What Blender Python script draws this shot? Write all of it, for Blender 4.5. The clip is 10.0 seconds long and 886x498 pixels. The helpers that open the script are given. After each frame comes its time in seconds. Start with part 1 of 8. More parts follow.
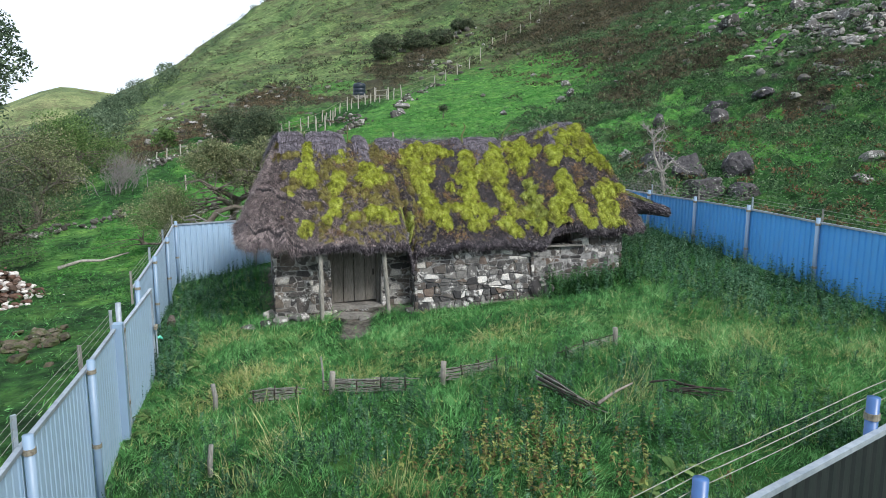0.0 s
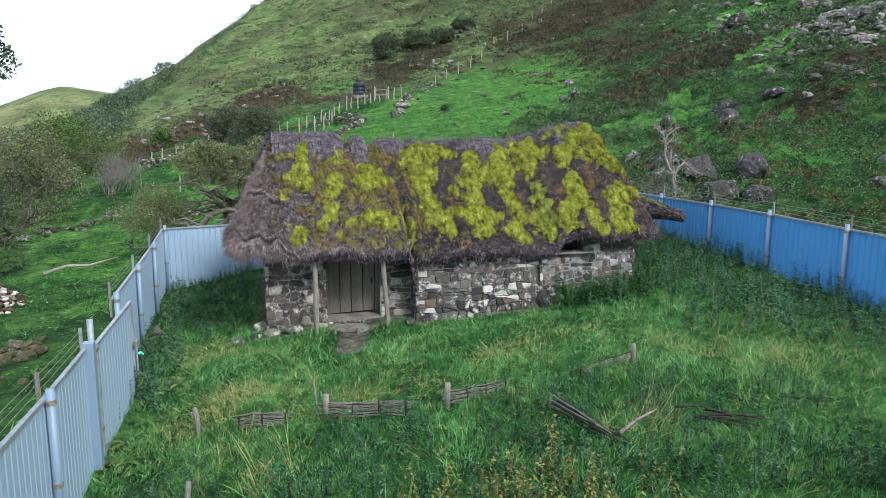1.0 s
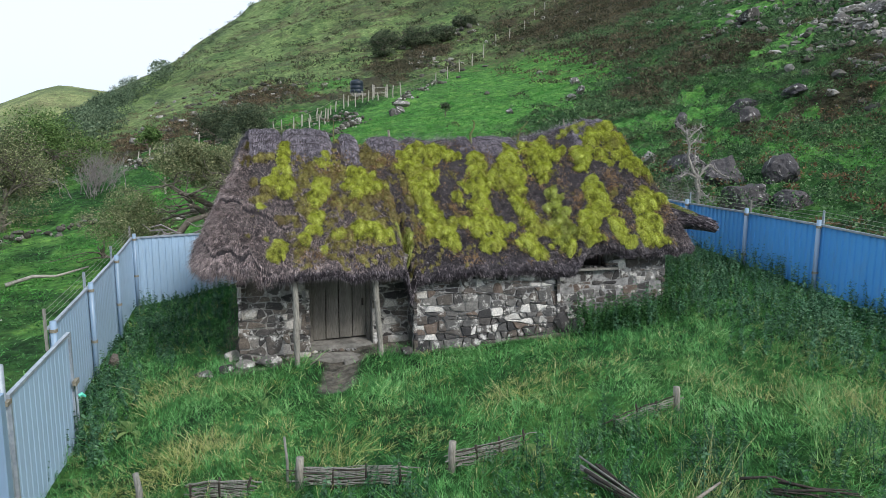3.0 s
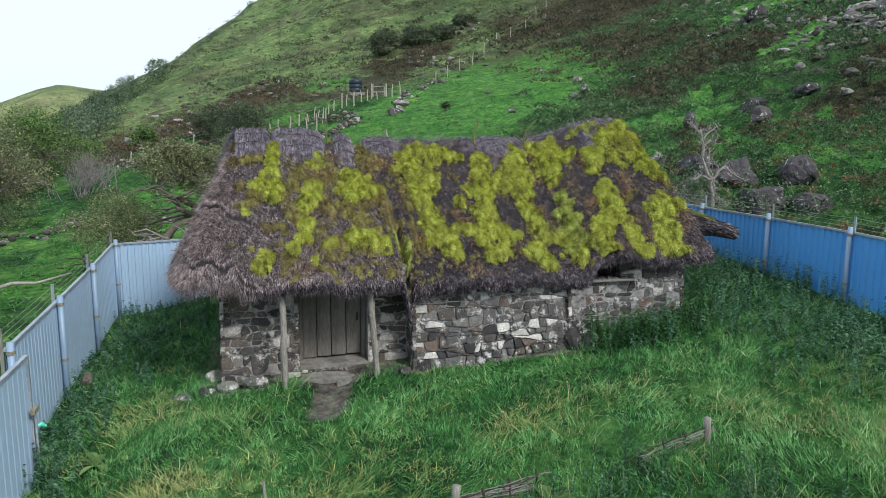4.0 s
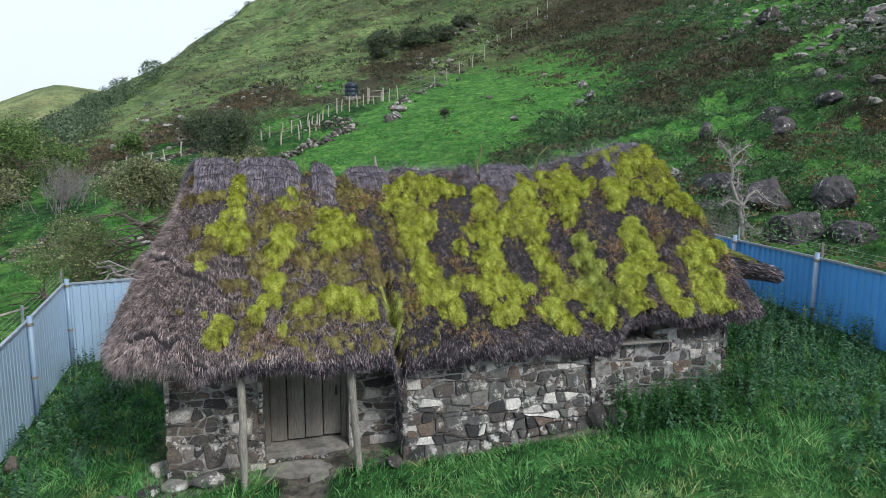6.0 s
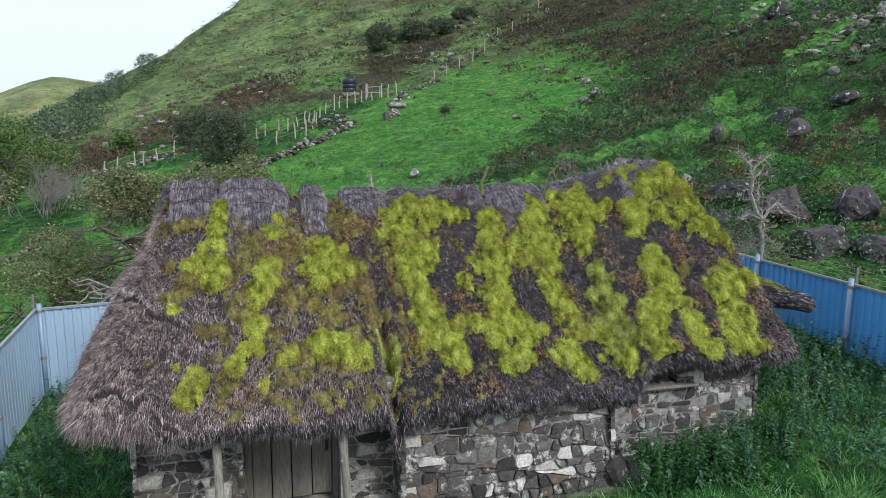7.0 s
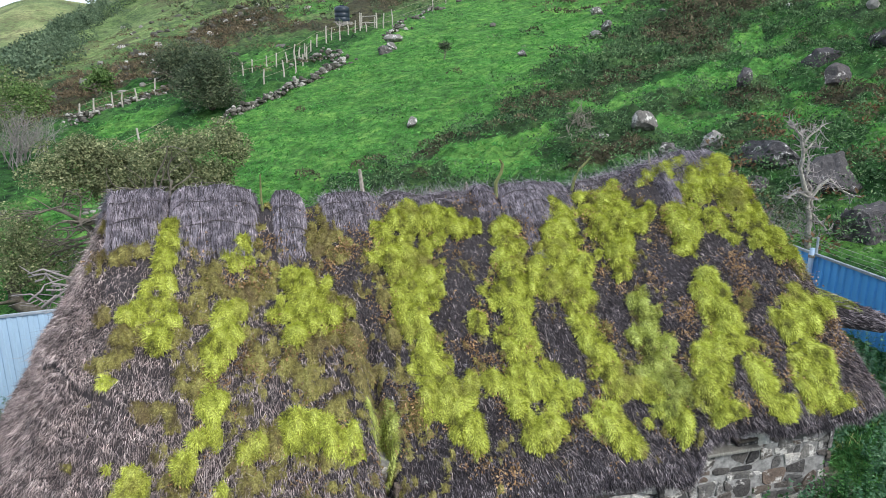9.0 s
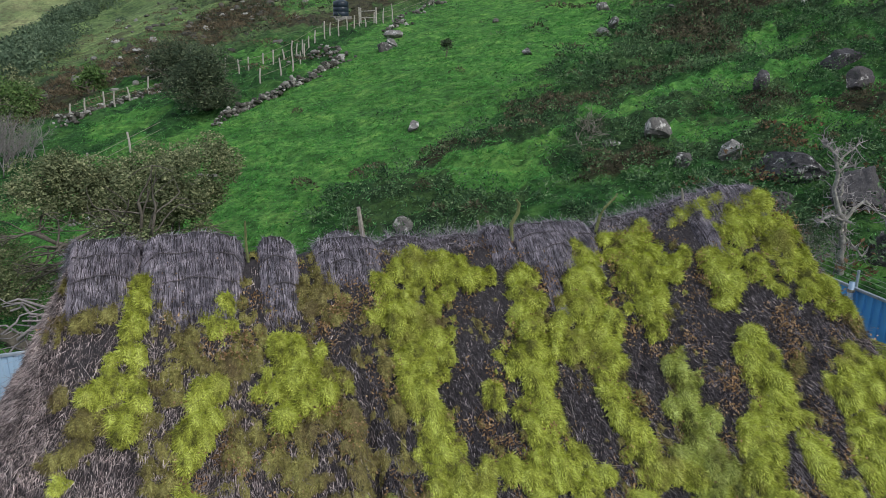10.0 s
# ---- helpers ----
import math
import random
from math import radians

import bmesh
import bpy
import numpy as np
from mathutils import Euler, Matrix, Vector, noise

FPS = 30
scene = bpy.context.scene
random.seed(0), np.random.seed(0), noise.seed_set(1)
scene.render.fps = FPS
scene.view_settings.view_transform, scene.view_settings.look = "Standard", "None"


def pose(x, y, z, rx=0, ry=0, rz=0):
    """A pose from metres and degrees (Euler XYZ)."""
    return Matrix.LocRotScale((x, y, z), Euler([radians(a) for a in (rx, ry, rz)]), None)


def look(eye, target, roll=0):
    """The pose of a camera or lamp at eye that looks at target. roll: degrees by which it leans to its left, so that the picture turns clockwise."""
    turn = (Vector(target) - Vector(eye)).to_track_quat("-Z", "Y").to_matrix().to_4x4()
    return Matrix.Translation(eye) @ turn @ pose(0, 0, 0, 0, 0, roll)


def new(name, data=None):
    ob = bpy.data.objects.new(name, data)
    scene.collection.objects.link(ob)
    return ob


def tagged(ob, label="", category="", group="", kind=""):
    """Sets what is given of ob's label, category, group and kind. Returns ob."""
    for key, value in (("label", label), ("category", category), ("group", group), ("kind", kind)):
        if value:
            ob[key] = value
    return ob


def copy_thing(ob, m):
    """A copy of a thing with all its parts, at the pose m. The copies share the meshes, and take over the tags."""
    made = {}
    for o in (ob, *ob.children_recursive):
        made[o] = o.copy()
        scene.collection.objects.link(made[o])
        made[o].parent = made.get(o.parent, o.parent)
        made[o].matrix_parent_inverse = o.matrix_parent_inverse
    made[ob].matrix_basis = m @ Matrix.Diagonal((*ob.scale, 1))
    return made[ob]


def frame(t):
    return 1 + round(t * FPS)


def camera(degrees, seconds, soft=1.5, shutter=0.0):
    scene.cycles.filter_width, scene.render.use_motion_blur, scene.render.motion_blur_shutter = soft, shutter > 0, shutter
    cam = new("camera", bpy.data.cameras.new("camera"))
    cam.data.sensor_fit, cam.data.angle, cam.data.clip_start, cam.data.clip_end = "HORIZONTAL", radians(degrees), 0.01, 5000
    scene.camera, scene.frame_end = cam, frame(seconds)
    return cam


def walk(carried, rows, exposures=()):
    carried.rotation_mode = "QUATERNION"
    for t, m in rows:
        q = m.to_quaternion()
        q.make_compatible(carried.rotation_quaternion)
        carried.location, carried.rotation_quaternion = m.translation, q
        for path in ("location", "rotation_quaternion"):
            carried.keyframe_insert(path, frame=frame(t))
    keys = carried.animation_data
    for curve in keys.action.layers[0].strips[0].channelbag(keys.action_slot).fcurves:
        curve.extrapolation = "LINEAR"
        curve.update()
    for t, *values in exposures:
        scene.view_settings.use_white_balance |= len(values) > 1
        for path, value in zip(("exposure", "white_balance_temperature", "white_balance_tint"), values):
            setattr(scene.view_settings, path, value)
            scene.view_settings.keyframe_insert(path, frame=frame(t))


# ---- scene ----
cam = camera(64.3, 10.0, soft=0.85)
METRES, EYE, TILT, LEAN, TURN = 13.5, 5.0, 0.0, 0.0, -14.7
ROWS = [
    (0.0, 0.0, 0.0, 0.0, 0.03, -9.28, -0.15),
    (0.5, -0.0026, 0.0431, -0.0004, 0.04, -9.27, -0.19),
    (1.0, -0.0055, 0.0878, -0.0003, 0.05, -9.26, -0.24),
    (1.5, -0.0072, 0.1339, -0.0009, 0.07, -9.26, -0.27),
    (2.0, -0.0076, 0.1796, -0.0018, 0.06, -9.27, -0.31),
    (2.5, -0.0085, 0.2258, -0.0029, 0.05, -9.26, -0.34),
    (4.0, -0.0131, 0.3666, -0.0033, 0.02, -9.27, -0.42),
    (4.5, -0.0131, 0.4147, 0.0007, 0.01, -9.27, -0.43),
    (5.0, -0.0129, 0.4624, 0.0112, -0.0, -9.29, -0.44),
    (6.5, -0.0115, 0.6109, 0.0596, -0.05, -9.31, -0.42),
    (7.0, -0.0147, 0.6618, 0.078, -0.08, -9.97, -0.41),
    (7.5, -0.0195, 0.7123, 0.0963, -0.15, -12.34, -0.35),
    (8.0, -0.0245, 0.7633, 0.115, -0.18, -13.98, -0.32),
    (8.5, -0.0235, 0.8111, 0.1327, -0.2, -15.02, -0.29),
    (9.0, -0.0237, 0.8621, 0.1515, -0.24, -16.05, -0.28),
    (9.5, -0.0282, 0.9155, 0.1691, -0.26, -16.76, -0.25),
    (10.0, -0.0332, 0.9676, 0.1864, -0.26, -16.82, -0.25),
]
walk(cam, [(t, pose(0, 0, EYE, TILT, LEAN, TURN) @ pose(METRES * x, METRES * y, METRES * z, 90 + pitch, roll, yaw)) for t, x, y, z, yaw, pitch, roll in ROWS],
     exposures=[(0.0, 0.32), (2.5, 0.16), (4.5, 0.09), (6.5, 0.06), (7.2, 0.08), (8.0, 0.34), (9.0, 0.45), (9.5, 0.48), (10.0, -0.32)])

# ---- sky and light: a bright, thinly overcast day ----
SUN_EL, SUN_AZ = 42.0, 150.0          # degrees; azimuth clockwise from +y
world = bpy.data.worlds.new("sky")
scene.world = world
world.use_nodes = True
wn = world.node_tree
sky = wn.nodes.new("ShaderNodeTexSky")
sky.sky_type, sky.sun_disc = "NISHITA", False
sky.sun_elevation, sky.sun_rotation = radians(SUN_EL), radians(SUN_AZ)
sky.air_density, sky.dust_density, sky.ozone_density = 1.0, 6.0, 1.0
wn.nodes["Background"].inputs["Strength"].default_value = 0.13
cloud = wn.nodes.new("ShaderNodeMix")          # a high even layer of white cloud over the blue
cloud.data_type = "RGBA"
cloud.inputs[0].default_value = 0.8
cloud.inputs[7].default_value = (7.75, 8.75, 10.2, 1)
wn.links.new(sky.outputs["Color"], cloud.inputs[6])
wn.links.new(cloud.outputs[2], wn.nodes["Background"].inputs["Color"])
sun = new("sun", bpy.data.lights.new("sun", "SUN"))
sun.data.energy, sun.data.angle, sun.data.color = 2.75, radians(14), (1.0, 0.98, 0.95)
sun_way = Vector((math.sin(radians(SUN_AZ)) * math.cos(radians(SUN_EL)), math.cos(radians(SUN_AZ)) * math.cos(radians(SUN_EL)), math.sin(radians(SUN_EL))))
sun.matrix_world = look(sun_way * 60, (0, 0, 0))

# ---- materials ----
def node_mat(name, rough=0.8, metal=0.0, spec=0.3):
    m = bpy.data.materials.new(name)
    m.use_nodes = True
    nt = m.node_tree
    b = nt.nodes["Principled BSDF"]
    b.inputs["Roughness"].default_value, b.inputs["Metallic"].default_value = rough, metal
    b.inputs["Specular IOR Level"].default_value = spec
    return m, nt, b


def coords(nt, scale=(1, 1, 1)):
    tc, mp = nt.nodes.new("ShaderNodeTexCoord"), nt.nodes.new("ShaderNodeMapping")
    mp.inputs["Scale"].default_value = scale
    nt.links.new(tc.outputs["Object"], mp.inputs["Vector"])
    return mp.outputs["Vector"]


def noise_node(nt, vec, scale, detail=4, rough=0.55):
    n = nt.nodes.new("ShaderNodeTexNoise")
    n.inputs["Scale"].default_value, n.inputs["Detail"].default_value, n.inputs["Roughness"].default_value = scale, detail, rough
    if vec is not None:
        nt.links.new(vec, n.inputs["Vector"])
    return n.outputs["Fac"]


def ramp(nt, fac, stops):
    r = nt.nodes.new("ShaderNodeValToRGB")
    while len(r.color_ramp.elements) < len(stops):
        r.color_ramp.elements.new(0.5)
    for e, (p, c) in zip(r.color_ramp.elements, stops):
        e.position, e.color = p, (*c, 1)
    nt.links.new(fac, r.inputs["Fac"])
    return r.outputs["Color"]


def mixc(nt, fac, a, b, kind="MIX"):
    n = nt.nodes.new("ShaderNodeMix")
    n.data_type, n.blend_type = "RGBA", kind
    for v, s in ((fac, n.inputs[0]), (a, n.inputs[6]), (b, n.inputs[7])):
        if isinstance(v, (int, float)):
            s.default_value = v
        elif isinstance(v, tuple):
            s.default_value = (*v, 1)
        else:
            nt.links.new(v, s)
    return n.outputs[2]


def ranged(nt, v, a, b, c=0.0, d=1.0):
    n = nt.nodes.new("ShaderNodeMapRange")
    for i, q in enumerate((a, b, c, d)):
        n.inputs[i + 1].default_value = q
    nt.links.new(v, n.inputs[0])
    return n.outputs[0]


def bump(nt, b, height, strength, dist=0.02):
    n = nt.nodes.new("ShaderNodeBump")
    n.inputs["Strength"].default_value, n.inputs["Distance"].default_value = strength, dist
    nt.links.new(height, n.inputs["Height"])
    nt.links.new(n.outputs["Normal"], b.inputs["Normal"])


def island(nt):
    return nt.nodes.new("ShaderNodeNewGeometry").outputs["Random Per Island"]


def per_object(nt):
    return nt.nodes.new("ShaderNodeObjectInfo").outputs["Random"]


def blade_mat(name, stops, patch=1.0, rough=0.6, spread=0.35, translucent=0.25, patch_scale=0.6, clump=6.0):
    """Blades, straws and leaves: a colour for each island, pushed by patches and by the clumps within them."""
    m, nt, b = node_mat(name, rough, spec=0.08)
    v = coords(nt)
    p = noise_node(nt, v, patch_scale, 3)
    q = noise_node(nt, v, patch_scale * clump, 3, 0.6)
    n = nt.nodes.new("ShaderNodeMath")
    n.operation = "MULTIPLY_ADD"
    nt.links.new(ranged(nt, p, 0.35, 0.65, 0.0, 1.0), n.inputs[0])
    n.inputs[1].default_value = patch * (1 - spread) * 0.55
    nt.links.new(ranged(nt, island(nt), 0, 1, 0, spread), n.inputs[2])
    k = nt.nodes.new("ShaderNodeMath")
    k.operation = "MULTIPLY_ADD"
    nt.links.new(ranged(nt, q, 0.36, 0.64, 0.0, 1.0), k.inputs[0])
    k.inputs[1].default_value = patch * (1 - spread) * 0.45
    nt.links.new(n.outputs[0], k.inputs[2])
    c = ramp(nt, k.outputs[0], stops)
    c = mixc(nt, 1.0, c, ramp(nt, q, [(0.34, (0.55, 0.57, 0.58)), (0.5, (1.0, 1.0, 1.0)), (0.66, (1.35, 1.32, 1.3))]), "MULTIPLY")
    nt.links.new(c, b.inputs["Base Color"])
    if translucent:
        t = nt.nodes.new("ShaderNodeBsdfTranslucent")
        nt.links.new(c, t.inputs["Color"])
        mix = nt.nodes.new("ShaderNodeMixShader")
        mix.inputs[0].default_value = translucent
        out = nt.nodes["Material Output"]
        nt.links.new(b.outputs[0], mix.inputs[1])
        nt.links.new(t.outputs[0], mix.inputs[2])
        nt.links.new(mix.outputs[0], out.inputs["Surface"])
    return m


def stone_mat(name, stops, lichen=0.45, moss=0.0, scale=1.0):
    """Rough stone: a colour for each block, mottling, ragged pale lichen and old limewash."""
    m, nt, b = node_mat(name, 0.9, spec=0.2)
    v = coords(nt)
    base = ramp(nt, per_object(nt), stops)
    grain, coarse = noise_node(nt, v, 34 * scale, 7, 0.75), noise_node(nt, v, 7 * scale, 6, 0.7)
    base = mixc(nt, 0.85, base, ramp(nt, grain, [(0.3, (0.35, 0.35, 0.36)), (0.7, (1.55, 1.5, 1.42))]), "MULTIPLY")
    base = mixc(nt, 0.7, base, ramp(nt, coarse, [(0.32, (0.55, 0.56, 0.58)), (0.68, (1.4, 1.34, 1.25))]), "MULTIPLY")
    blot = noise_node(nt, v, 3.6 * scale, 9, 0.74)
    base = mixc(nt, ranged(nt, blot, 0.995 - lichen, 1.06 - lichen, 0.0, 0.92), base, ramp(nt, noise_node(nt, v, 26 * scale, 5, 0.7), [(0.3, (0.24, 0.235, 0.225)), (0.65, (0.66, 0.65, 0.62))]))
    if moss:
        base = mixc(nt, ranged(nt, noise_node(nt, v, 2.3 * scale, 4), 1 - moss, 1.15 - moss), base, (0.06, 0.075, 0.03))
    nt.links.new(base, b.inputs["Base Color"])
    both = nt.nodes.new("ShaderNodeMath")
    both.operation = "MULTIPLY_ADD"
    both.inputs[1].default_value = 2.0
    nt.links.new(coarse, both.inputs[0])
    nt.links.new(grain, both.inputs[2])
    bump(nt, b, both.outputs[0], 0.8, 0.022)
    return m


def plain_mat(name, dark, light, scale, rough=0.8, metal=0.0, spec=0.3, relief=0.3, stretch=(1, 1, 1), dist=0.01):
    m, nt, b = node_mat(name, rough, metal, spec)
    v = coords(nt, stretch)
    a = noise_node(nt, v, scale, 6, 0.65)
    c = noise_node(nt, v, scale * 0.13, 3)
    col = mixc(nt, ranged(nt, a, 0.3, 0.7), dark, light)
    col = mixc(nt, 0.5, col, ramp(nt, c, [(0.3, (0.6, 0.6, 0.6)), (0.7, (1.25, 1.25, 1.25))]), "MULTIPLY")
    nt.links.new(col, b.inputs["Base Color"])
    if relief:
        bump(nt, b, a, relief, dist)
    return m


def painted_steel(name, col, grime, rough=0.35):
    m, nt, b = node_mat(name, rough, 0.0, 0.5)
    v = coords(nt, (1, 1, 0.25))
    a = noise_node(nt, v, 7, 6, 0.7)
    c = mixc(nt, ranged(nt, a, 0.5, 0.85, 0, 0.55), col, grime)
    c = mixc(nt, ranged(nt, noise_node(nt, coords(nt), 0.9, 3), 0.3, 0.7, 0, 0.25), c, tuple(q * 0.75 for q in col))
    nt.links.new(c, b.inputs["Base Color"])
    nt.links.new(ranged(nt, a, 0.3, 0.7, rough - 0.08, rough + 0.2), b.inputs["Roughness"])
    return m


def ground_mat():
    """Turf, heather slope and trodden earth, mixed by what grows where; some shade and haze is tinted in."""
    m, nt, b = node_mat("turf", 0.95, spec=0.15)
    v = coords(nt)
    at = nt.nodes.new("ShaderNodeAttribute")
    at.attribute_name = "growth"
    sep = nt.nodes.new("ShaderNodeSeparateColor")
    nt.links.new(at.outputs["Color"], sep.inputs[0])
    tuft = noise_node(nt, v, 2.2, 5, 0.65)
    fine, mid, big = noise_node(nt, v, 6, 6, 0.7), noise_node(nt, v, 0.55, 5, 0.6), noise_node(nt, v, 0.06, 4, 0.6)
    cov = nt.nodes.new("ShaderNodeAttribute")
    cov.attribute_name = "cover"
    csep = nt.nodes.new("ShaderNodeSeparateColor")
    nt.links.new(cov.outputs["Color"], csep.inputs[0])
    # rough_grass is darkened to paint the shade between the tufts
    rough_grass = ramp(nt, mid, [(0.3, (0.01, 0.034, 0.011)), (0.5, (0.024, 0.08, 0.02)), (0.7, (0.06, 0.14, 0.034))])
    field = ramp(nt, mid, [(0.25, (0.036, 0.11, 0.028)), (0.5, (0.062, 0.175, 0.038)), (0.75, (0.115, 0.235, 0.057))])
    # heath likewise: shadow gaps between scrub mounds, put into the ground colour
    heath = ramp(nt, mid, [(0.3, (0.014, 0.032, 0.014)), (0.5, (0.028, 0.06, 0.022)), (0.7, (0.05, 0.1, 0.03))])
    brown = ramp(nt, mid, [(0.3, (0.024, 0.027, 0.016)), (0.5, (0.05, 0.046, 0.028)), (0.7, (0.06, 0.075, 0.034))])
    upland = ramp(nt, mid, [(0.3, (0.062, 0.104, 0.041)), (0.5, (0.118, 0.18, 0.066)), (0.7, (0.2, 0.265, 0.106))])
    earth = ramp(nt, fine, [(0.3, (0.075, 0.07, 0.062)), (0.7, (0.17, 0.16, 0.145))])
    def edge(ch, w=0.5):
        add = nt.nodes.new("ShaderNodeMath")
        add.operation = "MULTIPLY_ADD"
        nt.links.new(mid, add.inputs[0])
        add.inputs[1].default_value = w
        nt.links.new(sep.outputs[ch], add.inputs[2])
        return ranged(nt, add.outputs[0], 0.65, 0.85)
    c = mixc(nt, edge(1, 0.9), rough_grass, heath)
    c = mixc(nt, ranged(nt, csep.outputs[1], 0.0, 1.0), c, upland)
    c = mixc(nt, ranged(nt, csep.outputs[0], 0.15, 0.75), c, brown)
    c = mixc(nt, edge(0, 0.5), c, field)
    c = mixc(nt, edge(2, 0.5), c, earth)
    # far hills: a sunlit patch and haze painted as paler grass
    c = mixc(nt, at.outputs["Alpha"], ramp(nt, noise_node(nt, v, 0.02, 6, 0.65), [(0.38, (0.075, 0.11, 0.055)), (0.5, (0.16, 0.2, 0.09)), (0.62, (0.28, 0.3, 0.15))]), c)
    c = mixc(nt, 0.6, c, ramp(nt, fine, [(0.3, (0.5, 0.5, 0.5)), (0.7, (1.4, 1.4, 1.3))]), "MULTIPLY")
    c = mixc(nt, 0.5, c, ramp(nt, big, [(0.35, (0.7, 0.72, 0.7)), (0.65, (1.25, 1.25, 1.2))]), "MULTIPLY")
    c = mixc(nt, 0.85, c, ramp(nt, tuft, [(0.34, (0.4, 0.45, 0.42)), (0.5, (1.0, 1.0, 1.0)), (0.66, (1.55, 1.45, 1.35))]), "MULTIPLY")
    # heather in clumps and drifts over the thin upland grass
    drift, clumps, twig = noise_node(nt, v, 0.035, 5, 0.6), noise_node(nt, v, 0.33, 7, 0.7), noise_node(nt, v, 1.6, 4, 0.7)
    shrub = mixc(nt, ranged(nt, drift, 0.42, 0.58), (0.026, 0.04, 0.02), (0.062, 0.05, 0.032))
    shrub = mixc(nt, ranged(nt, twig, 0.4, 0.7), shrub, (0.1, 0.085, 0.05))
    sum_of = nt.nodes.new("ShaderNodeMath")
    sum_of.operation = "MULTIPLY_ADD"
    sum_of.inputs[1].default_value = 0.7
    nt.links.new(drift, sum_of.inputs[0])
    nt.links.new(clumps, sum_of.inputs[2])
    much = nt.nodes.new("ShaderNodeMath")
    much.operation = "MULTIPLY"
    nt.links.new(ranged(nt, sum_of.outputs[0], 0.84, 0.97, 0.0, 0.7), much.inputs[0])
    nt.links.new(ranged(nt, csep.outputs[1], 0.1, 0.6), much.inputs[1])
    c = mixc(nt, much.outputs[0], c, shrub)
    streak = noise_node(nt, coords(nt, (0.5, 0.5, 3.0)), 1.0, 5, 0.65)
    c = mixc(nt, ranged(nt, sep.outputs[0], 0.2, 1.0, 0.0, 0.8), c, ramp(nt, streak, [(0.36, (0.6, 0.66, 0.62)), (0.5, (1.0, 1.0, 1.0)), (0.64, (1.5, 1.32, 1.3))]), "MULTIPLY")
    nt.links.new(c, b.inputs["Base Color"])
    both = nt.nodes.new("ShaderNodeMath")
    both.operation = "MULTIPLY_ADD"
    both.inputs[1].default_value = 3.0
    nt.links.new(tuft, both.inputs[0])
    nt.links.new(fine, both.inputs[2])
    bump(nt, b, both.outputs[0], 0.9, 0.12)
    return m


TURF = ground_mat()
STONE = stone_mat("rubble_stone", [(0.0, (0.04, 0.041, 0.045)), (0.25, (0.07, 0.07, 0.073)), (0.42, (0.1, 0.09, 0.083)), (0.5, (0.135, 0.108, 0.094)), (0.58, (0.085, 0.088, 0.092)), (0.82, (0.13, 0.132, 0.134)), (0.88, (0.18, 0.182, 0.182)), (0.9, (0.54, 0.545, 0.545))], 0.455)
STONE_DARK = stone_mat("porch_stone", [(0.0, (0.045, 0.045, 0.048)), (0.4, (0.08, 0.078, 0.078)), (0.7, (0.125, 0.11, 0.098)), (0.86, (0.17, 0.165, 0.16)), (0.93, (0.42, 0.415, 0.4))], 0.45)
BOULDER = stone_mat("boulder_stone", [(0.0, (0.045, 0.045, 0.053)), (0.5, (0.062, 0.062, 0.07)), (1.0, (0.09, 0.086, 0.092))], 0.42, 0.36, 0.8)
PALE_ROCK = stone_mat("pale_field_stone", [(0.0, (0.08, 0.08, 0.082)), (0.5, (0.125, 0.125, 0.126)), (1.0, (0.19, 0.19, 0.188))], 0.46, 0.3, 0.9)
MORTAR = plain_mat("lime_mortar", (0.095, 0.096, 0.095), (0.34, 0.34, 0.335), 11, relief=0.8, dist=0.02)
# bed kept near black: the shade between the straws is in its colour
THATCH = plain_mat("shade_dark_thatch_bed", (0.012, 0.01, 0.012), (0.06, 0.053, 0.058), 12, relief=1.0, stretch=(4, 1, 1), dist=0.03)
STRAW = blade_mat("weathered_thatch", [(0.0, (0.01, 0.009, 0.011)), (0.35, (0.031, 0.027, 0.034)), (0.55, (0.092, 0.081, 0.093)), (0.72, (0.22, 0.198, 0.215)), (0.86, (0.43, 0.395, 0.415)), (1.0, (0.7, 0.66, 0.66))], 0.8, 0.7, 0.72, 0.0, 1.3)
STRAW_PALE = blade_mat("bleached_thatch", [(0.0, (0.036, 0.029, 0.031)), (0.3, (0.125, 0.1, 0.101)), (0.5, (0.265, 0.218, 0.216)), (0.75, (0.45, 0.383, 0.376)), (1.0, (0.68, 0.61, 0.58))], 0.85, 0.72, 0.75, 0.0, 0.9, 8.0)
HEATHER_CAP = blade_mat("ridge_heather", [(0.0, (0.06, 0.052, 0.068)), (0.35, (0.18, 0.16, 0.19)), (0.65, (0.29, 0.265, 0.305)), (1.0, (0.45, 0.42, 0.45))], 0.85, 0.75, 0.65, 0.0, 1.2)


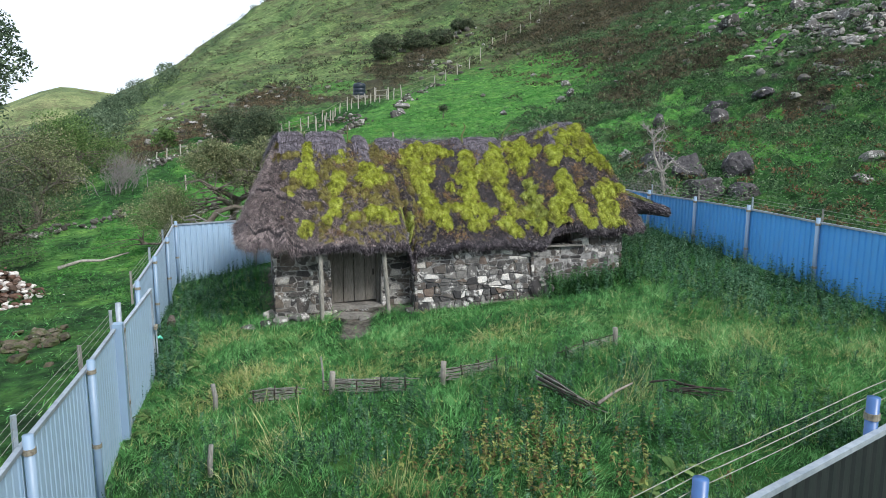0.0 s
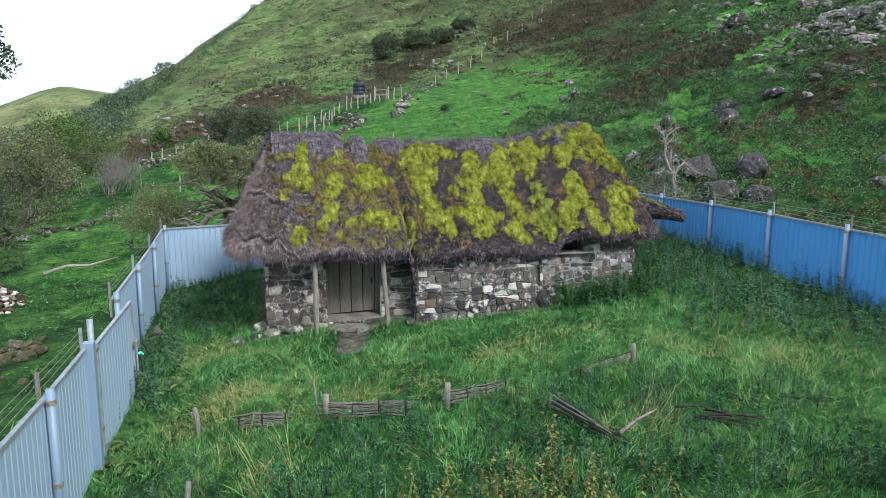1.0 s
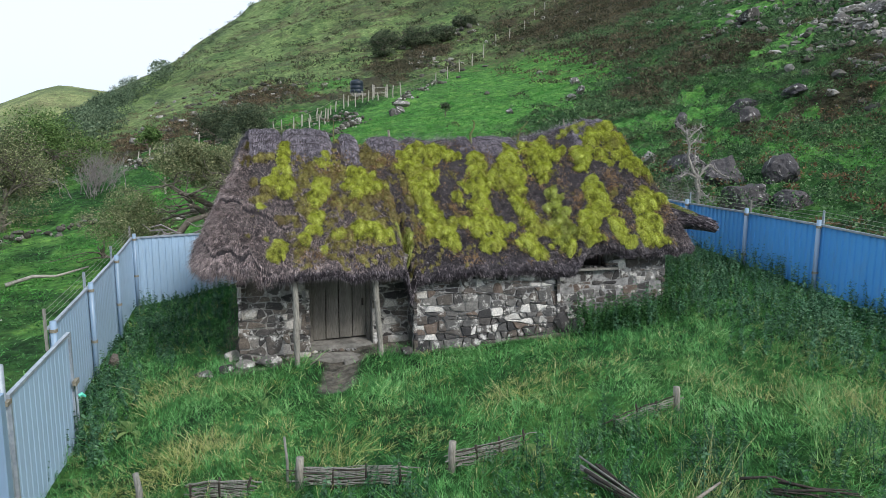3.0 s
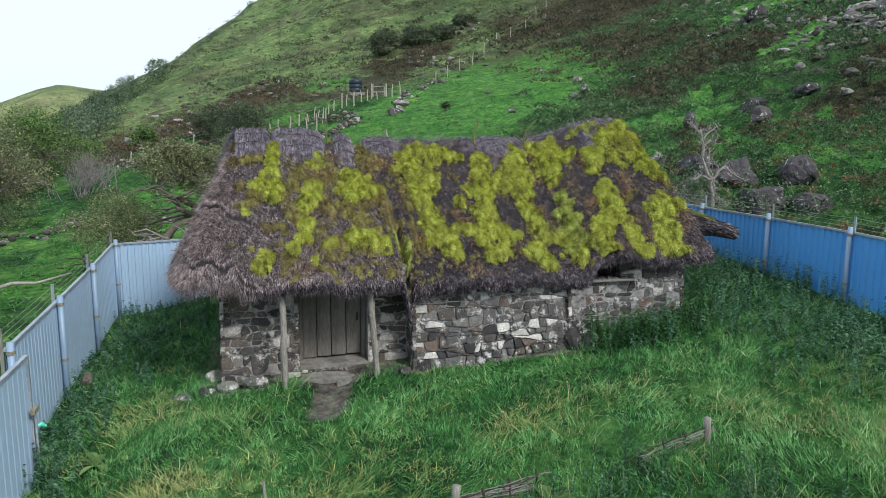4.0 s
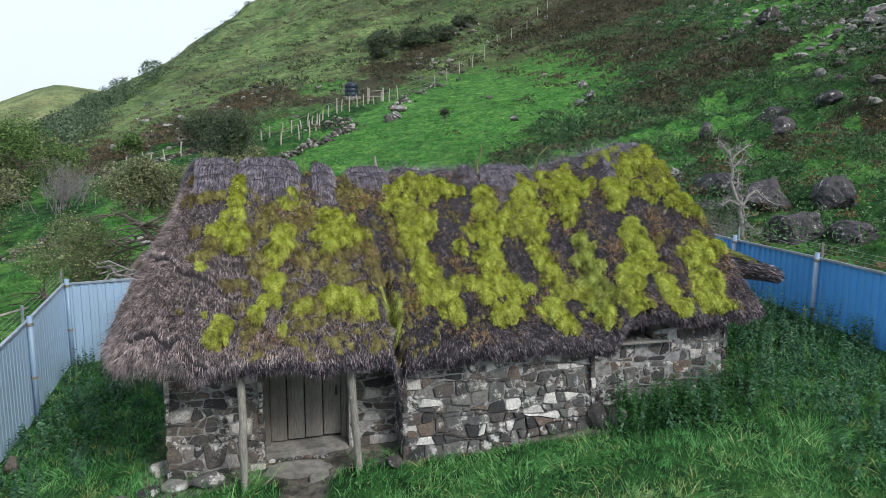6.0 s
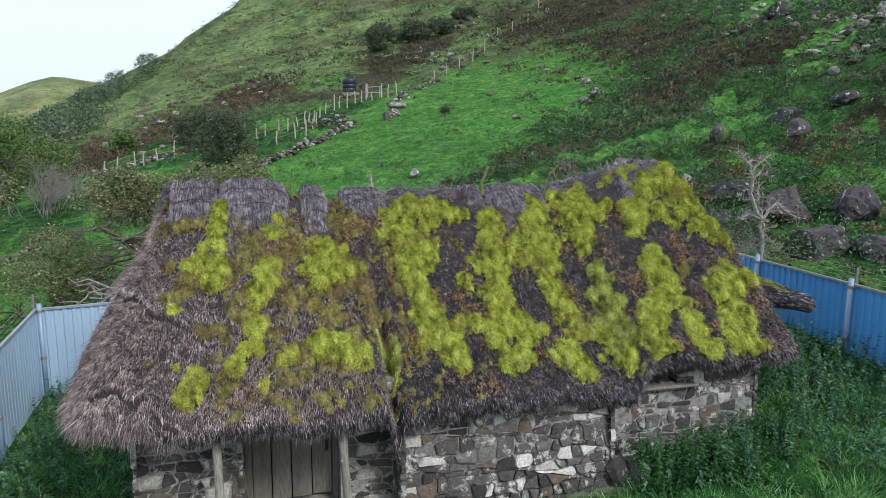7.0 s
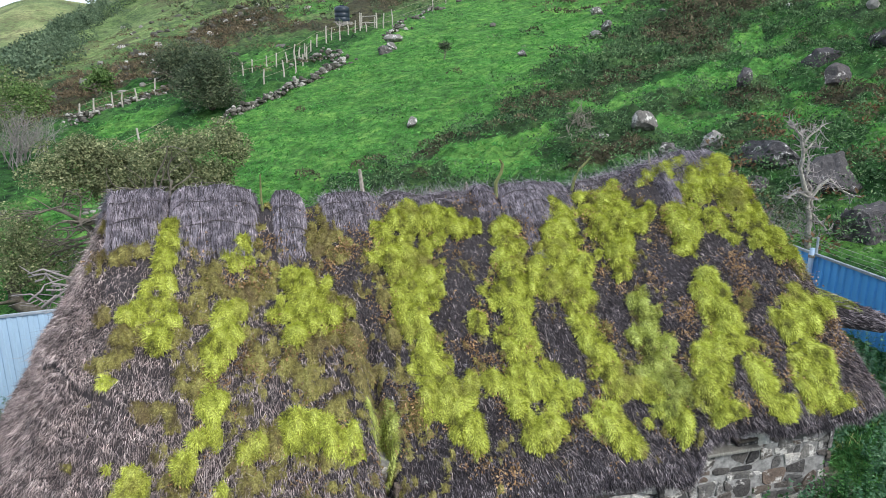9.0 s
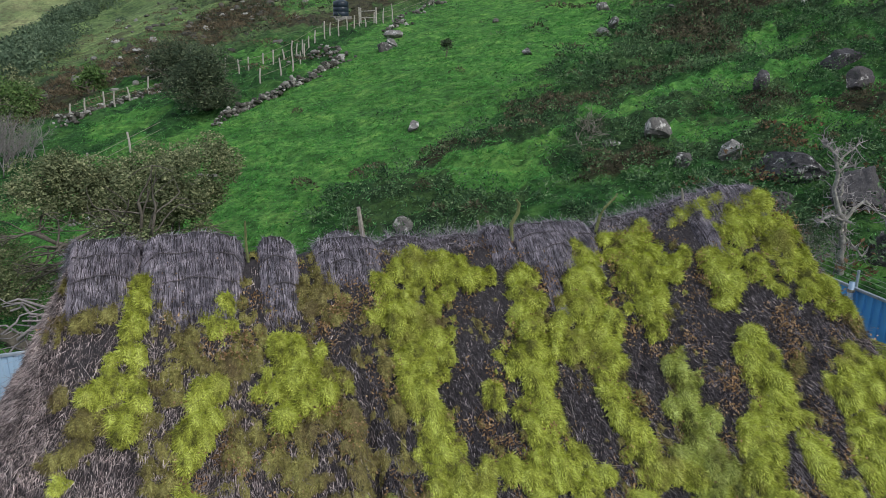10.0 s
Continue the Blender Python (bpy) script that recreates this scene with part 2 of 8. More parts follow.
def moss_mat(name, dark, mid, light, dull, dulled=0.5, shoots=True):
    """Feathery moss: noise paints lit tops and shaded gaps, whole patches duller than others."""
    m, nt, b = node_mat(name, 0.9, spec=0.15)
    v = coords(nt)
    c = ramp(nt, noise_node(nt, coords(nt, (7.0, 4.0, 4.0)), 1.0, 5, 0.7), [(0.36, dark), (0.48, mid), (0.64, light)])
    c = mixc(nt, ranged(nt, noise_node(nt, v, 1.1, 4, 0.6), 0.62 - 0.25 * dulled, 0.78 - 0.25 * dulled, 0.0, 0.85), c, dull)
    if shoots:
        c = mixc(nt, 1.0, c, ramp(nt, island(nt), [(0.0, (0.85, 0.84, 0.82)), (0.6, (1.0, 1.0, 1.0)), (1.0, (1.18, 1.17, 1.22))]), "MULTIPLY")
    else:
        grain = noise_node(nt, v, 45, 5, 0.7)
        # bed under the shoots: darkened throughout to stand for shade among them
        c = mixc(nt, 1.0, c, ramp(nt, grain, [(0.35, (0.36, 0.35, 0.36)), (0.65, (0.85, 0.85, 0.85))]), "MULTIPLY")
        bump(nt, b, grain, 0.9, 0.02)
    nt.links.new(c, b.inputs["Base Color"])
    return m


LIME = ((0.16, 0.165, 0.045), (0.425, 0.47, 0.078), (0.65, 0.715, 0.175), (0.3, 0.28, 0.09), 0.28)
FRESH = ((0.15, 0.165, 0.05), (0.38, 0.44, 0.1), (0.6, 0.67, 0.22), (0.22, 0.23, 0.08), 0.25)
OLIVE = ((0.12, 0.1, 0.05), (0.26, 0.235, 0.08), (0.45, 0.43, 0.15), (0.19, 0.145, 0.08), 0.4)
MOSS, GREEN_MOSS, MOSS_OLD = moss_mat("lime_moss", *LIME), moss_mat("green_moss", *FRESH), moss_mat("olive_moss", *OLIVE)
# darker, shaded copies of the three mosses, for the beds
SHADED_MOSS_BED = {"lime": moss_mat("lime_moss_bed", *LIME, False), "green": moss_mat("green_moss_bed", *FRESH, False), "olive": moss_mat("olive_moss_bed", *OLIVE, False)}
RUST_LEAF = blade_mat("russet_leaf", [(0.0, (0.13, 0.078, 0.042)), (0.5, (0.31, 0.195, 0.1)), (1.0, (0.55, 0.42, 0.25))], 0.8, 0.8, 0.6)
GRASS = blade_mat("meadow_grass", [(0.0, (0.01, 0.042, 0.019)), (0.25, (0.034, 0.13, 0.044)), (0.5, (0.084, 0.27, 0.08)), (0.75, (0.18, 0.4, 0.145)), (1.0, (0.39, 0.53, 0.29))], 1.0, 0.5, 0.42, 0.18, 0.75)
DRY_GRASS = blade_mat("dry_grass", [(0.0, (0.15, 0.21, 0.07)), (0.4, (0.3, 0.33, 0.13)), (0.7, (0.46, 0.46, 0.23)), (1.0, (0.62, 0.59, 0.37))], 0.8, 0.6, 0.6, 0.15, 0.7)
NETTLE = blade_mat("nettle_leaf", [(0.0, (0.014, 0.045, 0.026)), (0.35, (0.042, 0.115, 0.06)), (0.7, (0.095, 0.195, 0.11)), (1.0, (0.2, 0.31, 0.19))], 0.95, 0.5, 0.5, 0.2, 0.9)
BRACKEN = blade_mat("dead_bracken_frond", [(0.0, (0.07, 0.05, 0.03)), (0.5, (0.15, 0.095, 0.055)), (1.0, (0.26, 0.17, 0.1))], 0.8, 0.8, 0.6)
# greyed and lightened leaf: the haze of distance is mixed into its colour
FAR_LEAF = blade_mat("haze_toned_leaf", [(0.0, (0.05, 0.083, 0.055)), (0.5, (0.092, 0.138, 0.084)), (1.0, (0.175, 0.22, 0.14))], 0.9, 0.7, 0.5, 0.2, 0.1)
UPLAND_LEAF = blade_mat("rough_upland_growth", [(0.0, (0.0216, 0.04, 0.0224)), (0.35, (0.045, 0.065, 0.0336)), (0.65, (0.0855, 0.085, 0.0515)), (1.0, (0.153, 0.14, 0.0952))], 0.95, 0.8, 0.55, 0.15, 0.05)
WILLOWHERB = blade_mat("willowherb_leaf", [(0.0, (0.01, 0.032, 0.018)), (0.4, (0.03, 0.085, 0.045)), (0.75, (0.075, 0.16, 0.085)), (1.0, (0.23, 0.32, 0.2))], 0.95, 0.6, 0.55, 0.12, 1.1)
HEATH_LEAF = blade_mat("heather_and_bracken", [(0.0, (0.0198, 0.03, 0.0179)), (0.3, (0.0495, 0.055, 0.0336)), (0.55, (0.0945, 0.086, 0.056)), (0.8, (0.144, 0.118, 0.0806)), (1.0, (0.225, 0.2, 0.129))], 1.0, 0.8, 0.5, 0.15, 0.3)
TREE_LEAF = blade_mat("autumn_thorn_leaf", [(0.0, (0.066, 0.086, 0.042)), (0.4, (0.145, 0.175, 0.088)), (0.75, (0.255, 0.275, 0.15)), (1.0, (0.45, 0.44, 0.27))], 0.7, 0.6, 0.75, 0.25, 0.6)
DARK_LEAF = blade_mat("dark_bush_leaf", [(0.0, (0.035, 0.055, 0.036)), (0.5, (0.08, 0.11, 0.065)), (1.0, (0.18, 0.2, 0.12))], 0.8, 0.6, 0.6, 0.2, 0.3)
SCRUB_LEAF = blade_mat("scrub_leaf", [(0.0, (0.0106, 0.026, 0.0149)), (0.3, (0.0317, 0.072, 0.0345)), (0.6, (0.088, 0.16, 0.0713)), (0.85, (0.15, 0.22, 0.109)), (1.0, (0.246, 0.3, 0.172))], 1.0, 0.6, 0.4, 0.15, 0.7)
WEED_DARK = blade_mat("rank_weed_leaf", [(0.0, (0.016, 0.05, 0.02)), (0.4, (0.036, 0.11, 0.034)), (0.75, (0.075, 0.18, 0.055)), (1.0, (0.16, 0.28, 0.1))], 0.95, 0.6, 0.5, 0.2, 0.5)
WEED_LEAF = blade_mat("bright_weed_leaf", [(0.0, (0.025, 0.1, 0.03)), (0.5, (0.06, 0.2, 0.05)), (1.0, (0.14, 0.33, 0.09))], 0.85, 0.55, 0.5, 0.3, 0.5)
GREEN_LEAF = blade_mat("green_leaf", [(0.0, (0.045, 0.09, 0.03)), (0.5, (0.1, 0.175, 0.055)), (1.0, (0.2, 0.28, 0.1))], 0.8, 0.6, 0.6, 0.2, 0.3)
GREY_WOOD = plain_mat("silvered_wood", (0.1, 0.098, 0.088), (0.29, 0.285, 0.26), 22, 0.85, relief=0.5, stretch=(3, 3, 0.3))
POST_WOOD = plain_mat("peeled_pole", (0.12, 0.115, 0.1), (0.34, 0.325, 0.285), 18, 0.8, relief=0.4, stretch=(3, 3, 0.4))
DOOR_WOOD = plain_mat("old_door_board", (0.1, 0.094, 0.082), (0.24, 0.225, 0.195), 16, 0.85, relief=0.5, stretch=(5, 5, 0.35))
DARK_WOOD = plain_mat("wet_dark_wood", (0.018, 0.015, 0.013), (0.07, 0.058, 0.05), 16, 0.85, relief=0.6)
BRANCH = plain_mat("bare_branch", (0.12, 0.105, 0.085), (0.34, 0.31, 0.27), 12, 0.85, relief=0.5)
GREY_TWIG = plain_mat("grey_twig", (0.15, 0.135, 0.135), (0.34, 0.31, 0.31), 12, 0.85, relief=0.3)
BARK = plain_mat("bark", (0.06, 0.052, 0.042), (0.19, 0.17, 0.14), 10, 0.9, relief=0.7)
BLUE_STEEL = painted_steel("blue_sheet_steel", (0.09, 0.355, 0.74), (0.18, 0.33, 0.5))
PALE_STEEL = painted_steel("pale_blue_sheet_steel", (0.325, 0.46, 0.605), (0.3, 0.365, 0.42))
DARK_STEEL = painted_steel("dark_sheet_steel", (0.008, 0.014, 0.014), (0.025, 0.032, 0.03), 0.6)
ZINC = plain_mat("galvanised_steel", (0.22, 0.27, 0.32), (0.4, 0.45, 0.5), 9, 0.5, 0.3, 0.5, 0.1)
WIRE = plain_mat("grey_fence_wire", (0.17, 0.175, 0.15), (0.34, 0.35, 0.31), 30, 0.6, 0.2)
RUSTY = plain_mat("rusted_clamp", (0.14, 0.12, 0.08), (0.36, 0.34, 0.28), 30, 0.7, 0.3)
FLAG = plain_mat("worn_flagstone", (0.11, 0.106, 0.096), (0.29, 0.28, 0.255), 6, 0.9, relief=0.5)
TANK_PLASTIC = plain_mat("dark_tank_plastic", (0.012, 0.02, 0.03), (0.028, 0.042, 0.06), 5, 0.4, relief=0.0)
MINT = plain_mat("mint_plastic", (0.1, 0.55, 0.4), (0.15, 0.65, 0.5), 8, 0.4, relief=0.0)
# near black, for added sheets that stand in for indoor darkness
BLACK_VOID = plain_mat("unlit_interior", (0.01, 0.009, 0.008), (0.02, 0.018, 0.016), 5)
SILVER = plain_mat("silvered_dead_wood", (0.16, 0.152, 0.135), (0.43, 0.41, 0.365), 14, 0.85, relief=0.4)
DARK_MORTAR = plain_mat("weathered_mortar", (0.1, 0.098, 0.09), (0.34, 0.33, 0.31), 14, relief=0.6)
BLUE_POST = painted_steel("blue_post_paint", (0.045, 0.12, 0.3), (0.12, 0.18, 0.26))
POST_STEEL = painted_steel("blue_grey_post_paint", (0.21, 0.31, 0.43), (0.25, 0.31, 0.37))

# ---- building tools ----
RNG = np.random.default_rng(7)


def mesh_of(name, verts, faces, smooth=False):
    """A mesh from arrays: verts n x 3, faces m x k (all with k corners)."""
    verts, faces = np.asarray(verts, np.float32), np.asarray(faces, np.int32)
    me = bpy.data.meshes.new(name)
    me.vertices.add(len(verts))
    me.vertices.foreach_set("co", verts.ravel())
    m, k = faces.shape
    me.loops.add(m * k)
    me.loops.foreach_set("vertex_index", faces.ravel())
    me.polygons.add(m)
    me.polygons.foreach_set("loop_start", np.arange(m, dtype=np.int32) * k)
    me.polygons.foreach_set("use_smooth", np.full(m, smooth))
    me.update(calc_edges=True)
    return me


def world_of(ob):
    """Where an object's own axes lie in the world."""
    m = ob.matrix_parent_inverse @ ob.matrix_basis
    return m if ob.parent is None else world_of(ob.parent) @ m


def part(name, data, material, parent=None, label="", smooth=False, placed=False):
    """Links a bmesh or a mesh as ONE object under a thing or a part. placed: its points are given in the world."""
    if isinstance(data, bmesh.types.BMesh):
        me = bpy.data.meshes.new(name)
        if smooth:
            for f in data.faces:
                f.smooth = True
        data.to_mesh(me)
        data.free()
    else:
        me = data
    if material is not None and not me.materials:
        me.materials.append(material)
    ob = new(name, me)
    ob.parent = parent
    if placed and parent is not None:
        ob.matrix_parent_inverse = world_of(parent).inverted()
    return tagged(ob, label)


def thing(name, at=(0, 0, 0), label="", category="", group="", kind=""):
    ob = new(name)
    ob.location = at
    return tagged(ob, label, category, group, kind)


def box(bm, x0, x1, y0, y1, z0, z1, m=None):
    vs = [bm.verts.new(Vector((x, y, z)) if m is None else m @ Vector((x, y, z))) for z in (z0, z1) for x, y in ((x0, y0), (x1, y0), (x1, y1), (x0, y1))]
    for f in ((3, 2, 1, 0), (4, 5, 6, 7), (0, 1, 5, 4), (1, 2, 6, 5), (2, 3, 7, 6), (3, 0, 4, 7)):
        bm.faces.new([vs[i] for i in f])
    return vs


def tube(bm, pts, radii, sides=6, cap=True):
    """A round bar along points, with a radius at each."""
    rings = []
    pts = [Vector(p) for p in pts]
    for i, p in enumerate(pts):
        d = (pts[min(i + 1, len(pts) - 1)] - pts[max(i - 1, 0)]).normalized()
        a = d.cross(Vector((0, 0, 1)) if abs(d.z) < 0.9 else Vector((1, 0, 0))).normalized()
        b = d.cross(a)
        r = radii if isinstance(radii, (int, float)) else radii[i]
        rings.append([bm.verts.new(p + (a * math.cos(q) + b * math.sin(q)) * r) for q in (2 * math.pi * j / sides for j in range(sides))])
    for r0, r1 in zip(rings, rings[1:]):
        for j in range(sides):
            bm.faces.new((r0[j], r1[j], r1[(j + 1) % sides], r0[(j + 1) % sides]))
    if cap:
        bm.faces.new(rings[0])
        bm.faces.new(rings[-1][::-1])


def unit(a):
    return a / np.maximum(np.linalg.norm(a, axis=-1, keepdims=True), 1e-9)


def blades(P, D, L, W, bend=None, rng=RNG):
    """Many tapering blades: feet P, ways D, lengths L, widths W, and a sideways bend of the tips."""
    n = len(P)
    D = unit(D)
    L, W = np.broadcast_to(L, n)[:, None], np.broadcast_to(W, n)[:, None]
    side = unit(np.cross(D, rng.normal(size=(n, 3))))
    B = np.zeros((n, 3)) if bend is None else bend
    mid, tip = P + D * L * 0.55 + B * 0.3, P + D * L + B
    V = np.stack([P - side * W / 2, P + side * W / 2, mid - side * W * 0.42, mid + side * W * 0.42, tip], 1).reshape(-1, 3)
    F = (np.arange(n)[:, None, None] * 5 + np.array([[0, 1, 3], [0, 3, 2], [2, 3, 4]])[None]).reshape(-1, 3)
    return V, F


def spikes(P, D, L, W, rng=RNG):
    """Many thin straws, one sharp triangle each."""
    n = len(P)
    D = unit(D)
    L, W = np.broadcast_to(L, n)[:, None], np.broadcast_to(W, n)[:, None]
    side = unit(np.cross(D, rng.normal(size=(n, 3)))) * W / 2
    V = np.stack([P - side, P + side, P + D * L], 1).reshape(-1, 3)
    return V, np.arange(n * 3).reshape(-1, 3)


def leaves(P, N, A, L, W):
    """Many small folded leaves: feet P, ways A, faces towards N."""
    A = unit(A)
    S = unit(np.cross(A, N))
    n = len(P)
    L, W = np.broadcast_to(L, n)[:, None], np.broadcast_to(W, n)[:, None]
    up = unit(np.cross(S, A)) * W * 0.18
    V = np.stack([P, P + A * L * 0.45 - S * W / 2 + up, P + A * L, P + A * L * 0.45 + S * W / 2 + up], 1).reshape(-1, 3)
    F = (np.arange(n)[:, None, None] * 4 + np.array([[0, 2, 1], [0, 3, 2]])[None]).reshape(-1, 3)
    return V, F


def smooth_step(a, b, v):
    t = np.clip((v - a) / (b - a), 0, 1)
    return t * t * (3 - 2 * t)


def wave_noise(x, y, scale, seed=0, octaves=3):
    """Cheap smooth noise on arrays, about -1 to 1: sums of turned sine waves."""
    r = np.random.default_rng(100 + seed)
    out = np.zeros(np.broadcast(x, y).shape)
    amp = 1.0
    for o in range(octaves):
        for _ in range(5):
            q, ph, s = r.uniform(0, 2 * np.pi), r.uniform(0, 2 * np.pi), scale * 2 ** o * r.uniform(0.7, 1.4)
            out = out + amp * np.sin((x * np.cos(q) + y * np.sin(q)) * s * 2 * np.pi + ph) / 2.6
        amp *= 0.5
    return out / 1.6

# ---- the ground: one sheet, terrace, field, hillside and far hills ----
def ground_plain(x, y):
    x, y = np.asarray(x, float), np.asarray(y, float)
    terrace = 0.05 + 0.06 * np.clip(x, -30, 40) + 0.035 * (np.clip(y, -10, 19) - 14) - 0.4 * smooth_step(0.5, -2.5, x)
    slope = -4.42 + 0.19 * x + 0.136 * y + 0.12 * np.minimum(x + 8, 0) * smooth_step(40, 130, y) + 0.2 * np.maximum(x - 28, 0)
    d = np.abs(terrace - slope) / 0.5
    z = np.maximum(terrace, slope) + 0.5 * np.log1p(np.exp(-np.minimum(d, 50)))
    z = z + smooth_step(85, 300, y) * np.maximum(0.47 * (x + 33), -22)
    over = np.maximum(y - 320 - 0.25 * x, 0)
    z = z - np.minimum(over * over * 0.0012 + over * 0.12, 0.9 * np.maximum(z + 6, 0))
    far = 43 * np.exp(-((x + 150) / 82) ** 2 - ((y - 720) / 150) ** 2) + 22 * np.exp(-((x + 330) / 130) ** 2 - ((y - 760) / 150) ** 2)
    far = far + 5.5 * np.exp(-((x + 163) / 13) ** 2 - ((y - 715) / 60) ** 2) + 2.0 * np.exp(-((x + 128) / 15) ** 2 - ((y - 715) / 60) ** 2)
    return z + far


def inside_yard(x, y):
    """1 within the hoarding, 0 outside it."""
    return smooth_step(-3.2, -2.2, x) * smooth_step(14.4, 13.6, x) * smooth_step(27.8, 27, y) * smooth_step(1.8, 3.4, y - 0.4 * x)


def under_house(x, y):
    return smooth_step(-0.6, 0.4, x) * smooth_step(11.2, 10.2, x) * smooth_step(17.2, 18.2, y) * smooth_step(26.4, 25.6, y)


def path_worn(x, y):
    return np.exp(-((x - 2.25 + 0.18 * (17.2 - y)) / 0.42) ** 2) * smooth_step(15.6, 16.6, y) * smooth_step(18.6, 18.0, y)


def ground(x, y):
    x, y = np.asarray(x, float), np.asarray(y, float)
    z = ground_plain(x, y)
    r = np.hypot(x - 5, y - 10)
    yard = inside_yard(x, y)
    lumps = wave_noise(x, y, 0.5, 1) * 0.045 * (1 - 0.6 * under_house(x, y))
    rough = wave_noise(x, y, 0.11, 2) * 0.28 + wave_noise(x, y, 0.35, 3) * 0.1
    broad = wave_noise(x, y, 0.018, 4) * 2.4 * smooth_step(85, 220, r) + wave_noise(x, y, 0.045, 5) * 0.9 * smooth_step(60, 140, r)
    calm = 1 - 0.75 * field_part(x, y)
    clump = np.abs(wave_noise(x, y, 0.42, 17)) * 0.42 + np.abs(wave_noise(x, y, 0.8, 18)) * 0.14
    tussock = wave_noise(x, y, 0.5, 19) * 0.07 + wave_noise(x, y, 0.22, 20) * 0.12
    hill = smooth_step(2, 8, np.maximum(np.abs(x - 5.7) - 8.5, np.abs(y - 16) - 11.5)) * smooth_step(130, 70, r)
    z = z + hill * (clump * (1 - field_part(x, y)) * smooth_step(-16, 2, x) + tussock)
    z = z + lumps * smooth_step(60, 25, r) + (1 - yard) * (rough * calm * smooth_step(3, 12, np.maximum(np.abs(x - 5.7) - 8.5, np.abs(y - 16) - 11.5)) + broad)
    foot = np.exp(-((y - 17.4) / 0.7) ** 2) * smooth_step(3.2, 4.2, x) * smooth_step(8.4, 7.6, x)
    return z - 0.16 * path_worn(x, y) - 0.15 * foot


def field_part(x, y):
    """Where the mown bright field lies, 0 to 1."""
    w = wave_noise(x, y, 0.06, 6) * 2.6 + wave_noise(x, y, 0.28, 16) * 2.2
    right = np.interp(y, [24, 38, 42, 46, 50, 58, 66, 80, 95, 110], [2, 4.5, 13, 17.5, 21, 27.5, 32, 33, 30, 28])
    left = np.interp(y, [24, 38, 54, 60, 70, 76, 84, 95], [-12, -8, 0.5, 7, 11, 15, 22, 30])
    f = smooth_step(-2.5, 2.5, right - x + w) * smooth_step(-1.2, 1.2, x - left) * smooth_step(26, 34, y) * smooth_step(97, 88, y)
    lower = smooth_step(-34, -26, x) * smooth_step(3, -2, x) * smooth_step(27, 32, y) * smooth_step(62, 54, y) * smooth_step(-0.15, 0.35, wave_noise(x, y, 0.05, 9) + 0.35)
    return np.clip(np.maximum(f, lower * 0.5), 0, 1)


def heath_part(x, y):
    """Where heather and bracken grow, 0 to 1."""
    h = smooth_step(-0.25, 0.35, wave_noise(x, y, 0.035, 7) + 0.7 * wave_noise(x, y, 0.13, 8) + 0.3 * smooth_step(45, 60, y) - 0.1)
    right = np.interp(y, [24, 38, 42, 46, 50, 58, 66, 80, 95, 110, 400], [2, 4, 13, 17.5, 21, 27.5, 32, 33, 30, 28, 26])
    side = smooth_step(-1, 6, x - right)
    up_left = smooth_step(66, 80, y) * smooth_step(12, -6, x - 0.15 * (y - 70)) * 0.75
    mid = smooth_step(14, 20, x - 0.12 * (y - 60)) * smooth_step(90, 130, y) * 0.8
    return np.clip(h * np.maximum(np.maximum(side, up_left), mid), 0, 1) * (1 - inside_yard(x, y))


def blobs(x, y, table):
    out = np.zeros(np.broadcast(x, y).shape)
    for cx, cy, rx, ry in table:
        out = np.maximum(out, np.exp(-((x - cx) / rx) ** 2 - ((y - cy) / ry) ** 2))
    return out


def brown_part(x, y):
    """Where heather and dead bracken turn the slope brown, 0 to 1."""
    b = blobs(x, y, ((33, 70, 9, 15), (46, 96, 13, 18), (60, 86, 10, 20), (36, 51, 7, 4), (27, 48, 3.5, 3), (30, 51, 3.5, 3.5), (35.5, 37.7, 3.5, 3), (29.6, 34.6, 3, 2.2), (16.1, 42.9, 2.6, 1.4), (21.8, 44.4, 2.4, 1.8),
                     (23, 37.4, 1.8, 1.4), (25.7, 34.8, 2, 1.6), (8.4, 39.7, 2.4, 1.0), (15.7, 34.7, 1.8, 1.2), (0, 96, 8, 13), (-6, 80, 6, 12), (-10, 70, 5, 7), (12, 82, 5, 5), (15, 180, 26, 40), (48, 150, 20, 26), (15, 93, 5, 9), (20.5, 105, 5, 9), (26, 112, 6, 6), (-10.5, 76, 4, 8), (8, 86, 4, 4)))
    return smooth_step(0.3, 0.75, b + 0.28 * wave_noise(x, y, 0.11, 61) + 0.2 * wave_noise(x, y, 0.4, 62)) * (1 - inside_yard(x, y)) * (1 - 0.85 * smooth_step(2, -3, x + 8 - 0.3 * (y - 78)) * smooth_step(78, 86, y)) * (1 - 0.6 * smooth_step(105, 140, y))


def lawn_part(x, y):
    """Short bright turf between the scrub, 0 to 1."""
    b = blobs(x, y, ((28.9, 44.2, 2.6, 2), (22.7, 40.1, 2.4, 1.3), (37.8, 47.5, 3, 2.2), (41, 49.6, 3, 2.4), (45, 62, 4.5, 4), (20.5, 40.2, 2, 1.4), (27.5, 35.3, 2, 1.3), (22.5, 34, 2, 1.2), (11.5, 37.3, 3.4, 1.6), (17.6, 40, 2.4, 1.6),
                     (25.5, 39.8, 2.6, 1.1), (19.1, 35.5, 2, 1.2), (34, 44.4, 2.4, 1.6), (-4.2, 57.2, 3.2, 2.6), (-5, 49.5, 2.6, 4), (10, 98, 5, 7)))
    b = smooth_step(0.35, 0.7, b + 0.3 * wave_noise(x, y, 0.35, 63)) + smooth_step(0.42, 0.75, wave_noise(x, y, 0.12, 64)) * smooth_step(120, 70, y) * (1 - 0.75 * smooth_step(24, 34, x))
    return np.clip(b, 0, 1) * (1 - inside_yard(x, y))


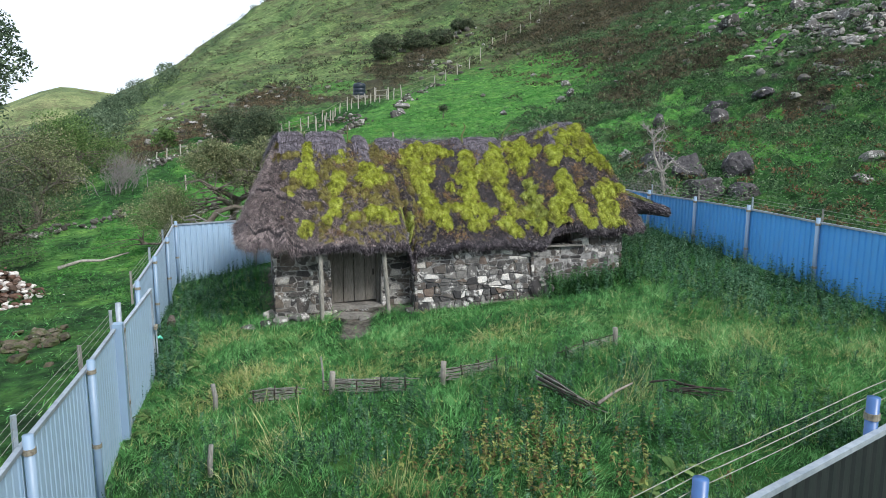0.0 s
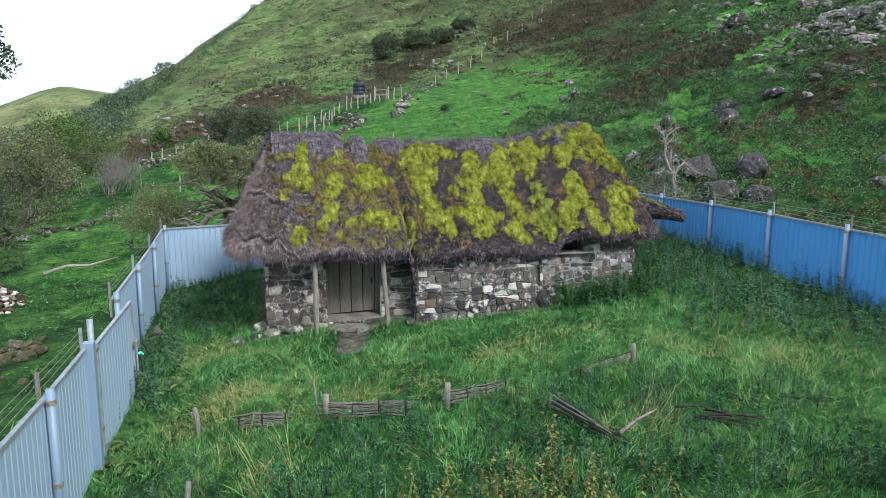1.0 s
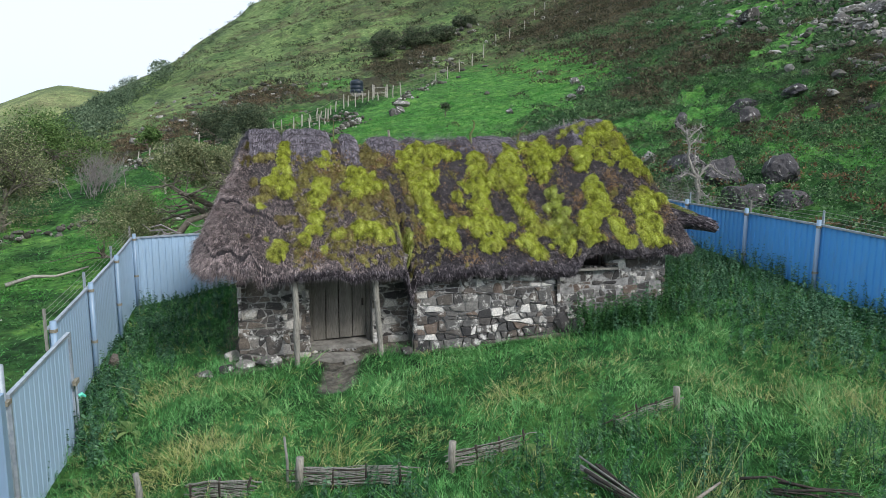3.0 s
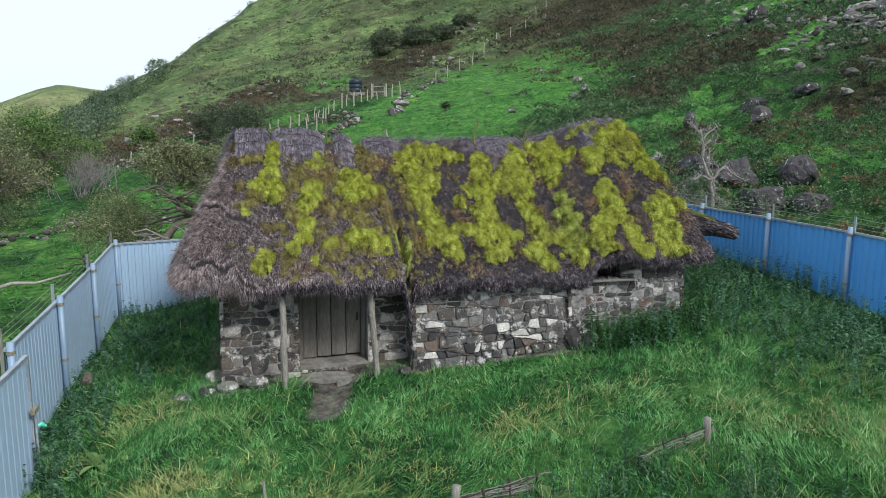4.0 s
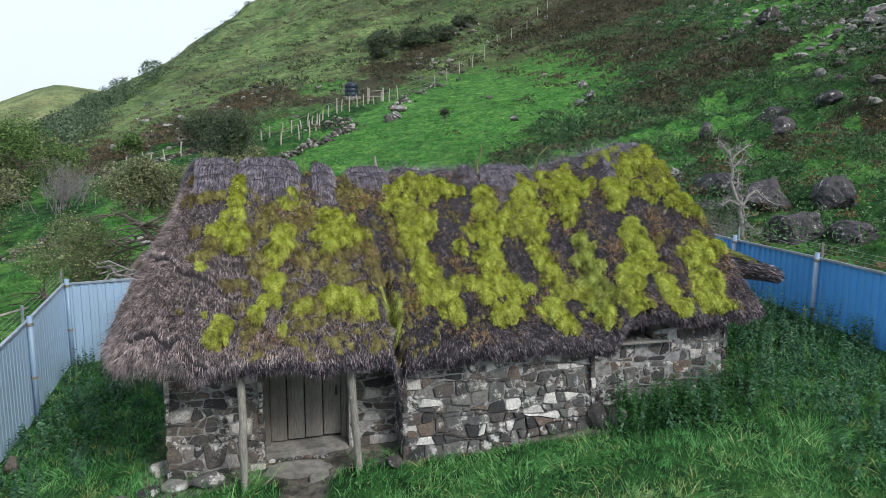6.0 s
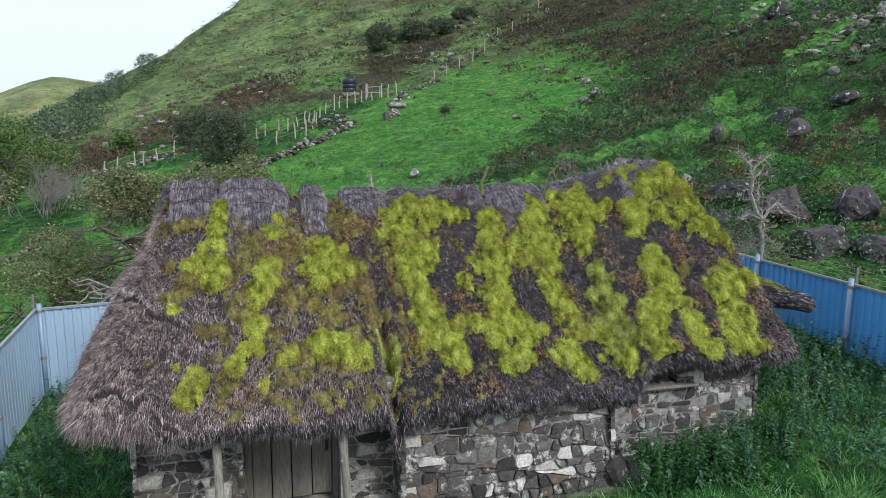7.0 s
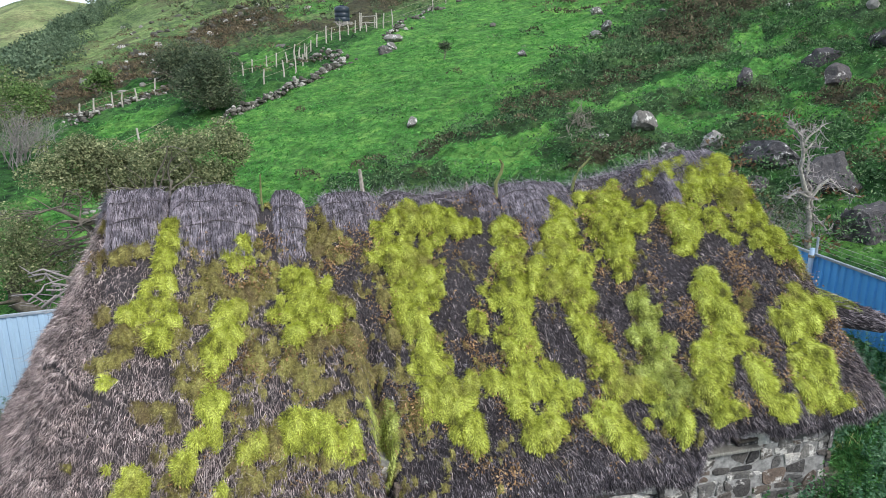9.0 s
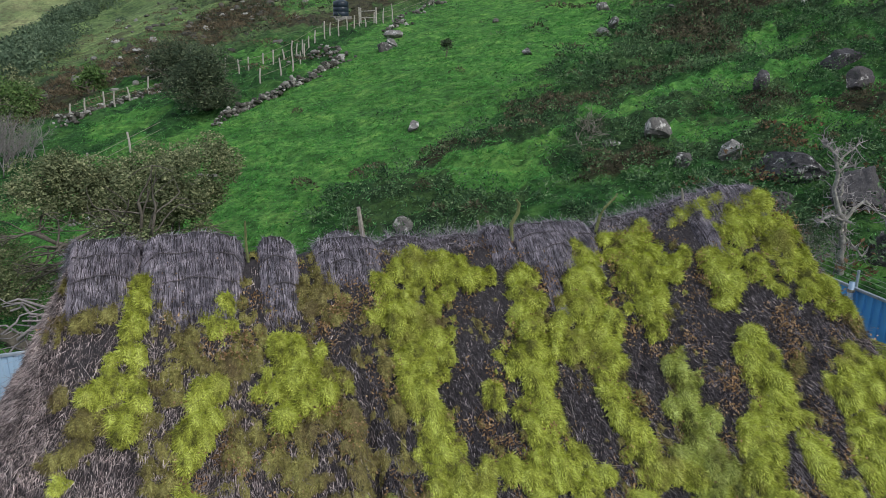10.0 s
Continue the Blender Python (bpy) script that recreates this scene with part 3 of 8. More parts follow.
def upland_part(x, y):
    """Pale upland grass on the higher slopes, 0 to 1."""
    return smooth_step(70, 98, y) * (0.55 + 0.45 * smooth_step(45, 20, x)) * (1 - 0.6 * smooth_step(0.0, 0.7, wave_noise(x, y, 0.05, 65)))


def graded(lo, hi, step, a, b, grow=1.09):
    v = list(np.arange(a, b, step))
    s, q = step, b
    while q < hi:
        v.append(q)
        s *= grow
        q += s
    s, q = step * grow, a - step
    while q > lo:
        v.insert(0, q)
        s *= grow
        q -= s
    return np.array([lo] + v + [hi])


def build_ground():
    xs, ys = graded(-900, 900, 0.36, -5, 40, 1.1), graded(-700, 1500, 0.36, 6, 72, 1.07)
    X, Y = np.meshgrid(xs, ys)
    Z = ground(X, Y)
    nx, ny = len(xs), len(ys)
    i = (np.arange(ny - 1)[:, None] * nx + np.arange(nx - 1)[None]).ravel()
    me = mesh_of("ground", np.stack([X, Y, Z], -1).reshape(-1, 3), np.stack([i, i + 1, i + nx + 1, i + nx], 1), True)
    yard = inside_yard(X, Y)
    earth = np.maximum(path_worn(X, Y), 0.9 * under_house(X, Y))
    # alpha is no growth: it drops with distance to bring in the hazy tint
    col = np.stack([np.maximum(np.maximum(field_part(X, Y), 0.0 * yard), 0.75 * lawn_part(X, Y)), heath_part(X, Y), earth, 1 - 0.85 * smooth_step(420, 560, Y)], -1).astype(np.float32)
    at = me.color_attributes.new("growth", "FLOAT_COLOR", "POINT")
    at.data.foreach_set("color", col.ravel())
    brown = brown_part(X, Y) * (1 - lawn_part(X, Y)) * (1 - 0.6 * field_part(X, Y))
    at = me.color_attributes.new("cover", "FLOAT_COLOR", "POINT")
    at.data.foreach_set("color", np.stack([brown, upland_part(X, Y), 0 * X, 0 * X + 1], -1).astype(np.float32).ravel())
    tagged(part("ground", me, TURF), "grassy terrace rising into a heather hillside", "ground", kind="structure")


build_ground()

# ---- moss on the thatch ----
MOSS_RUNS = []


def moss_run(kind, *spots):
    """A strip of moss on the front slope: (x, share of the way down, half width)."""
    MOSS_RUNS.append((kind, spots))


moss_run("lime", (1.43, 0.143, 0.11), (1.46, 0.243, 0.19), (1.43, 0.309, 0.13))
moss_run("lime", (1.46, 0.382, 0.16), (1.27, 0.44, 0.18), (1.04, 0.483, 0.13))
moss_run("lime", (1.45, 0.494, 0.19), (1.46, 0.548, 0.15), (1.37, 0.595, 0.1))
moss_run("olive", (1.17, 0.49, 0.24), (0.96, 0.568, 0.19), (0.8, 0.633, 0.18))
moss_run("olive", (0.85, 0.683, 0.15), (0.77, 0.676, 0.09))
moss_run("lime", (2.4, 0.239, 0.17), (2.35, 0.332, 0.16))
moss_run("olive", (2.64, 0.409, 0.27), (2.35, 0.429, 0.24))
moss_run("lime", (2.3, 0.475, 0.17), (2.17, 0.525, 0.21), (2.14, 0.579, 0.18), (2.04, 0.649, 0.12), (1.96, 0.71, 0.1))
moss_run("olive", (1.95, 0.409, 0.16), (1.8, 0.498, 0.12), (1.69, 0.459, 0.08))
moss_run("lime", (3.14, 0.417, 0.27), (3.08, 0.479, 0.31), (3.37, 0.525, 0.28), (3, 0.579, 0.18))
moss_run("olive", (3.39, 0.598, 0.17), (3.01, 0.622, 0.25), (2.82, 0.664, 0.25), (3.08, 0.699, 0.2))
moss_run("olive", (3.74, 0.541, 0.17), (3.77, 0.649, 0.2), (3.77, 0.734, 0.18))
moss_run("olive", (3.39, 0.178, 0.3), (3.63, 0.282, 0.2))
moss_run("olive", (0.67, 0.263, 0.21), (1.03, 0.232, 0.16))
moss_run("olive", (0.73, 0.12, 0.16), (-0.3, 0.139, 0.08))
moss_run("olive", (0.86, 0.467, 0.07), (0.67, 0.456, 0.06))
moss_run("lime", (4.27, 0.197, 0.18), (4.92, 0.108, 0.35), (5.46, 0.181, 0.29), (5.73, 0.193, 0.15))
moss_run("lime", (4.68, 0.228, 0.39), (4.6, 0.332, 0.41), (4.71, 0.417, 0.35), (4.6, 0.49, 0.32), (4.61, 0.556, 0.27), (4.65, 0.625, 0.19), (4.65, 0.687, 0.2), (4.66, 0.761, 0.26))
moss_run("lime", (5.2, 0.749, 0.15), (4.95, 0.761, 0.12))
moss_run("olive", (4.24, 0.444, 0.15), (4.21, 0.564, 0.14))
moss_run("lime", (5.58, 0.448, 0.09), (5.31, 0.61, 0.09))
moss_run("lime", (6.31, 0.174, 0.12), (6.17, 0.313, 0.21), (6.05, 0.429, 0.26), (5.97, 0.525, 0.25), (5.94, 0.602, 0.24), (5.91, 0.68, 0.24), (5.96, 0.757, 0.27))
moss_run("lime", (6.64, 0.425, 0.39), (6.78, 0.475, 0.3))
moss_run("lime", (7.35, 0.139, 0.23), (7.14, 0.259, 0.28), (6.97, 0.355, 0.33), (6.97, 0.456, 0.3), (6.91, 0.544, 0.2), (6.93, 0.629, 0.17), (6.96, 0.707, 0.17), (7.02, 0.768, 0.15))
moss_run("lime", (8.15, 0.093, 0.32), (7.99, 0.208, 0.37), (7.99, 0.313, 0.36), (7.77, 0.39, 0.26), (7.77, 0.452, 0.12))
moss_run("lime", (8.56, 0.239, 0.17), (8.3, 0.297, 0.12))
moss_run("green", (7.88, 0.548, 0.15), (7.78, 0.633, 0.2), (7.77, 0.707, 0.26), (7.7, 0.764, 0.3), (7.69, 0.834, 0.3))
moss_run("lime", (8.91, 0.282, 0.16), (8.95, 0.359, 0.2), (8.9, 0.448, 0.13))
moss_run("olive", (9.08, 0.054, 0.27), (9.48, 0, 0.15))
moss_run("olive", (9.93, 0.054, 0.19), (9.97, 0.104, 0.15))
moss_run("lime", (9.4, 0.247, 0.24), (9.87, 0.201, 0.33), (10.05, 0.263, 0.31), (10.08, 0.371, 0.3), (10.19, 0.459, 0.28), (10.45, 0.51, 0.14))
moss_run("lime", (8.88, 0.544, 0.14), (8.82, 0.653, 0.25), (8.79, 0.718, 0.25), (8.33, 0.803, 0.21), (8.22, 0.903, 0.17))
moss_run("lime", (8.79, 0.718, 0.21), (9, 0.788, 0.15), (8.98, 0.876, 0.14), (9.09, 0.934, 0.14))
moss_run("olive", (9.61, 0.602, 0.1), (9.21, 0.68, 0.08))
moss_run("lime", (10.21, 0.653, 0.23), (9.88, 0.737, 0.26), (9.9, 0.822, 0.26), (9.82, 0.888, 0.31))
moss_run("olive", (8.8, 0.05, 0.16), (9.35, 0.04, 0.2), (9.9, 0.03, 0.22))
moss_run("lime", (8.9, 0.11, 0.15), (9.5, 0.13, 0.17), (10, 0.16, 0.2))
moss_run("olive", (10.35, 0.45, 0.2), (10.5, 0.55, 0.16))
moss_run("lime", (9.15, 0.3, 0.12), (9.45, 0.36, 0.16), (9.6, 0.42, 0.12))
moss_run("rust", (5.46, 0.483, 0.1), (5.49, 0.56, 0.06))
moss_run("rust", (5.31, 0.664, 0.17), (5.23, 0.625, 0.11))
moss_run("rust", (9.53, 0.506, 0.17), (9.32, 0.618, 0.11))
moss_run("rust", (7.2, 0.664, 0.12), (7.18, 0.606, 0.09))
moss_run("rust", (2.93, 0.637, 0.13), (2.88, 0.598, 0.09))
moss_run("rust", (3.77, 0.27, 0.12), (3.47, 0.347, 0.08))
moss_run("rust", (8.3, 0.645, 0.12), (8.27, 0.703, 0.09))
moss_run("lime", (1.12, 0.933, 0.19), (1.09, 0.985, 0.09))
moss_run("olive", (0.64, 0.906, 0.08), (0.57, 0.887, 0.06))
moss_run("lime", (1.72, 0.941, 0.1), (1.72, 0.902, 0.07))
moss_run("lime", (2.16, 0.985, 0.15), (2.3, 0.985, 0.08))
moss_run("lime", (2.45, 0.902, 0.1), (2.38, 0.921, 0.07))
moss_run("lime", (2.85, 0.906, 0.19), (3.06, 0.898, 0.23), (3.4, 0.91, 0.18))
moss_run("lime", (2.88, 0.852, 0.13), (2.76, 0.817, 0.09))
moss_run("lime", (2, 0.782, 0.14), (1.9, 0.856, 0.13))
moss_run("olive", (1.53, 0.775, 0.18), (1.24, 0.748, 0.12))
moss_run("lime", (0.86, 0.687, 0.13), (0.77, 0.664, 0.06))
moss_run("green", (3.92, 0.761, 0.19), (3.94, 0.846, 0.21), (3.89, 0.88, 0.15))
moss_run("lime", (4.63, 0.653, 0.13), (4.57, 0.764, 0.18), (4.81, 0.749, 0.19), (4.87, 0.842, 0.17), (5, 0.903, 0.11))
moss_run("lime", (5.34, 0.757, 0.07), (5.34, 0.734, 0.05))
moss_run("lime", (5.7, 0.73, 0.23), (5.62, 0.826, 0.16))
moss_run("lime", (5.92, 0.892, 0.22), (5.67, 0.919, 0.11))
moss_run("lime", (6.25, 0.78, 0.18), (6.1, 0.834, 0.15))
moss_run("lime", (6.75, 0.873, 0.28), (6.91, 0.946, 0.16))
moss_run("lime", (6.88, 0.761, 0.15), (7.18, 0.807, 0.17))
moss_run("lime", (7.54, 0.819, 0.22), (7.65, 0.869, 0.28), (7.69, 0.934, 0.19))
moss_run("lime", (8.12, 0.857, 0.21), (8.3, 0.981, 0.16))
moss_run("lime", (9.03, 0.903, 0.17), (9.22, 0.954, 0.1))
moss_run("lime", (9.9, 0.83, 0.33), (9.9, 0.942, 0.27), (10.34, 0.996, 0.25))
moss_run("lime", (9.85, 0.741, 0.2), (10.58, 0.668, 0.14))

# ---- the cottage: shape of its roof ----
def ridge_at(x):
    x = np.clip(x, 0.65, 10.3)
    hump = smooth_step(7.8, 9.7, x)
    return np.stack([x, 22.05 - 0.35 * hump, 4.8 + 0.1 * np.exp(-((x - 1.4) / 1.3) ** 2) - 0.06 * np.exp(-((x - 5) / 1.6) ** 2) + 0.48 * hump], -1)


def eave_loop(n=1600):
    """The eave all round, a rounded oblong; the porch end reaches further out and lower."""
    q = np.linspace(0, 2 * np.pi, 20001)[:-1] - np.pi * 0.75
    c, s = np.cos(q), np.sin(q)
    x = 5.17 + np.where(c < 0, -5.72 * np.abs(c) ** (2 / 7), 5.86 * np.abs(c) ** (1 / 7))
    k = np.abs(s) ** np.where(c < 0, 2 / 7, 1 / 7)
    porch, main = smooth_step(3.95, 3.68, x), smooth_step(7.55, 8.0, x)
    yf = 17.88 - 0.34 * porch + 0.2 * main + 0.06 * np.sin(x * 2.1) + 0.03 * np.sin(x * 7.3) + 0.1 * np.exp(-((x - 8.35) / 0.4) ** 2)
    zf = 2.14 - 0.12 * porch + 0.3 * main + 0.03 * np.sin(x * 3.7 + 1) + 0.025 * np.sin(x * 8.9) + 0.1 * np.exp(-((x - 8.35) / 0.4) ** 2)
    y = np.where(s < 0, 21.9 - (21.9 - yf) * k, 21.9 + 3.5 * k)
    zf = zf + 0.1 * porch + 0.13 * smooth_step(0.75, 0.1, x)
    z = np.where(s < 0, 2.34 + (zf - 2.34) * k, 2.3)
    step = np.hypot(np.diff(x, append=x[:1]), np.diff(y, append=y[:1]))
    at = np.concatenate([[0], np.cumsum(step)[:-1]])
    w = np.linspace(0, at[-1], n, endpoint=False)
    return np.stack([np.interp(w, at, a) for a in (x, y, z)], -1)


LOOP = eave_loop()
NL = len(LOOP)
_front = LOOP[(LOOP[:, 1] < 20)]
_front = _front[np.argsort(_front[:, 0])]


def roof_at(E, v):
    """A point of the thatch, v from ridge (0) to eave (1), above or below the eave point E."""
    R = ridge_at(E[..., 0])
    v = np.asarray(v)[..., None]
    P = R + (E - R) * v
    x, w = P[..., 0], v[..., 0]
    front = smooth_step(22.5, 21.0, E[..., 1])
    z = 0.09 * np.sin(np.pi * np.clip(w, 0, 1)) - 0.1 * np.exp(-(w / 0.035) ** 2)
    z = z + 0.05 * wave_noise(x * 1.0, w * 1.3, 0.8, 11) + 0.03 * wave_noise(x, w * 4, 2.2, 12)
    z = z - 0.42 * np.exp(-((x - 3.88) / 0.085) ** 2) * smooth_step(0.3, 0.9, w) * front
    z = z + (0.1 * smooth_step(3.85, 3.7, x) - 0.1 * smooth_step(3.45, 3.82, x)) * smooth_step(0.3, 0.9, w) * front
    hip = smooth_step(1.9, 0.7, x) * smooth_step(0.25, 0.4, w)
    step_no = w * 3.1 + 0.25 * wave_noise(x, E[..., 1], 0.5, 13)
    z = z + hip * 0.11 * (np.mod(step_no, 1.0) - 0.5)
    z = z + 0.24 * np.exp(-((E[..., 0] - 0.6) / 0.12) ** 2) * smooth_step(0.78, 1.0, w) * front
    P = P.copy()
    P[..., 2] += z
    return P


def front_eave(x):
    return np.stack([x, np.interp(x, _front[:, 0], _front[:, 1]), np.interp(x, _front[:, 0], _front[:, 2])], -1)


def roof_front(x, v):
    return roof_at(front_eave(x), v)


def down_and_out(E, v):
    """Way down the slope and the outward normal of the thatch."""
    a, b = roof_at(E, np.clip(v, 0.02, 0.97) + 0.02), roof_at(E, np.clip(v, 0.02, 0.97) - 0.02)
    d = unit(a - b)
    R = ridge_at(E[..., 0])
    flat = unit((E - R) * np.array([1, 1, 0]))
    side = np.stack([-flat[..., 1], flat[..., 0], np.zeros(flat.shape[:-1])], -1)
    nrm = unit(np.cross(d, side))
    nrm = nrm * np.sign(nrm[..., 2:3])
    return d, nrm


COTTAGE = thing("cottage", (5.2, 21.8, 0.3), "old stone cottage with a mossy heather-thatched roof", "cottage")


def build_roof():
    vs = np.linspace(0, 1, 56)
    idx = np.arange(0, NL, 4)
    E = LOOP[idx]
    rows = [roof_at(E, np.full(len(E), v)) for v in vs]
    R = ridge_at(E[:, 0])
    flat = unit((E - R) * np.array([1, 1, 0]))
    rim = rows[-1]
    rows.append(rim + flat * 0.03 + np.array([0, 0, -0.1]))
    rows.append(rim - flat * 0.07 + np.array([0, 0, -0.2]))
    rows.append(rim - flat * 0.6 + np.array([0, 0, -0.05]))
    rows.append(rim - flat * 1.0 + np.array([0, 0, 0.1]))
    n, k = len(E), len(rows)
    i = np.arange(k - 1)[:, None] * n + np.arange(n)[None]
    j = np.arange(k - 1)[:, None] * n + (np.arange(n)[None] + 1) % n
    F = np.stack([i, j, j + n, i + n], -1).reshape(-1, 4)
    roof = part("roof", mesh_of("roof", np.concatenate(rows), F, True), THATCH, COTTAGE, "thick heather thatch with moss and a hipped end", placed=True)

    # short broken straws all over, denser to the front; bleached ones towards the hipped porch end
    def straws(name, count, pick, mat, length, width, label, lift=0.22, seed=1, scatter=0.3):
        r = np.random.default_rng(seed)
        e = LOOP[r.integers(0, NL, count)]
        v = np.sqrt(r.uniform(0.0, 1.0, count))
        keep = r.uniform(size=count) < pick(e, v)
        e, v = e[keep], v[keep]
        d, nrm = down_and_out(e, v)
        m = len(e)
        P = roof_at(e, v) + nrm * r.uniform(-0.015, 0.025, (m, 1))
        D = d + nrm * r.normal(lift, 0.2, (m, 1)) + r.normal(0, scatter, (m, 3))
        D = D + np.array([0, 0, -0.7]) * smooth_step(0.93, 1.0, v)[:, None]
        V, F = spikes(P, D, r.uniform(0.4, 1.2, m) * length, r.uniform(0.6, 1.5, m) * width, r)
        tagged(part(name, mesh_of(name, V, F), mat, roof, label, placed=True), kind="stuff")

    fr = lambda e: np.where(e[:, 1] < 19.5, 1.0, np.where(e[:, 1] > 23.5, 0.1, 0.35))
    pale = lambda e, v: np.clip(smooth_step(3.2, 1.6, e[:, 0]) + 0.5 * smooth_step(4.1, 3.2, e[:, 0]) + 0.35 * smooth_step(10.1, 10.6, e[:, 0]), 0, 1)
    straws("thatch_straw", 800000, lambda e, v: fr(e) * (1 - pale(e, v)), STRAW, 0.09, 0.0062, "weathered dark heather straw", 0.42, seed=3)
    straws("bleached_straw", 640000, lambda e, v: fr(e) * pale(e, v) + 0.05 * fr(e), STRAW_PALE, 0.125, 0.0078, "bleached pinkish straw at the hipped end", 0.3, 4, 0.3)
    straws("long_straw", 9000, lambda e, v: fr(e), STRAW_PALE, 0.36, 0.0055, "long loose pale straws", 0.12, 5, 0.5)

    # ragged lip under the eave
    r = np.random.default_rng(9)
    e = LOOP[r.integers(0, NL, 60000)]
    flat = unit((e - ridge_at(e[:, 0])) * np.array([1, 1, 0]))
    t = r.uniform(0, 1, (len(e), 1))
    P = roof_at(e, np.ones(len(e))) + flat * (0.04 - 0.1 * t) + np.array([0, 0, -1]) * (0.17 * t)
    D = flat * r.uniform(0.3, 1.0, (len(e), 1)) + np.array([0, 0, -1]) * r.uniform(0.25, 0.9, (len(e), 1)) + r.normal(0, 0.22, (len(e), 3))
    V, F = spikes(P, D, r.uniform(0.04, 0.15, len(e)) * (1 + 0.2 * smooth_step(4.2, 3.4, e[:, 0]) + 1.2 * smooth_step(1.3, 0.4, e[:, 0])), r.uniform(0.006, 0.012, len(e)), r)
    light = smooth_step(1.8, 0.2, e[:, 0]) * 0.85 > r.uniform(size=len(e))
    for name, pick, mat, label in (("eave_fringe", ~light, STRAW, "ragged dark straw fringe"), ("pale_fringe", light, STRAW_PALE, "ragged bleached straw fringe")):
        q = np.repeat(pick, 3)
        tagged(part(name, mesh_of(name, V[q], np.arange(int(q.sum())).reshape(-1, 3)), mat, roof, label, placed=True), kind="stuff")
    return roof


ROOF = build_roof()


def moss_on(x, y):
    """How thick moss of each kind grows at (x, distance y) of the front slope."""
    out = {}
    for kind, spots in MOSS_RUNS:
        m = np.full(x.shape, -9.0)
        for a, b in zip(spots, spots[1:] if len(spots) > 1 else spots):
            ax, ay, bx, by = a[0], 22.1 - 4.1 * a[1], b[0], 22.1 - 4.1 * b[1]
            ll = max((bx - ax) ** 2 + ((by - ay) * 1.2) ** 2, 1e-6)
            t = np.clip(((x - ax) * (bx - ax) + (y - ay) * (by - ay) * 1.44) / ll, 0, 1)
            d = np.hypot(x - ax - t * (bx - ax), (y - ay - t * (by - ay)) * 1.2)
            m = np.maximum(m, 1 - d / ((a[2] + t * (b[2] - a[2])) * 0.86))
        out[kind] = np.maximum(out[kind], m) if kind in out else m
    return out


def build_moss():
    """Cushion moss: many small domes grown into each other, with a fuzz of short shoots."""
    r = np.random.default_rng(21)
    edge_of = lambda P: 0.1 * wave_noise(P[:, 0], P[:, 1] * 0.7, 1.4, 31) + 0.34 * wave_noise(P[:, 0], P[:, 1] * 0.6, 3.2, 32) + 0.5 * wave_noise(P[:, 0], P[:, 1] * 0.8, 7.0, 33) + 0.3 * wave_noise(P[:, 0], P[:, 1] * 0.7, 15.0, 34) + 0.1
    n = 60000
    x, v = r.uniform(-0.2, 10.95, n), r.uniform(0.02, 0.99, n)
    E = front_eave(x)
    P = roof_at(E, v)
    edge, grown = edge_of(P), moss_on(P[:, 0], P[:, 1])
    nx, nv, slope = 570, 232, 4.85
    gx, gv = np.linspace(-0.25, 11.0, nx), np.linspace(0.01, 1.0, nv)
    sx, sv = gx[1] - gx[0], (gv[1] - gv[0]) * slope
    GX, GV = np.meshgrid(gx, gv)
    GE = front_eave(GX.ravel())
    G = roof_at(GE, GV.ravel())
    gd, gn = down_and_out(GE, GV.ravel())
    for kind, mat, share, shoots, size, label in (("lime", MOSS, 0.17, 3.6, (0.025, 0.15), "bright lime-yellow cushion moss"), ("green", GREEN_MOSS, 0.19, 4.4, (0.025, 0.14), "fresh green moss"),
                                                  ("olive", MOSS_OLD, 0.18, 2.4, (0.022, 0.1), "dull olive-brown moss"), ("rust", RUST_LEAF, 0.2, 14, (0.04, 0.09), "russet dead leaves")):
        m = grown[kind] + edge
        if kind == "olive":
            stray = 0.6 * wave_noise(P[:, 0], P[:, 1], 1.3, 35) - 0.3 + 0.46 * smooth_step(5.2, 3.8, P[:, 0]) - 0.75 * smooth_step(1.7, 1.1, P[:, 0]) - 0.3 * smooth_step(20.6, 21.2, P[:, 1]) - 0.2 * (P[:, 0] > 8.5)
            halo = np.maximum(grown["lime"], grown["green"]) + edge + 0.35
            m = np.where(grown["lime"] + edge < 0.1, np.maximum(np.maximum(m, stray), np.minimum(halo - 0.1, 0.2)), -1)
        if kind == "rust":
            m = np.maximum(m, 0.5 * wave_noise(P[:, 0], P[:, 1], 1.1, 36) - 0.26) - 0.5 * smooth_step(1.9, 1.3, P[:, 0])
        keep = (r.uniform(size=n) < share * np.where(m > 0, np.clip(0.35 + 1.8 * m, 0, 1), 0.13 * np.clip(1 + 2.2 * m, 0, 1)))
        k = int(keep.sum())
        rad = (size[0] + (size[1] - size[0]) * r.uniform(0, 1, k) ** 1.6) * np.clip(0.55 + 0.9 * m[keep], 0.3, 1.2)
        if kind == "rust":
            nrm = down_and_out(E[keep], v[keep])[1]
            who = np.repeat(np.arange(k), shoots)
            C = P[keep][who] + r.normal(0, 0.05, (len(who), 3)) + nrm[who] * 0.04
            V, F = leaves(C, nrm[who] + r.normal(0, 0.7, C.shape), r.normal(size=C.shape), r.uniform(0.025, 0.05, len(C)), r.uniform(0.015, 0.028, len(C)))
            tagged(part("dead_leaves", mesh_of("dead_leaves", V, F), mat, ROOF, label, placed=True), kind="stuff")
            continue
        H = np.zeros((nv, nx))
        for cx, cs, q in zip(x[keep], v[keep] * slope, rad):
            i0, i1 = int((cx - q - gx[0]) / sx), int((cx + q - gx[0]) / sx) + 2
            j0, j1 = int((cs - 1.15 * q - gv[0] * slope) / sv), int((cs + 1.15 * q - gv[0] * slope) / sv) + 2
            i0, j0 = max(i0, 0), max(j0, 0)
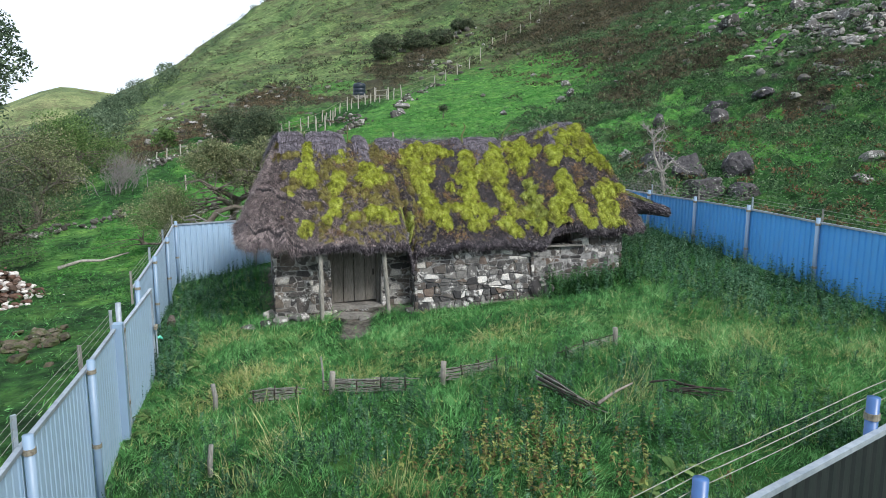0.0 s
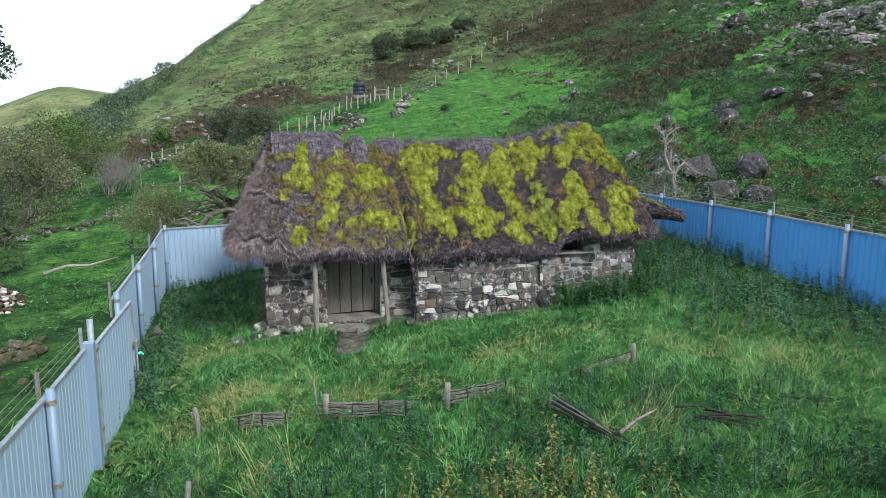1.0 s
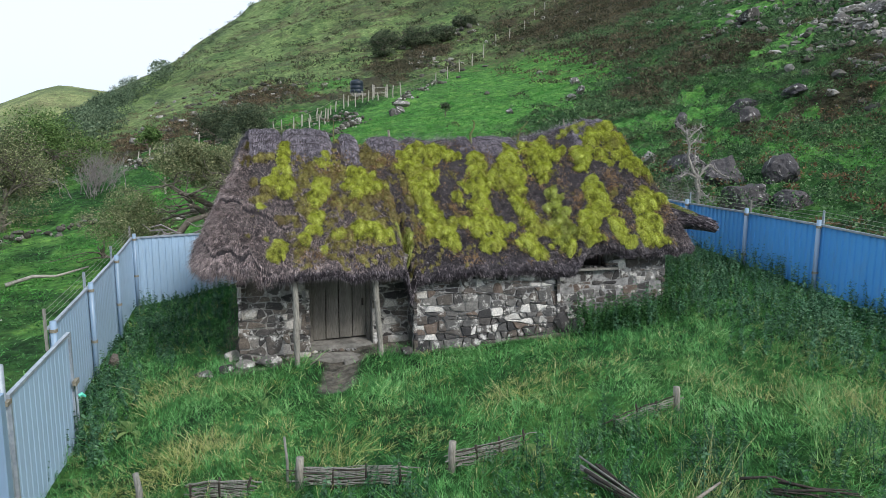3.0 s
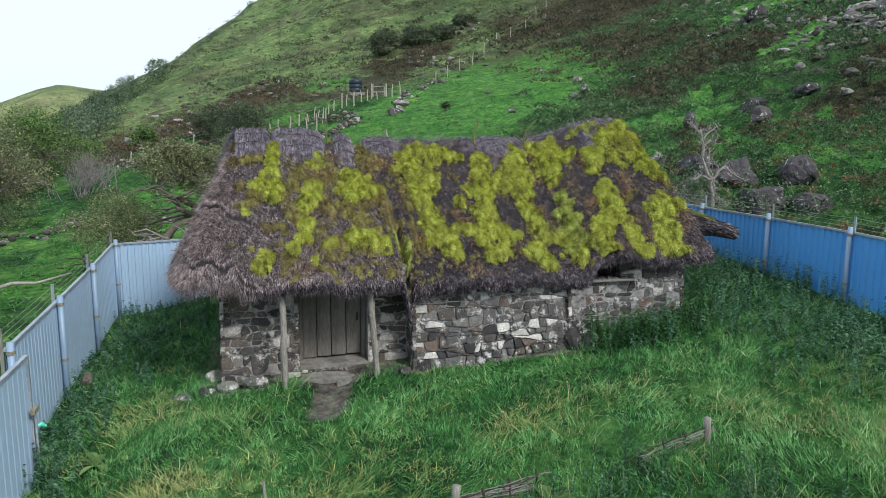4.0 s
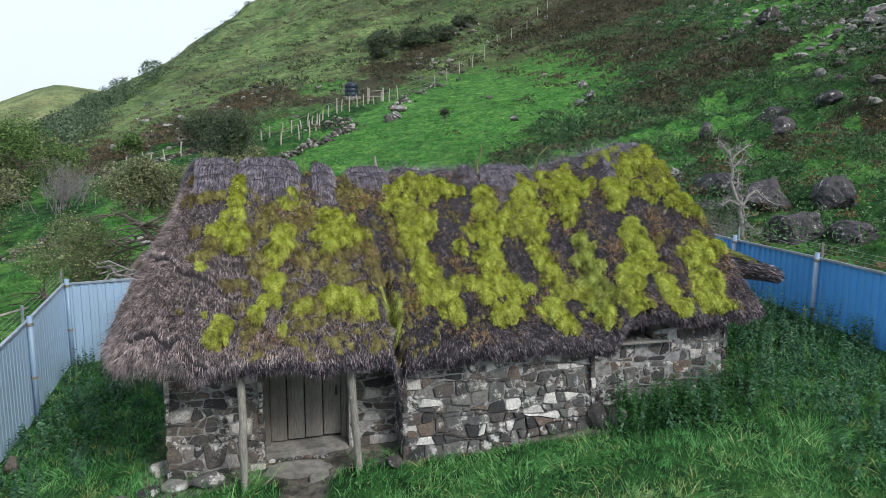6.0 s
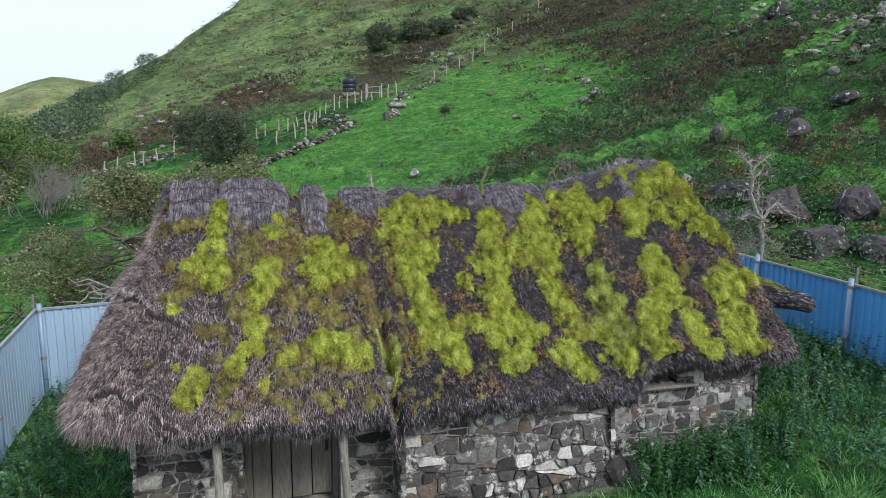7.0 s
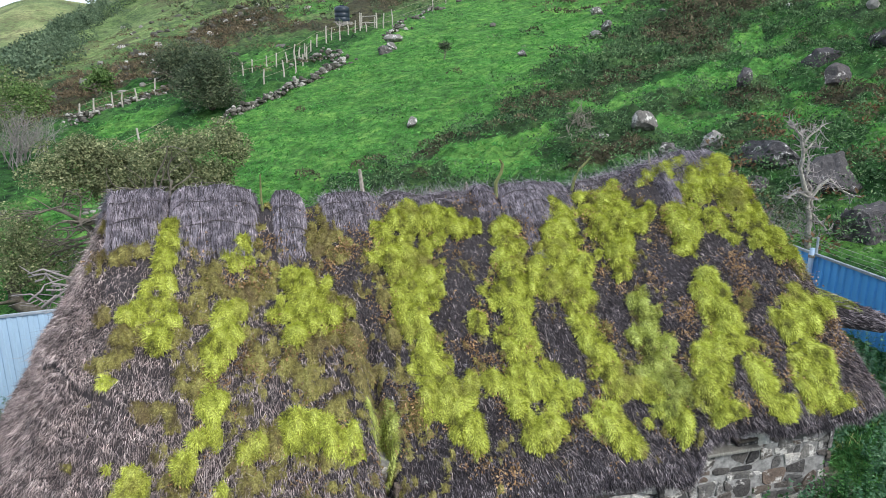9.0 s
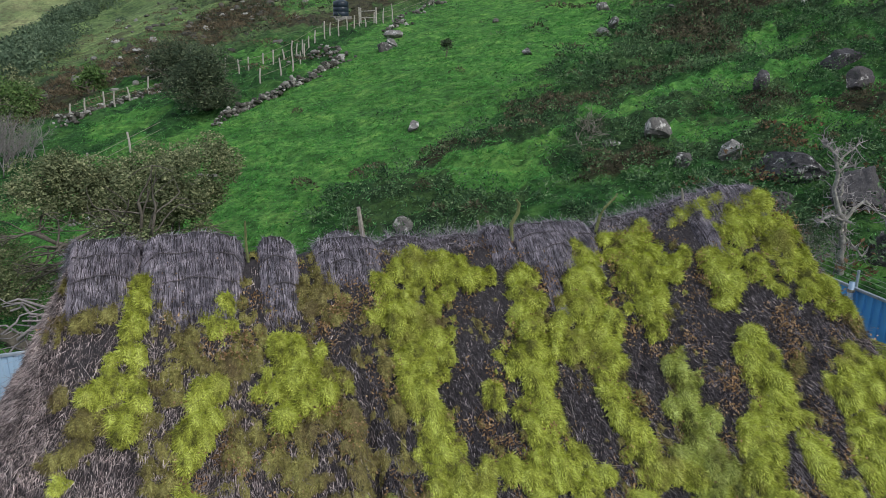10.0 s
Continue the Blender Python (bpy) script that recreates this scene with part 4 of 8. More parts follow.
            dd = 1.35 * (GX[j0:j1, i0:i1] - cx) ** 2 + 0.8 * (GV[j0:j1, i0:i1] * slope - cs) ** 2
            H[j0:j1, i0:i1] = np.maximum(H[j0:j1, i0:i1], (1.0 + 0.45 * math.sin(cx * 37 + cs * 53)) * np.sqrt(np.clip(q * q - dd, 0, None)))
        hs, hx = np.gradient(H, sv, sx)
        N = unit(gn - np.array([1.0, 0, 0]) * hx.ravel()[:, None] - gd * hs.ravel()[:, None])
        Q = G + gn * (H.ravel() - 0.012)[:, None]
        i = (np.arange(nv - 1)[:, None] * nx + np.arange(nx - 1)[None]).ravel()
        F = np.stack([i, i + 1, i + nx + 1, i + nx], 1)
        F = F[((H.ravel() > 0)[F]).sum(1) > 2]
        used, inv = np.unique(F, return_inverse=True)
        bed = part("moss", mesh_of("moss", Q[used], inv.reshape(F.shape), True), SHADED_MOSS_BED[kind], ROOF, label, placed=True)
        tagged(bed, kind="stuff")
        who = F[r.integers(0, len(F), int(len(F) * shoots)), 0]
        C = Q[who] + r.uniform(-0.5, 0.5, (len(who), 1)) * np.array([sx, 0, 0]) + gd[who] * r.uniform(-0.5, 0.5, (len(who), 1)) * sv
        D = unit(N[who] * 0.65 + gd[who] * 0.5 + r.normal(0, 0.2, C.shape))
        across = unit(np.cross(D, N[who] + r.normal(0, 0.25, C.shape)))
        L, W = r.uniform(0.03, 0.085, (len(C), 1)), r.uniform(0.0025, 0.0055, (len(C), 1))
        V = np.stack([C - across * W, C + across * W, C + D * L], 1).reshape(-1, 3)
        F = np.arange(len(V)).reshape(-1, 3)
        tagged(part("moss_fuzz", mesh_of("moss_fuzz", V, F), mat, ROOF, label, placed=True), kind="stuff")


build_moss()


ROD_WOOD = plain_mat("weathered_hazel_rod", (0.035, 0.03, 0.034), (0.12, 0.105, 0.11), 20, 0.85)


# ---- ridge: bundles of heather laid over, held down by rods ----
def ridge_cap(x0, x1, down, lift, seed):
    r = np.random.default_rng(seed)
    ts = np.linspace(-1, 1, 13)
    xs = np.concatenate([[x0, x0 + 0.03], np.linspace(x0 + 0.09, x1 - 0.09, max(4, int((x1 - x0) * 8))), [x1 - 0.03, x1]])
    X, T = np.meshgrid(xs, ts)
    R = ridge_at(X)
    A = roof_front(np.clip(X, 0.66, 10.29), down * (1 + 0.14 * wave_noise(X, X * 0, 0.9, seed)))
    B = np.stack([X, 2 * R[..., 1] - A[..., 1], A[..., 2]], -1)
    top = R + np.array([0, 0, lift + 0.02])
    t = np.abs(T)[..., None]
    S = np.where(T[..., None] < 0, A, B)
    P = top + (S - top) * t + np.array([0, 0, 1]) * (lift * 1.1 * np.sin(np.pi * t) * 0.5 + 0.03)
    P = P + (0.018 * wave_noise(X * 6, T, 1.2, seed))[..., None] * np.array([0, 0, 1])
    round_off = min(0.24, 0.4 * (x1 - x0))
    e = np.sqrt(np.clip((X - x0) / round_off, 0, 1) * (2 - np.clip((X - x0) / round_off, 0, 1))) * np.sqrt(np.clip((x1 - X) / round_off, 0, 1) * (2 - np.clip((x1 - X) / round_off, 0, 1)))
    P[..., 2] -= (1 - e) * (lift + 0.11)
    P[..., 2] += 0.035 * wave_noise(X, T * 0.3, 0.9, seed + 3)
    ny, nx = X.shape
    i = (np.arange(ny - 1)[:, None] * nx + np.arange(nx - 1)[None]).ravel()
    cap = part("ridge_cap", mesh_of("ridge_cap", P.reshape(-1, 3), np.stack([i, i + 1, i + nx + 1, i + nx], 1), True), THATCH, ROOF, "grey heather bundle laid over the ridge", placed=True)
    n = int(11000 * (x1 - x0) * (down / 0.2))
    fx, ft = r.uniform(0, nx - 1.001, n), r.uniform(0, (ny - 1) * 0.98, n)
    a, b = fx.astype(int), ft.astype(int)
    u, w = (fx - a)[:, None], (ft - b)[:, None]
    Q = (P[b, a] * (1 - u) + P[b, a + 1] * u) * (1 - w) + (P[b + 1, a] * (1 - u) + P[b + 1, a + 1] * u) * w
    D = np.where((T[b, a] < 0)[:, None], P[np.maximum(b - 1, 0), a] - P[b + 1, a], P[b + 1, a] - P[b, a]) + r.normal(0, 0.034, (n, 3)) + np.array([0, 0, 0.014])
    V, F = spikes(Q + r.normal(0, 1, (n, 1)) * np.array([0, 0, 0.012]), D, r.uniform(0.1, 0.36, n), r.uniform(0.004, 0.009, n), r)
    tagged(part("ridge_straw", mesh_of("ridge_straw", V, F), HEATHER_CAP, cap, "purplish grey heather stems", placed=True), kind="stuff")
    for row in (4, 2):
        bm = bmesh.new()
        tube(bm, [Vector(P[row, k]) + Vector((0, -0.012, 0.018 + 0.02 * math.sin(k * 0.9 + seed + row))) for k in range(nx)], 0.008, 5)
        part("rod", bm, ROD_WOOD, cap, "dark hazel rod", placed=True)


for k, (a, b, dn, lf) in enumerate(((0.2, 1.38, 0.18, 0.13), (1.42, 2.63, 0.24, 0.13), (2.82, 3.32, 0.24, 0.1), (3.56, 4.42, 0.14, 0.07), (4.44, 5.2, 0.05, 0.03), (5.2, 5.94, 0.04, 0.02),
                                    (5.96, 6.36, 0.13, 0.08), (6.4, 7.62, 0.16, 0.08), (7.7, 8.5, 0.05, 0.03), (8.45, 9.3, 0.06, 0.04), (9.2, 10.27, 0.13, 0.05))):
    ridge_cap(a, b, dn, lf, 50 + k)
for k, (a, b, dn, lf) in enumerate(((6.55, 6.8, 0.34, 0.04), (8.95, 9.25, 0.3, 0.05), (9.75, 10.1, 0.16, 0.06))):
    ridge_cap(a, b, dn, lf, 70 + k)


def ridge_stick(pts, radii, mat, label):
    bm = bmesh.new()
    tube(bm, pts, radii, 6)
    part("ridge_stick", bm, mat, ROOF, label, placed=True)


MOSSY_TWIG = plain_mat("mossy_twig", (0.06, 0.07, 0.03), (0.22, 0.24, 0.1), 14, 0.9)
ridge_stick([(6.36, 21.9, 4.7), (6.34, 21.88, 4.95), (6.42, 21.85, 5.12), (6.44, 21.85, 5.25), (6.38, 21.84, 5.33)], [0.03, 0.03, 0.026, 0.024, 0.012], MOSSY_TWIG, "crooked mossy branch stuck in the ridge")
ridge_stick([(7.68, 21.9, 4.75), (7.72, 21.88, 4.98), (7.78, 21.86, 5.12), (7.9, 21.84, 5.24), (7.95, 21.82, 5.33)], [0.026, 0.024, 0.02, 0.018, 0.01], MOSSY_TWIG, "crooked dark branch stuck in the ridge")
ridge_stick([(2.7, 21.8, 4.7), (2.69, 21.78, 4.95), (2.7, 21.77, 5.26)], [0.022, 0.02, 0.012], MOSSY_TWIG, "upright dark stick in the ridge")
ridge_stick([(4.42, 23.0, 4.3), (4.36, 23.0, 4.7), (4.32, 23.0, 5.06)], [0.045, 0.04, 0.03], BRANCH, "pale grey stake behind the ridge")
ridge_stick([(6.14, 22.62, 4.4), (6.12, 22.62, 4.65), (6.07, 22.62, 4.84)], [0.028, 0.026, 0.016], BRANCH, "short pale stick behind the ridge")
ridge_stick([(9.0, 21.75, 5.1), (8.97, 21.72, 5.25), (8.93, 21.7, 5.38)], [0.02, 0.018, 0.012], BRANCH, "short pale stick on the hump of the ridge")


# ---- the walls ----
def rubble(wall, u0, u1, foot, head, place, mat, seed, course=(0.07, 0.19), wide=(0.12, 0.42)):
    """Stones of a rubble wall: irregular courses between foot(u) and head(u); place(u, h, out) gives the world point."""
    r = random.Random(seed)
    lo = min(foot(u0 + (u1 - u0) * k / 20) for k in range(21))
    hi = max(head(u0 + (u1 - u0) * k / 20) for k in range(21))
    lines, h = [lo], lo
    while h < hi:
        h += r.uniform(*course)
        lines.append(h)
    wav = lambda i, u: lines[i] + 0.04 * math.sin(u * 2.3 + i * 1.7 + seed) + 0.026 * math.sin(u * 6.1 + i * 2.9)
    lean = lambda i, u: 0.0 if u <= u0 or u >= u1 else 0.045 * math.sin(u * 9.7 + i * 2.3 + seed)
    taken = set()
    for i in range(len(lines) - 1):
        u = u0
        while u < u1 - 0.05:
            hh = lines[i + 1] - lines[i]
            busy = [tb for ti, ta, tb in taken if ti == i and ta - 0.04 <= u < tb - 0.01]
            if busy:
                u = max(busy)
                continue
            stop = min([ta for ti, ta, tb in taken if ti == i and ta > u] + [u1])
            w = min(r.uniform(*wide) * (0.7 + hh * 2), stop - u)
            if stop - u - w < 0.1:
                w = stop - u
            if u1 - u - w < 0.1:
                w = u1 - u
            top = 2 if r.random() < 0.1 and i + 2 < len(lines) else 1
            a, b = u, u + w
            u = b
            c = (a + b) / 2
            if wav(i, c) < foot(c) - 0.14 or wav(i, c) > head(c) - 0.02:
                continue
            if top == 2:
                taken.add((i + 1, a, b))
            g = r.uniform(0.004, 0.013)
            jit = lambda q=0.018: r.uniform(-q, q)
            y0a, y0b, y1a, y1b = wav(i, a), wav(i, b), wav(i + top, a), wav(i + top, b)
            y1a, y1b = min(y1a, head(a) + 0.08), min(y1b, head(b) + 0.08)
            la, lb = lean(i, a), lean(i, b)
            ca, cb = r.uniform(0.03, 0.38), r.uniform(0.03, 0.38)
            ring = [(a + g - la + (b - a) * ca * 0.5, y0a + g + jit(0.012)), (b - g - lb - (b - a) * cb * 0.5, y0b + g + jit(0.012)), (b - g - lb * 0.6 + jit(0.01), y0b + (y1b - y0b) * cb * 0.7 + g), (b - g + lb * 0.6 + jit(0.01), y1b - (y1b - y0b) * ca * 0.7 - g),
                    (b - g + lb - (b - a) * ca * 0.45, y1b - g + jit(0.012)), (a + g + la + (b - a) * cb * 0.45, y1a - g + jit(0.012)), (a + g + la * 0.6 + jit(0.01), y1a - (y1a - y0a) * cb * 0.6 - g), (a + g - la * 0.6 + jit(0.01), y0a + (y1a - y0a) * ca * 0.6 + g)]
            cu, cv = sum(p[0] for p in ring) / 8, sum(p[1] for p in ring) / 8
            out = r.uniform(0.0, 0.04)
            tilt, slope = r.uniform(-0.06, 0.06), r.uniform(-0.08, 0.08)
            V, F = [], []
            for sc, o in ((1.0, -0.06), (1.0, out * 0.35 - 0.004), (r.uniform(0.84, 0.93), out)):
                V += [place(cu + (p - cu) * sc + jit(0.006), cv + (q - cv) * sc + jit(0.006), o + (0 if o == -0.06 else (p - cu) * tilt + (q - cv) * slope + jit(0.005))) for p, q in ring]
            V.append(place(cu + jit(), cv + jit(), out + 0.006))
            for k in range(8):
                n2 = (k + 1) % 8
                F += [(k, n2, 8 + n2), (k, 8 + n2, 8 + k), (8 + k, 8 + n2, 16 + n2), (8 + k, 16 + n2, 16 + k), (16 + k, 16 + n2, 24)]
            part("stone", mesh_of("stone", V, F), mat, wall, placed=True)


def wall_body(name, outline, material, label):
    """A wall as a solid: (x, y) outline at the foot and at the head."""
    bm = bmesh.new()
    lo = [bm.verts.new(p) for p in outline[0]]
    hi = [bm.verts.new(p) for p in outline[1]]
    n = len(lo)
    bm.faces.new(lo[::-1])
    bm.faces.new(hi)
    for i in range(n):
        bm.faces.new((lo[i], lo[(i + 1) % n], hi[(i + 1) % n], hi[i]))
    return part(name, bm, material, COTTAGE, label, placed=True)


def slab_wall(name, x0, x1, yf0, yf1, yb, z0, z1, material, label):
    return wall_body(name, ([(x0, yf0, z0), (x1, yf0, z0), (x1, yb, z0), (x0, yb, z0)], [(x0, yf1, z1), (x1, yf1, z1), (x1, yb, z1), (x0, yb, z1)]), material, label)


def build_walls():
    # porch pier beside the door
    w = slab_wall("wall", 0.33, 1.74, 18.086, 18.412, 19.2, -0.4, 2.35, DARK_MORTAR, "dark rubble pier beside the door")
    rubble(w, 0.3, 1.76, lambda u: 0.12, lambda u: 2.2, lambda u, h, o: (u, 18.15 + 0.125 * (h - 0.2) - o, h), STONE_DARK, 5)
    rubble(w, 18.2, 19.2, lambda u: 0.12, lambda u: 2.2, lambda u, h, o: (1.74 + o, u, h), STONE_DARK, 6)
    rubble(w, 18.2, 20.2, lambda u: 0.1, lambda u: 2.2, lambda u, h, o: (0.33 - o, u, h), STONE_DARK, 7)
    # between door and main wall
    w = slab_wall("wall", 3.12, 4.0, 18.4, 18.505, 19.2, -0.3, 2.35, DARK_MORTAR, "brown rubble wall beside the door")
    rubble(w, 3.12, 3.92, lambda u: 0.25, lambda u: 2.25, lambda u, h, o: (u, 18.42 + 0.04 * h - o, h), STONE_DARK, 8)
    # main front, battered and bulging, with a low buttress foot
    w = slab_wall("wall", 3.94, 7.3, 17.765, 18.188, 18.9, -0.1, 2.1, MORTAR, "battered rubble front wall of mixed grey stone")
    rubble(w, 3.92, 7.32, lambda u: 0.1, lambda u: 2.14, lambda u, h, o: (u, 17.82 + 0.2 * (h - 0.25) - o - 0.05 * math.sin((u - 3.9) * 0.9) * (1.6 - h), h), STONE, 11)
    rubble(w, 17.8, 18.5, lambda u: 0.3, lambda u: 1.72, lambda u, h, o: (3.94 - o, u + 0.12 * (h - 0.3), h), STONE, 12)
    rubble(w, 17.8, 18.6, lambda u: 0.3, lambda u: 1.9, lambda u, h, o: (7.3 + o, u + 0.12 * (h - 0.3), h), STONE, 13)
    # right of it, with the small window under the eave
    w = slab_wall("wall", 7.3, 10.18, 18.36, 18.458, 19.1, -0.1, 1.82, MORTAR, "rubble front wall under the small window")
    rubble(w, 7.32, 10.2, lambda u: 0.4, lambda u: 1.86, lambda u, h, o: (u, 18.38 + 0.05 * h - o, h), STONE, 14)
    w2 = slab_wall("wall", 8.72, 10.18, 18.46, 18.54, 19.1, 1.824, 2.5, MORTAR, "rubble wall beside the window")
    rubble(w2, 8.72, 10.18, lambda u: 1.86, lambda u: 2.5, lambda u, h, o: (u, 18.47 - o, h), STONE, 15)
    slab_wall("wall", 7.3, 8.02, 18.46, 18.54, 19.1, 1.824, 2.5, STONE_DARK, "dark stone beside the window")
    # ends and back
    w = slab_wall("wall", 10.18, 10.24, 18.4, 18.5, 24.89, -0.2, 2.4, MORTAR, "rubble end wall")
    rubble(w, 18.4, 21.5, lambda u: 0.4, lambda u: 2.4, lambda u, h, o: (10.24 + o, u, h), STONE, 16)
    slab_wall("wall", 0.33, 0.4, 19.22, 19.22, 24.89, -0.4, 2.4, MORTAR, "rubble end wall")
    slab_wall("wall", 0.33, 10.24, 24.9, 24.9, 25.3, -0.4, 2.4, MORTAR, "rubble back wall")
    # added backing, coloured as the darkness indoors
    slab_wall("wall", 3.12, 10.1, 19.5, 19.5, 19.6, -0.2, 2.6, BLACK_VOID, "black sheet standing in for the unlit interior")


build_walls()


def build_door():
    fr = bmesh.new()
    box(fr, 1.75, 1.86, 18.72, 18.92, 0.44, 2.3)
    box(fr, 3.03, 3.12, 18.72, 18.92, 0.44, 2.3)
    box(fr, 1.86, 3.03, 18.72, 18.92, 2.12, 2.3)
    bmesh.ops.bevel(fr, geom=fr.edges[:], offset=0.012, segments=1, affect="EDGES")
    door = part("door", fr, DOOR_WOOD, COTTAGE, "closed plank door of grey unpainted boards", placed=True)
    for k, (a, b) in enumerate(((1.865, 2.13), (2.145, 2.42), (2.435, 2.72), (2.735, 3.025))):
        bm = bmesh.new()
        box(bm, a, b, 18.8 + 0.008 * (k % 2), 18.85, 0.46 + 0.012 * k, 2.12)
        bmesh.ops.bevel(bm, geom=bm.edges[:], offset=0.008, segments=1, affect="EDGES")
        part("plank", bm, DOOR_WOOD, door, placed=True)
    for z in (0.75, 1.7):
        bm = bmesh.new()
        box(bm, 1.87, 3.02, 18.855, 18.885, z, z + 0.12)
        part("ledge", bm, DARK_WOOD, door, placed=True)
    bm = bmesh.new()
    box(bm, 2.93, 2.97, 18.76, 18.8, 1.2, 1.36)
    part("latch", bm, DARK_WOOD, door, "dark worn latch", placed=True)
    # threshold and steps
    for a, b, y0, y1, z0, z1, lab in ((1.76, 3.12, 18.4, 19.08, 0.0, 0.435, "worn stone doorstep"), (1.7, 3.06, 17.92, 18.39, -0.2, 0.3, "lower stone step"), (2.42, 2.98, 17.72, 17.915, -0.2, 0.28, "pale split stone in the step")):
        bm = bmesh.new()
        box(bm, a, b, y0, y1, z0, z1)
        bmesh.ops.subdivide_edges(bm, edges=bm.edges[:], cuts=4, use_grid_fill=True)
        for v in bm.verts:
            v.co += Vector((0.012, 0.02, 0.015)) * (noise.noise(v.co * 3.1) * 1.3)
        bmesh.ops.bevel(bm, geom=[e for e in bm.edges if len(e.link_faces) == 2 and e.calc_face_angle(0) > 0.9], offset=0.02, segments=2, affect="EDGES")
        part("doorstep", bm, FLAG, COTTAGE, lab, placed=True)
    # row of small stones laid along the doorstep's edge
    r = random.Random(3)
    for k in range(9):
        bm = bmesh.new()
        bmesh.ops.create_icosphere(bm, subdivisions=1, radius=0.05, matrix=Matrix.Translation((1.86 + k * 0.14, 18.38 + r.uniform(-0.03, 0.03), 0.325)) @ Matrix.Diagonal((1.3, 0.9, 0.8, 1)))
        part("edging_stone", bm, STONE, COTTAGE, placed=True)


build_door()


def build_window():
    bm = bmesh.new()
    box(bm, 7.52, 8.98, 18.33, 18.8, 1.826, 1.875)
    bmesh.ops.bevel(bm, geom=bm.edges[:], offset=0.01, segments=1, affect="EDGES")
    part("window_sill", bm, GREY_WOOD, COTTAGE, "long grey weathered sill board", placed=True)
    bm = bmesh.new()
    box(bm, 8.02, 8.07, 18.6, 18.68, 1.876, 2.4)
    box(bm, 8.67, 8.72, 18.6, 18.68, 1.876, 2.4)
    box(bm, 8.07, 8.67, 18.6, 18.68, 2.34, 2.4)
    w = part("window_frame", bm, DARK_WOOD, COTTAGE, "small dark window opening under the thatch", placed=True)
    # no real shutter: an added black sheet for the darkness behind the opening
    bm = bmesh.new()
    box(bm, 8.02, 8.72, 18.9, 18.94, 1.876, 2.5)
    part("shutter", bm, BLACK_VOID, w, "black sheet standing in for the dark room behind the window", placed=True)
    for z in (1.87, 1.92):
        bm = bmesh.new()
        box(bm, 8.66, 8.98, 18.4, 18.62, z + 0.01, z + 0.05)
        bmesh.ops.bevel(bm, geom=bm.edges[:], offset=0.006, segments=1, affect="EDGES")
        part("slate", bm, STONE_DARK, COTTAGE, "flat slate laid by the window", placed=True)


build_window()


def porch_post(x0, y0, z0, x1, y1, z1, seed, label):
    r = random.Random(seed)
    pts = [(x0 + (x1 - x0) * k / 8 + r.uniform(-0.012, 0.012), y0 + (y1 - y0) * k / 8 + r.uniform(-0.01, 0.01), z0 + (z1 - z0) * k / 8) for k in range(9)]
    bm = bmesh.new()
    tube(bm, pts, [0.062 + r.uniform(-0.008, 0.008) for _ in pts], 9)
    p = part("porch_post", bm, POST_WOOD, COTTAGE, label, True, placed=True)
    for k in (2, 4, 6):
        bm = bmesh.new()
        q = Vector(pts[k])
        tube(bm, [q, q + Vector((r.uniform(-0.05, 0.05), -0.08, 0.02))], [0.022, 0.016], 6)
        part("knot", bm, POST_WOOD, p, placed=True)


porch_post(1.45, 17.56, -0.15, 1.45, 17.72, 2.1, 1, "round grey wooden post under the eave")
porch_post(3.19, 17.56, -0.05, 3.06, 17.72, 2.1, 2, "slightly leaning round wooden post under the eave")


def roof_tongue():
    """The low mossy thatch that juts out past the end wall."""
    bm = bmesh.new()
    n, rows = 12, []
    for k in range(9):
        t = k / 8
        c = Vector((10.6 + 2.35 * t, 20.9 - 0.55 * t, 3.12 - 0.62 * t))
        wd, th = 0.75 * (1 - t) + 0.13, 0.42 * (1 - 0.72 * t)
        rows.append([bm.verts.new(c + Vector((0.05 * math.sin(j * 2 + k), math.cos(2 * math.pi * j / n) * wd, math.sin(2 * math.pi * j / n) * th - 0.06 * (1 if math.sin(2 * math.pi * j / n) < 0 else 0) + 0.03 * noise.noise(Vector((k * 0.7, j * 0.9, 0)))))) for j in range(n)])
    for a, b in zip(rows, rows[1:]):
        for j in range(n):
            bm.faces.new((a[j], b[j], b[(j + 1) % n], a[(j + 1) % n]))
    bm.faces.new(rows[0][::-1])
    bm.faces.new(rows[-1])
    bmesh.ops.recalc_face_normals(bm, faces=bm.faces[:])
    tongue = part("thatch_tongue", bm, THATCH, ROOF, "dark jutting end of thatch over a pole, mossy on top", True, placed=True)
    r = np.random.default_rng(77)
    for name, mat, cnt, lo, hi, ln in (("straw", STRAW, 5200, 0.0, 6.28, 0.2), ("moss", GREEN_MOSS, 13000, 0.55, 2.6, 0.05)):
        t, q = r.uniform(0, 0.97, cnt), r.uniform(lo, hi, cnt)
        if name == "moss":
            t = t * 0.75
        c = np.stack([10.6 + 2.35 * t, 20.9 - 0.55 * t, 3.12 - 0.62 * t], -1)
        wd, th = 0.75 * (1 - t) + 0.13, 0.42 * (1 - 0.72 * t)
        nn = np.stack([np.zeros(cnt), np.cos(q), np.sin(q)], -1)
        P = c + np.stack([np.zeros(cnt), np.cos(q) * wd, np.sin(q) * th], -1)
        D = (np.array([2.35, -0.55, -0.75]) * (0.3 if name == "straw" else 0.02) + nn * (0.1 if name == "straw" else 0.6)) + r.normal(0, 0.12, (cnt, 3))
        V, F = blades(P, D, r.uniform(0.5, 1, cnt) * ln, 0.011, None, r)
        tagged(part(name, mesh_of(name, V, F), mat, tongue, placed=True), kind="stuff")


roof_tongue()

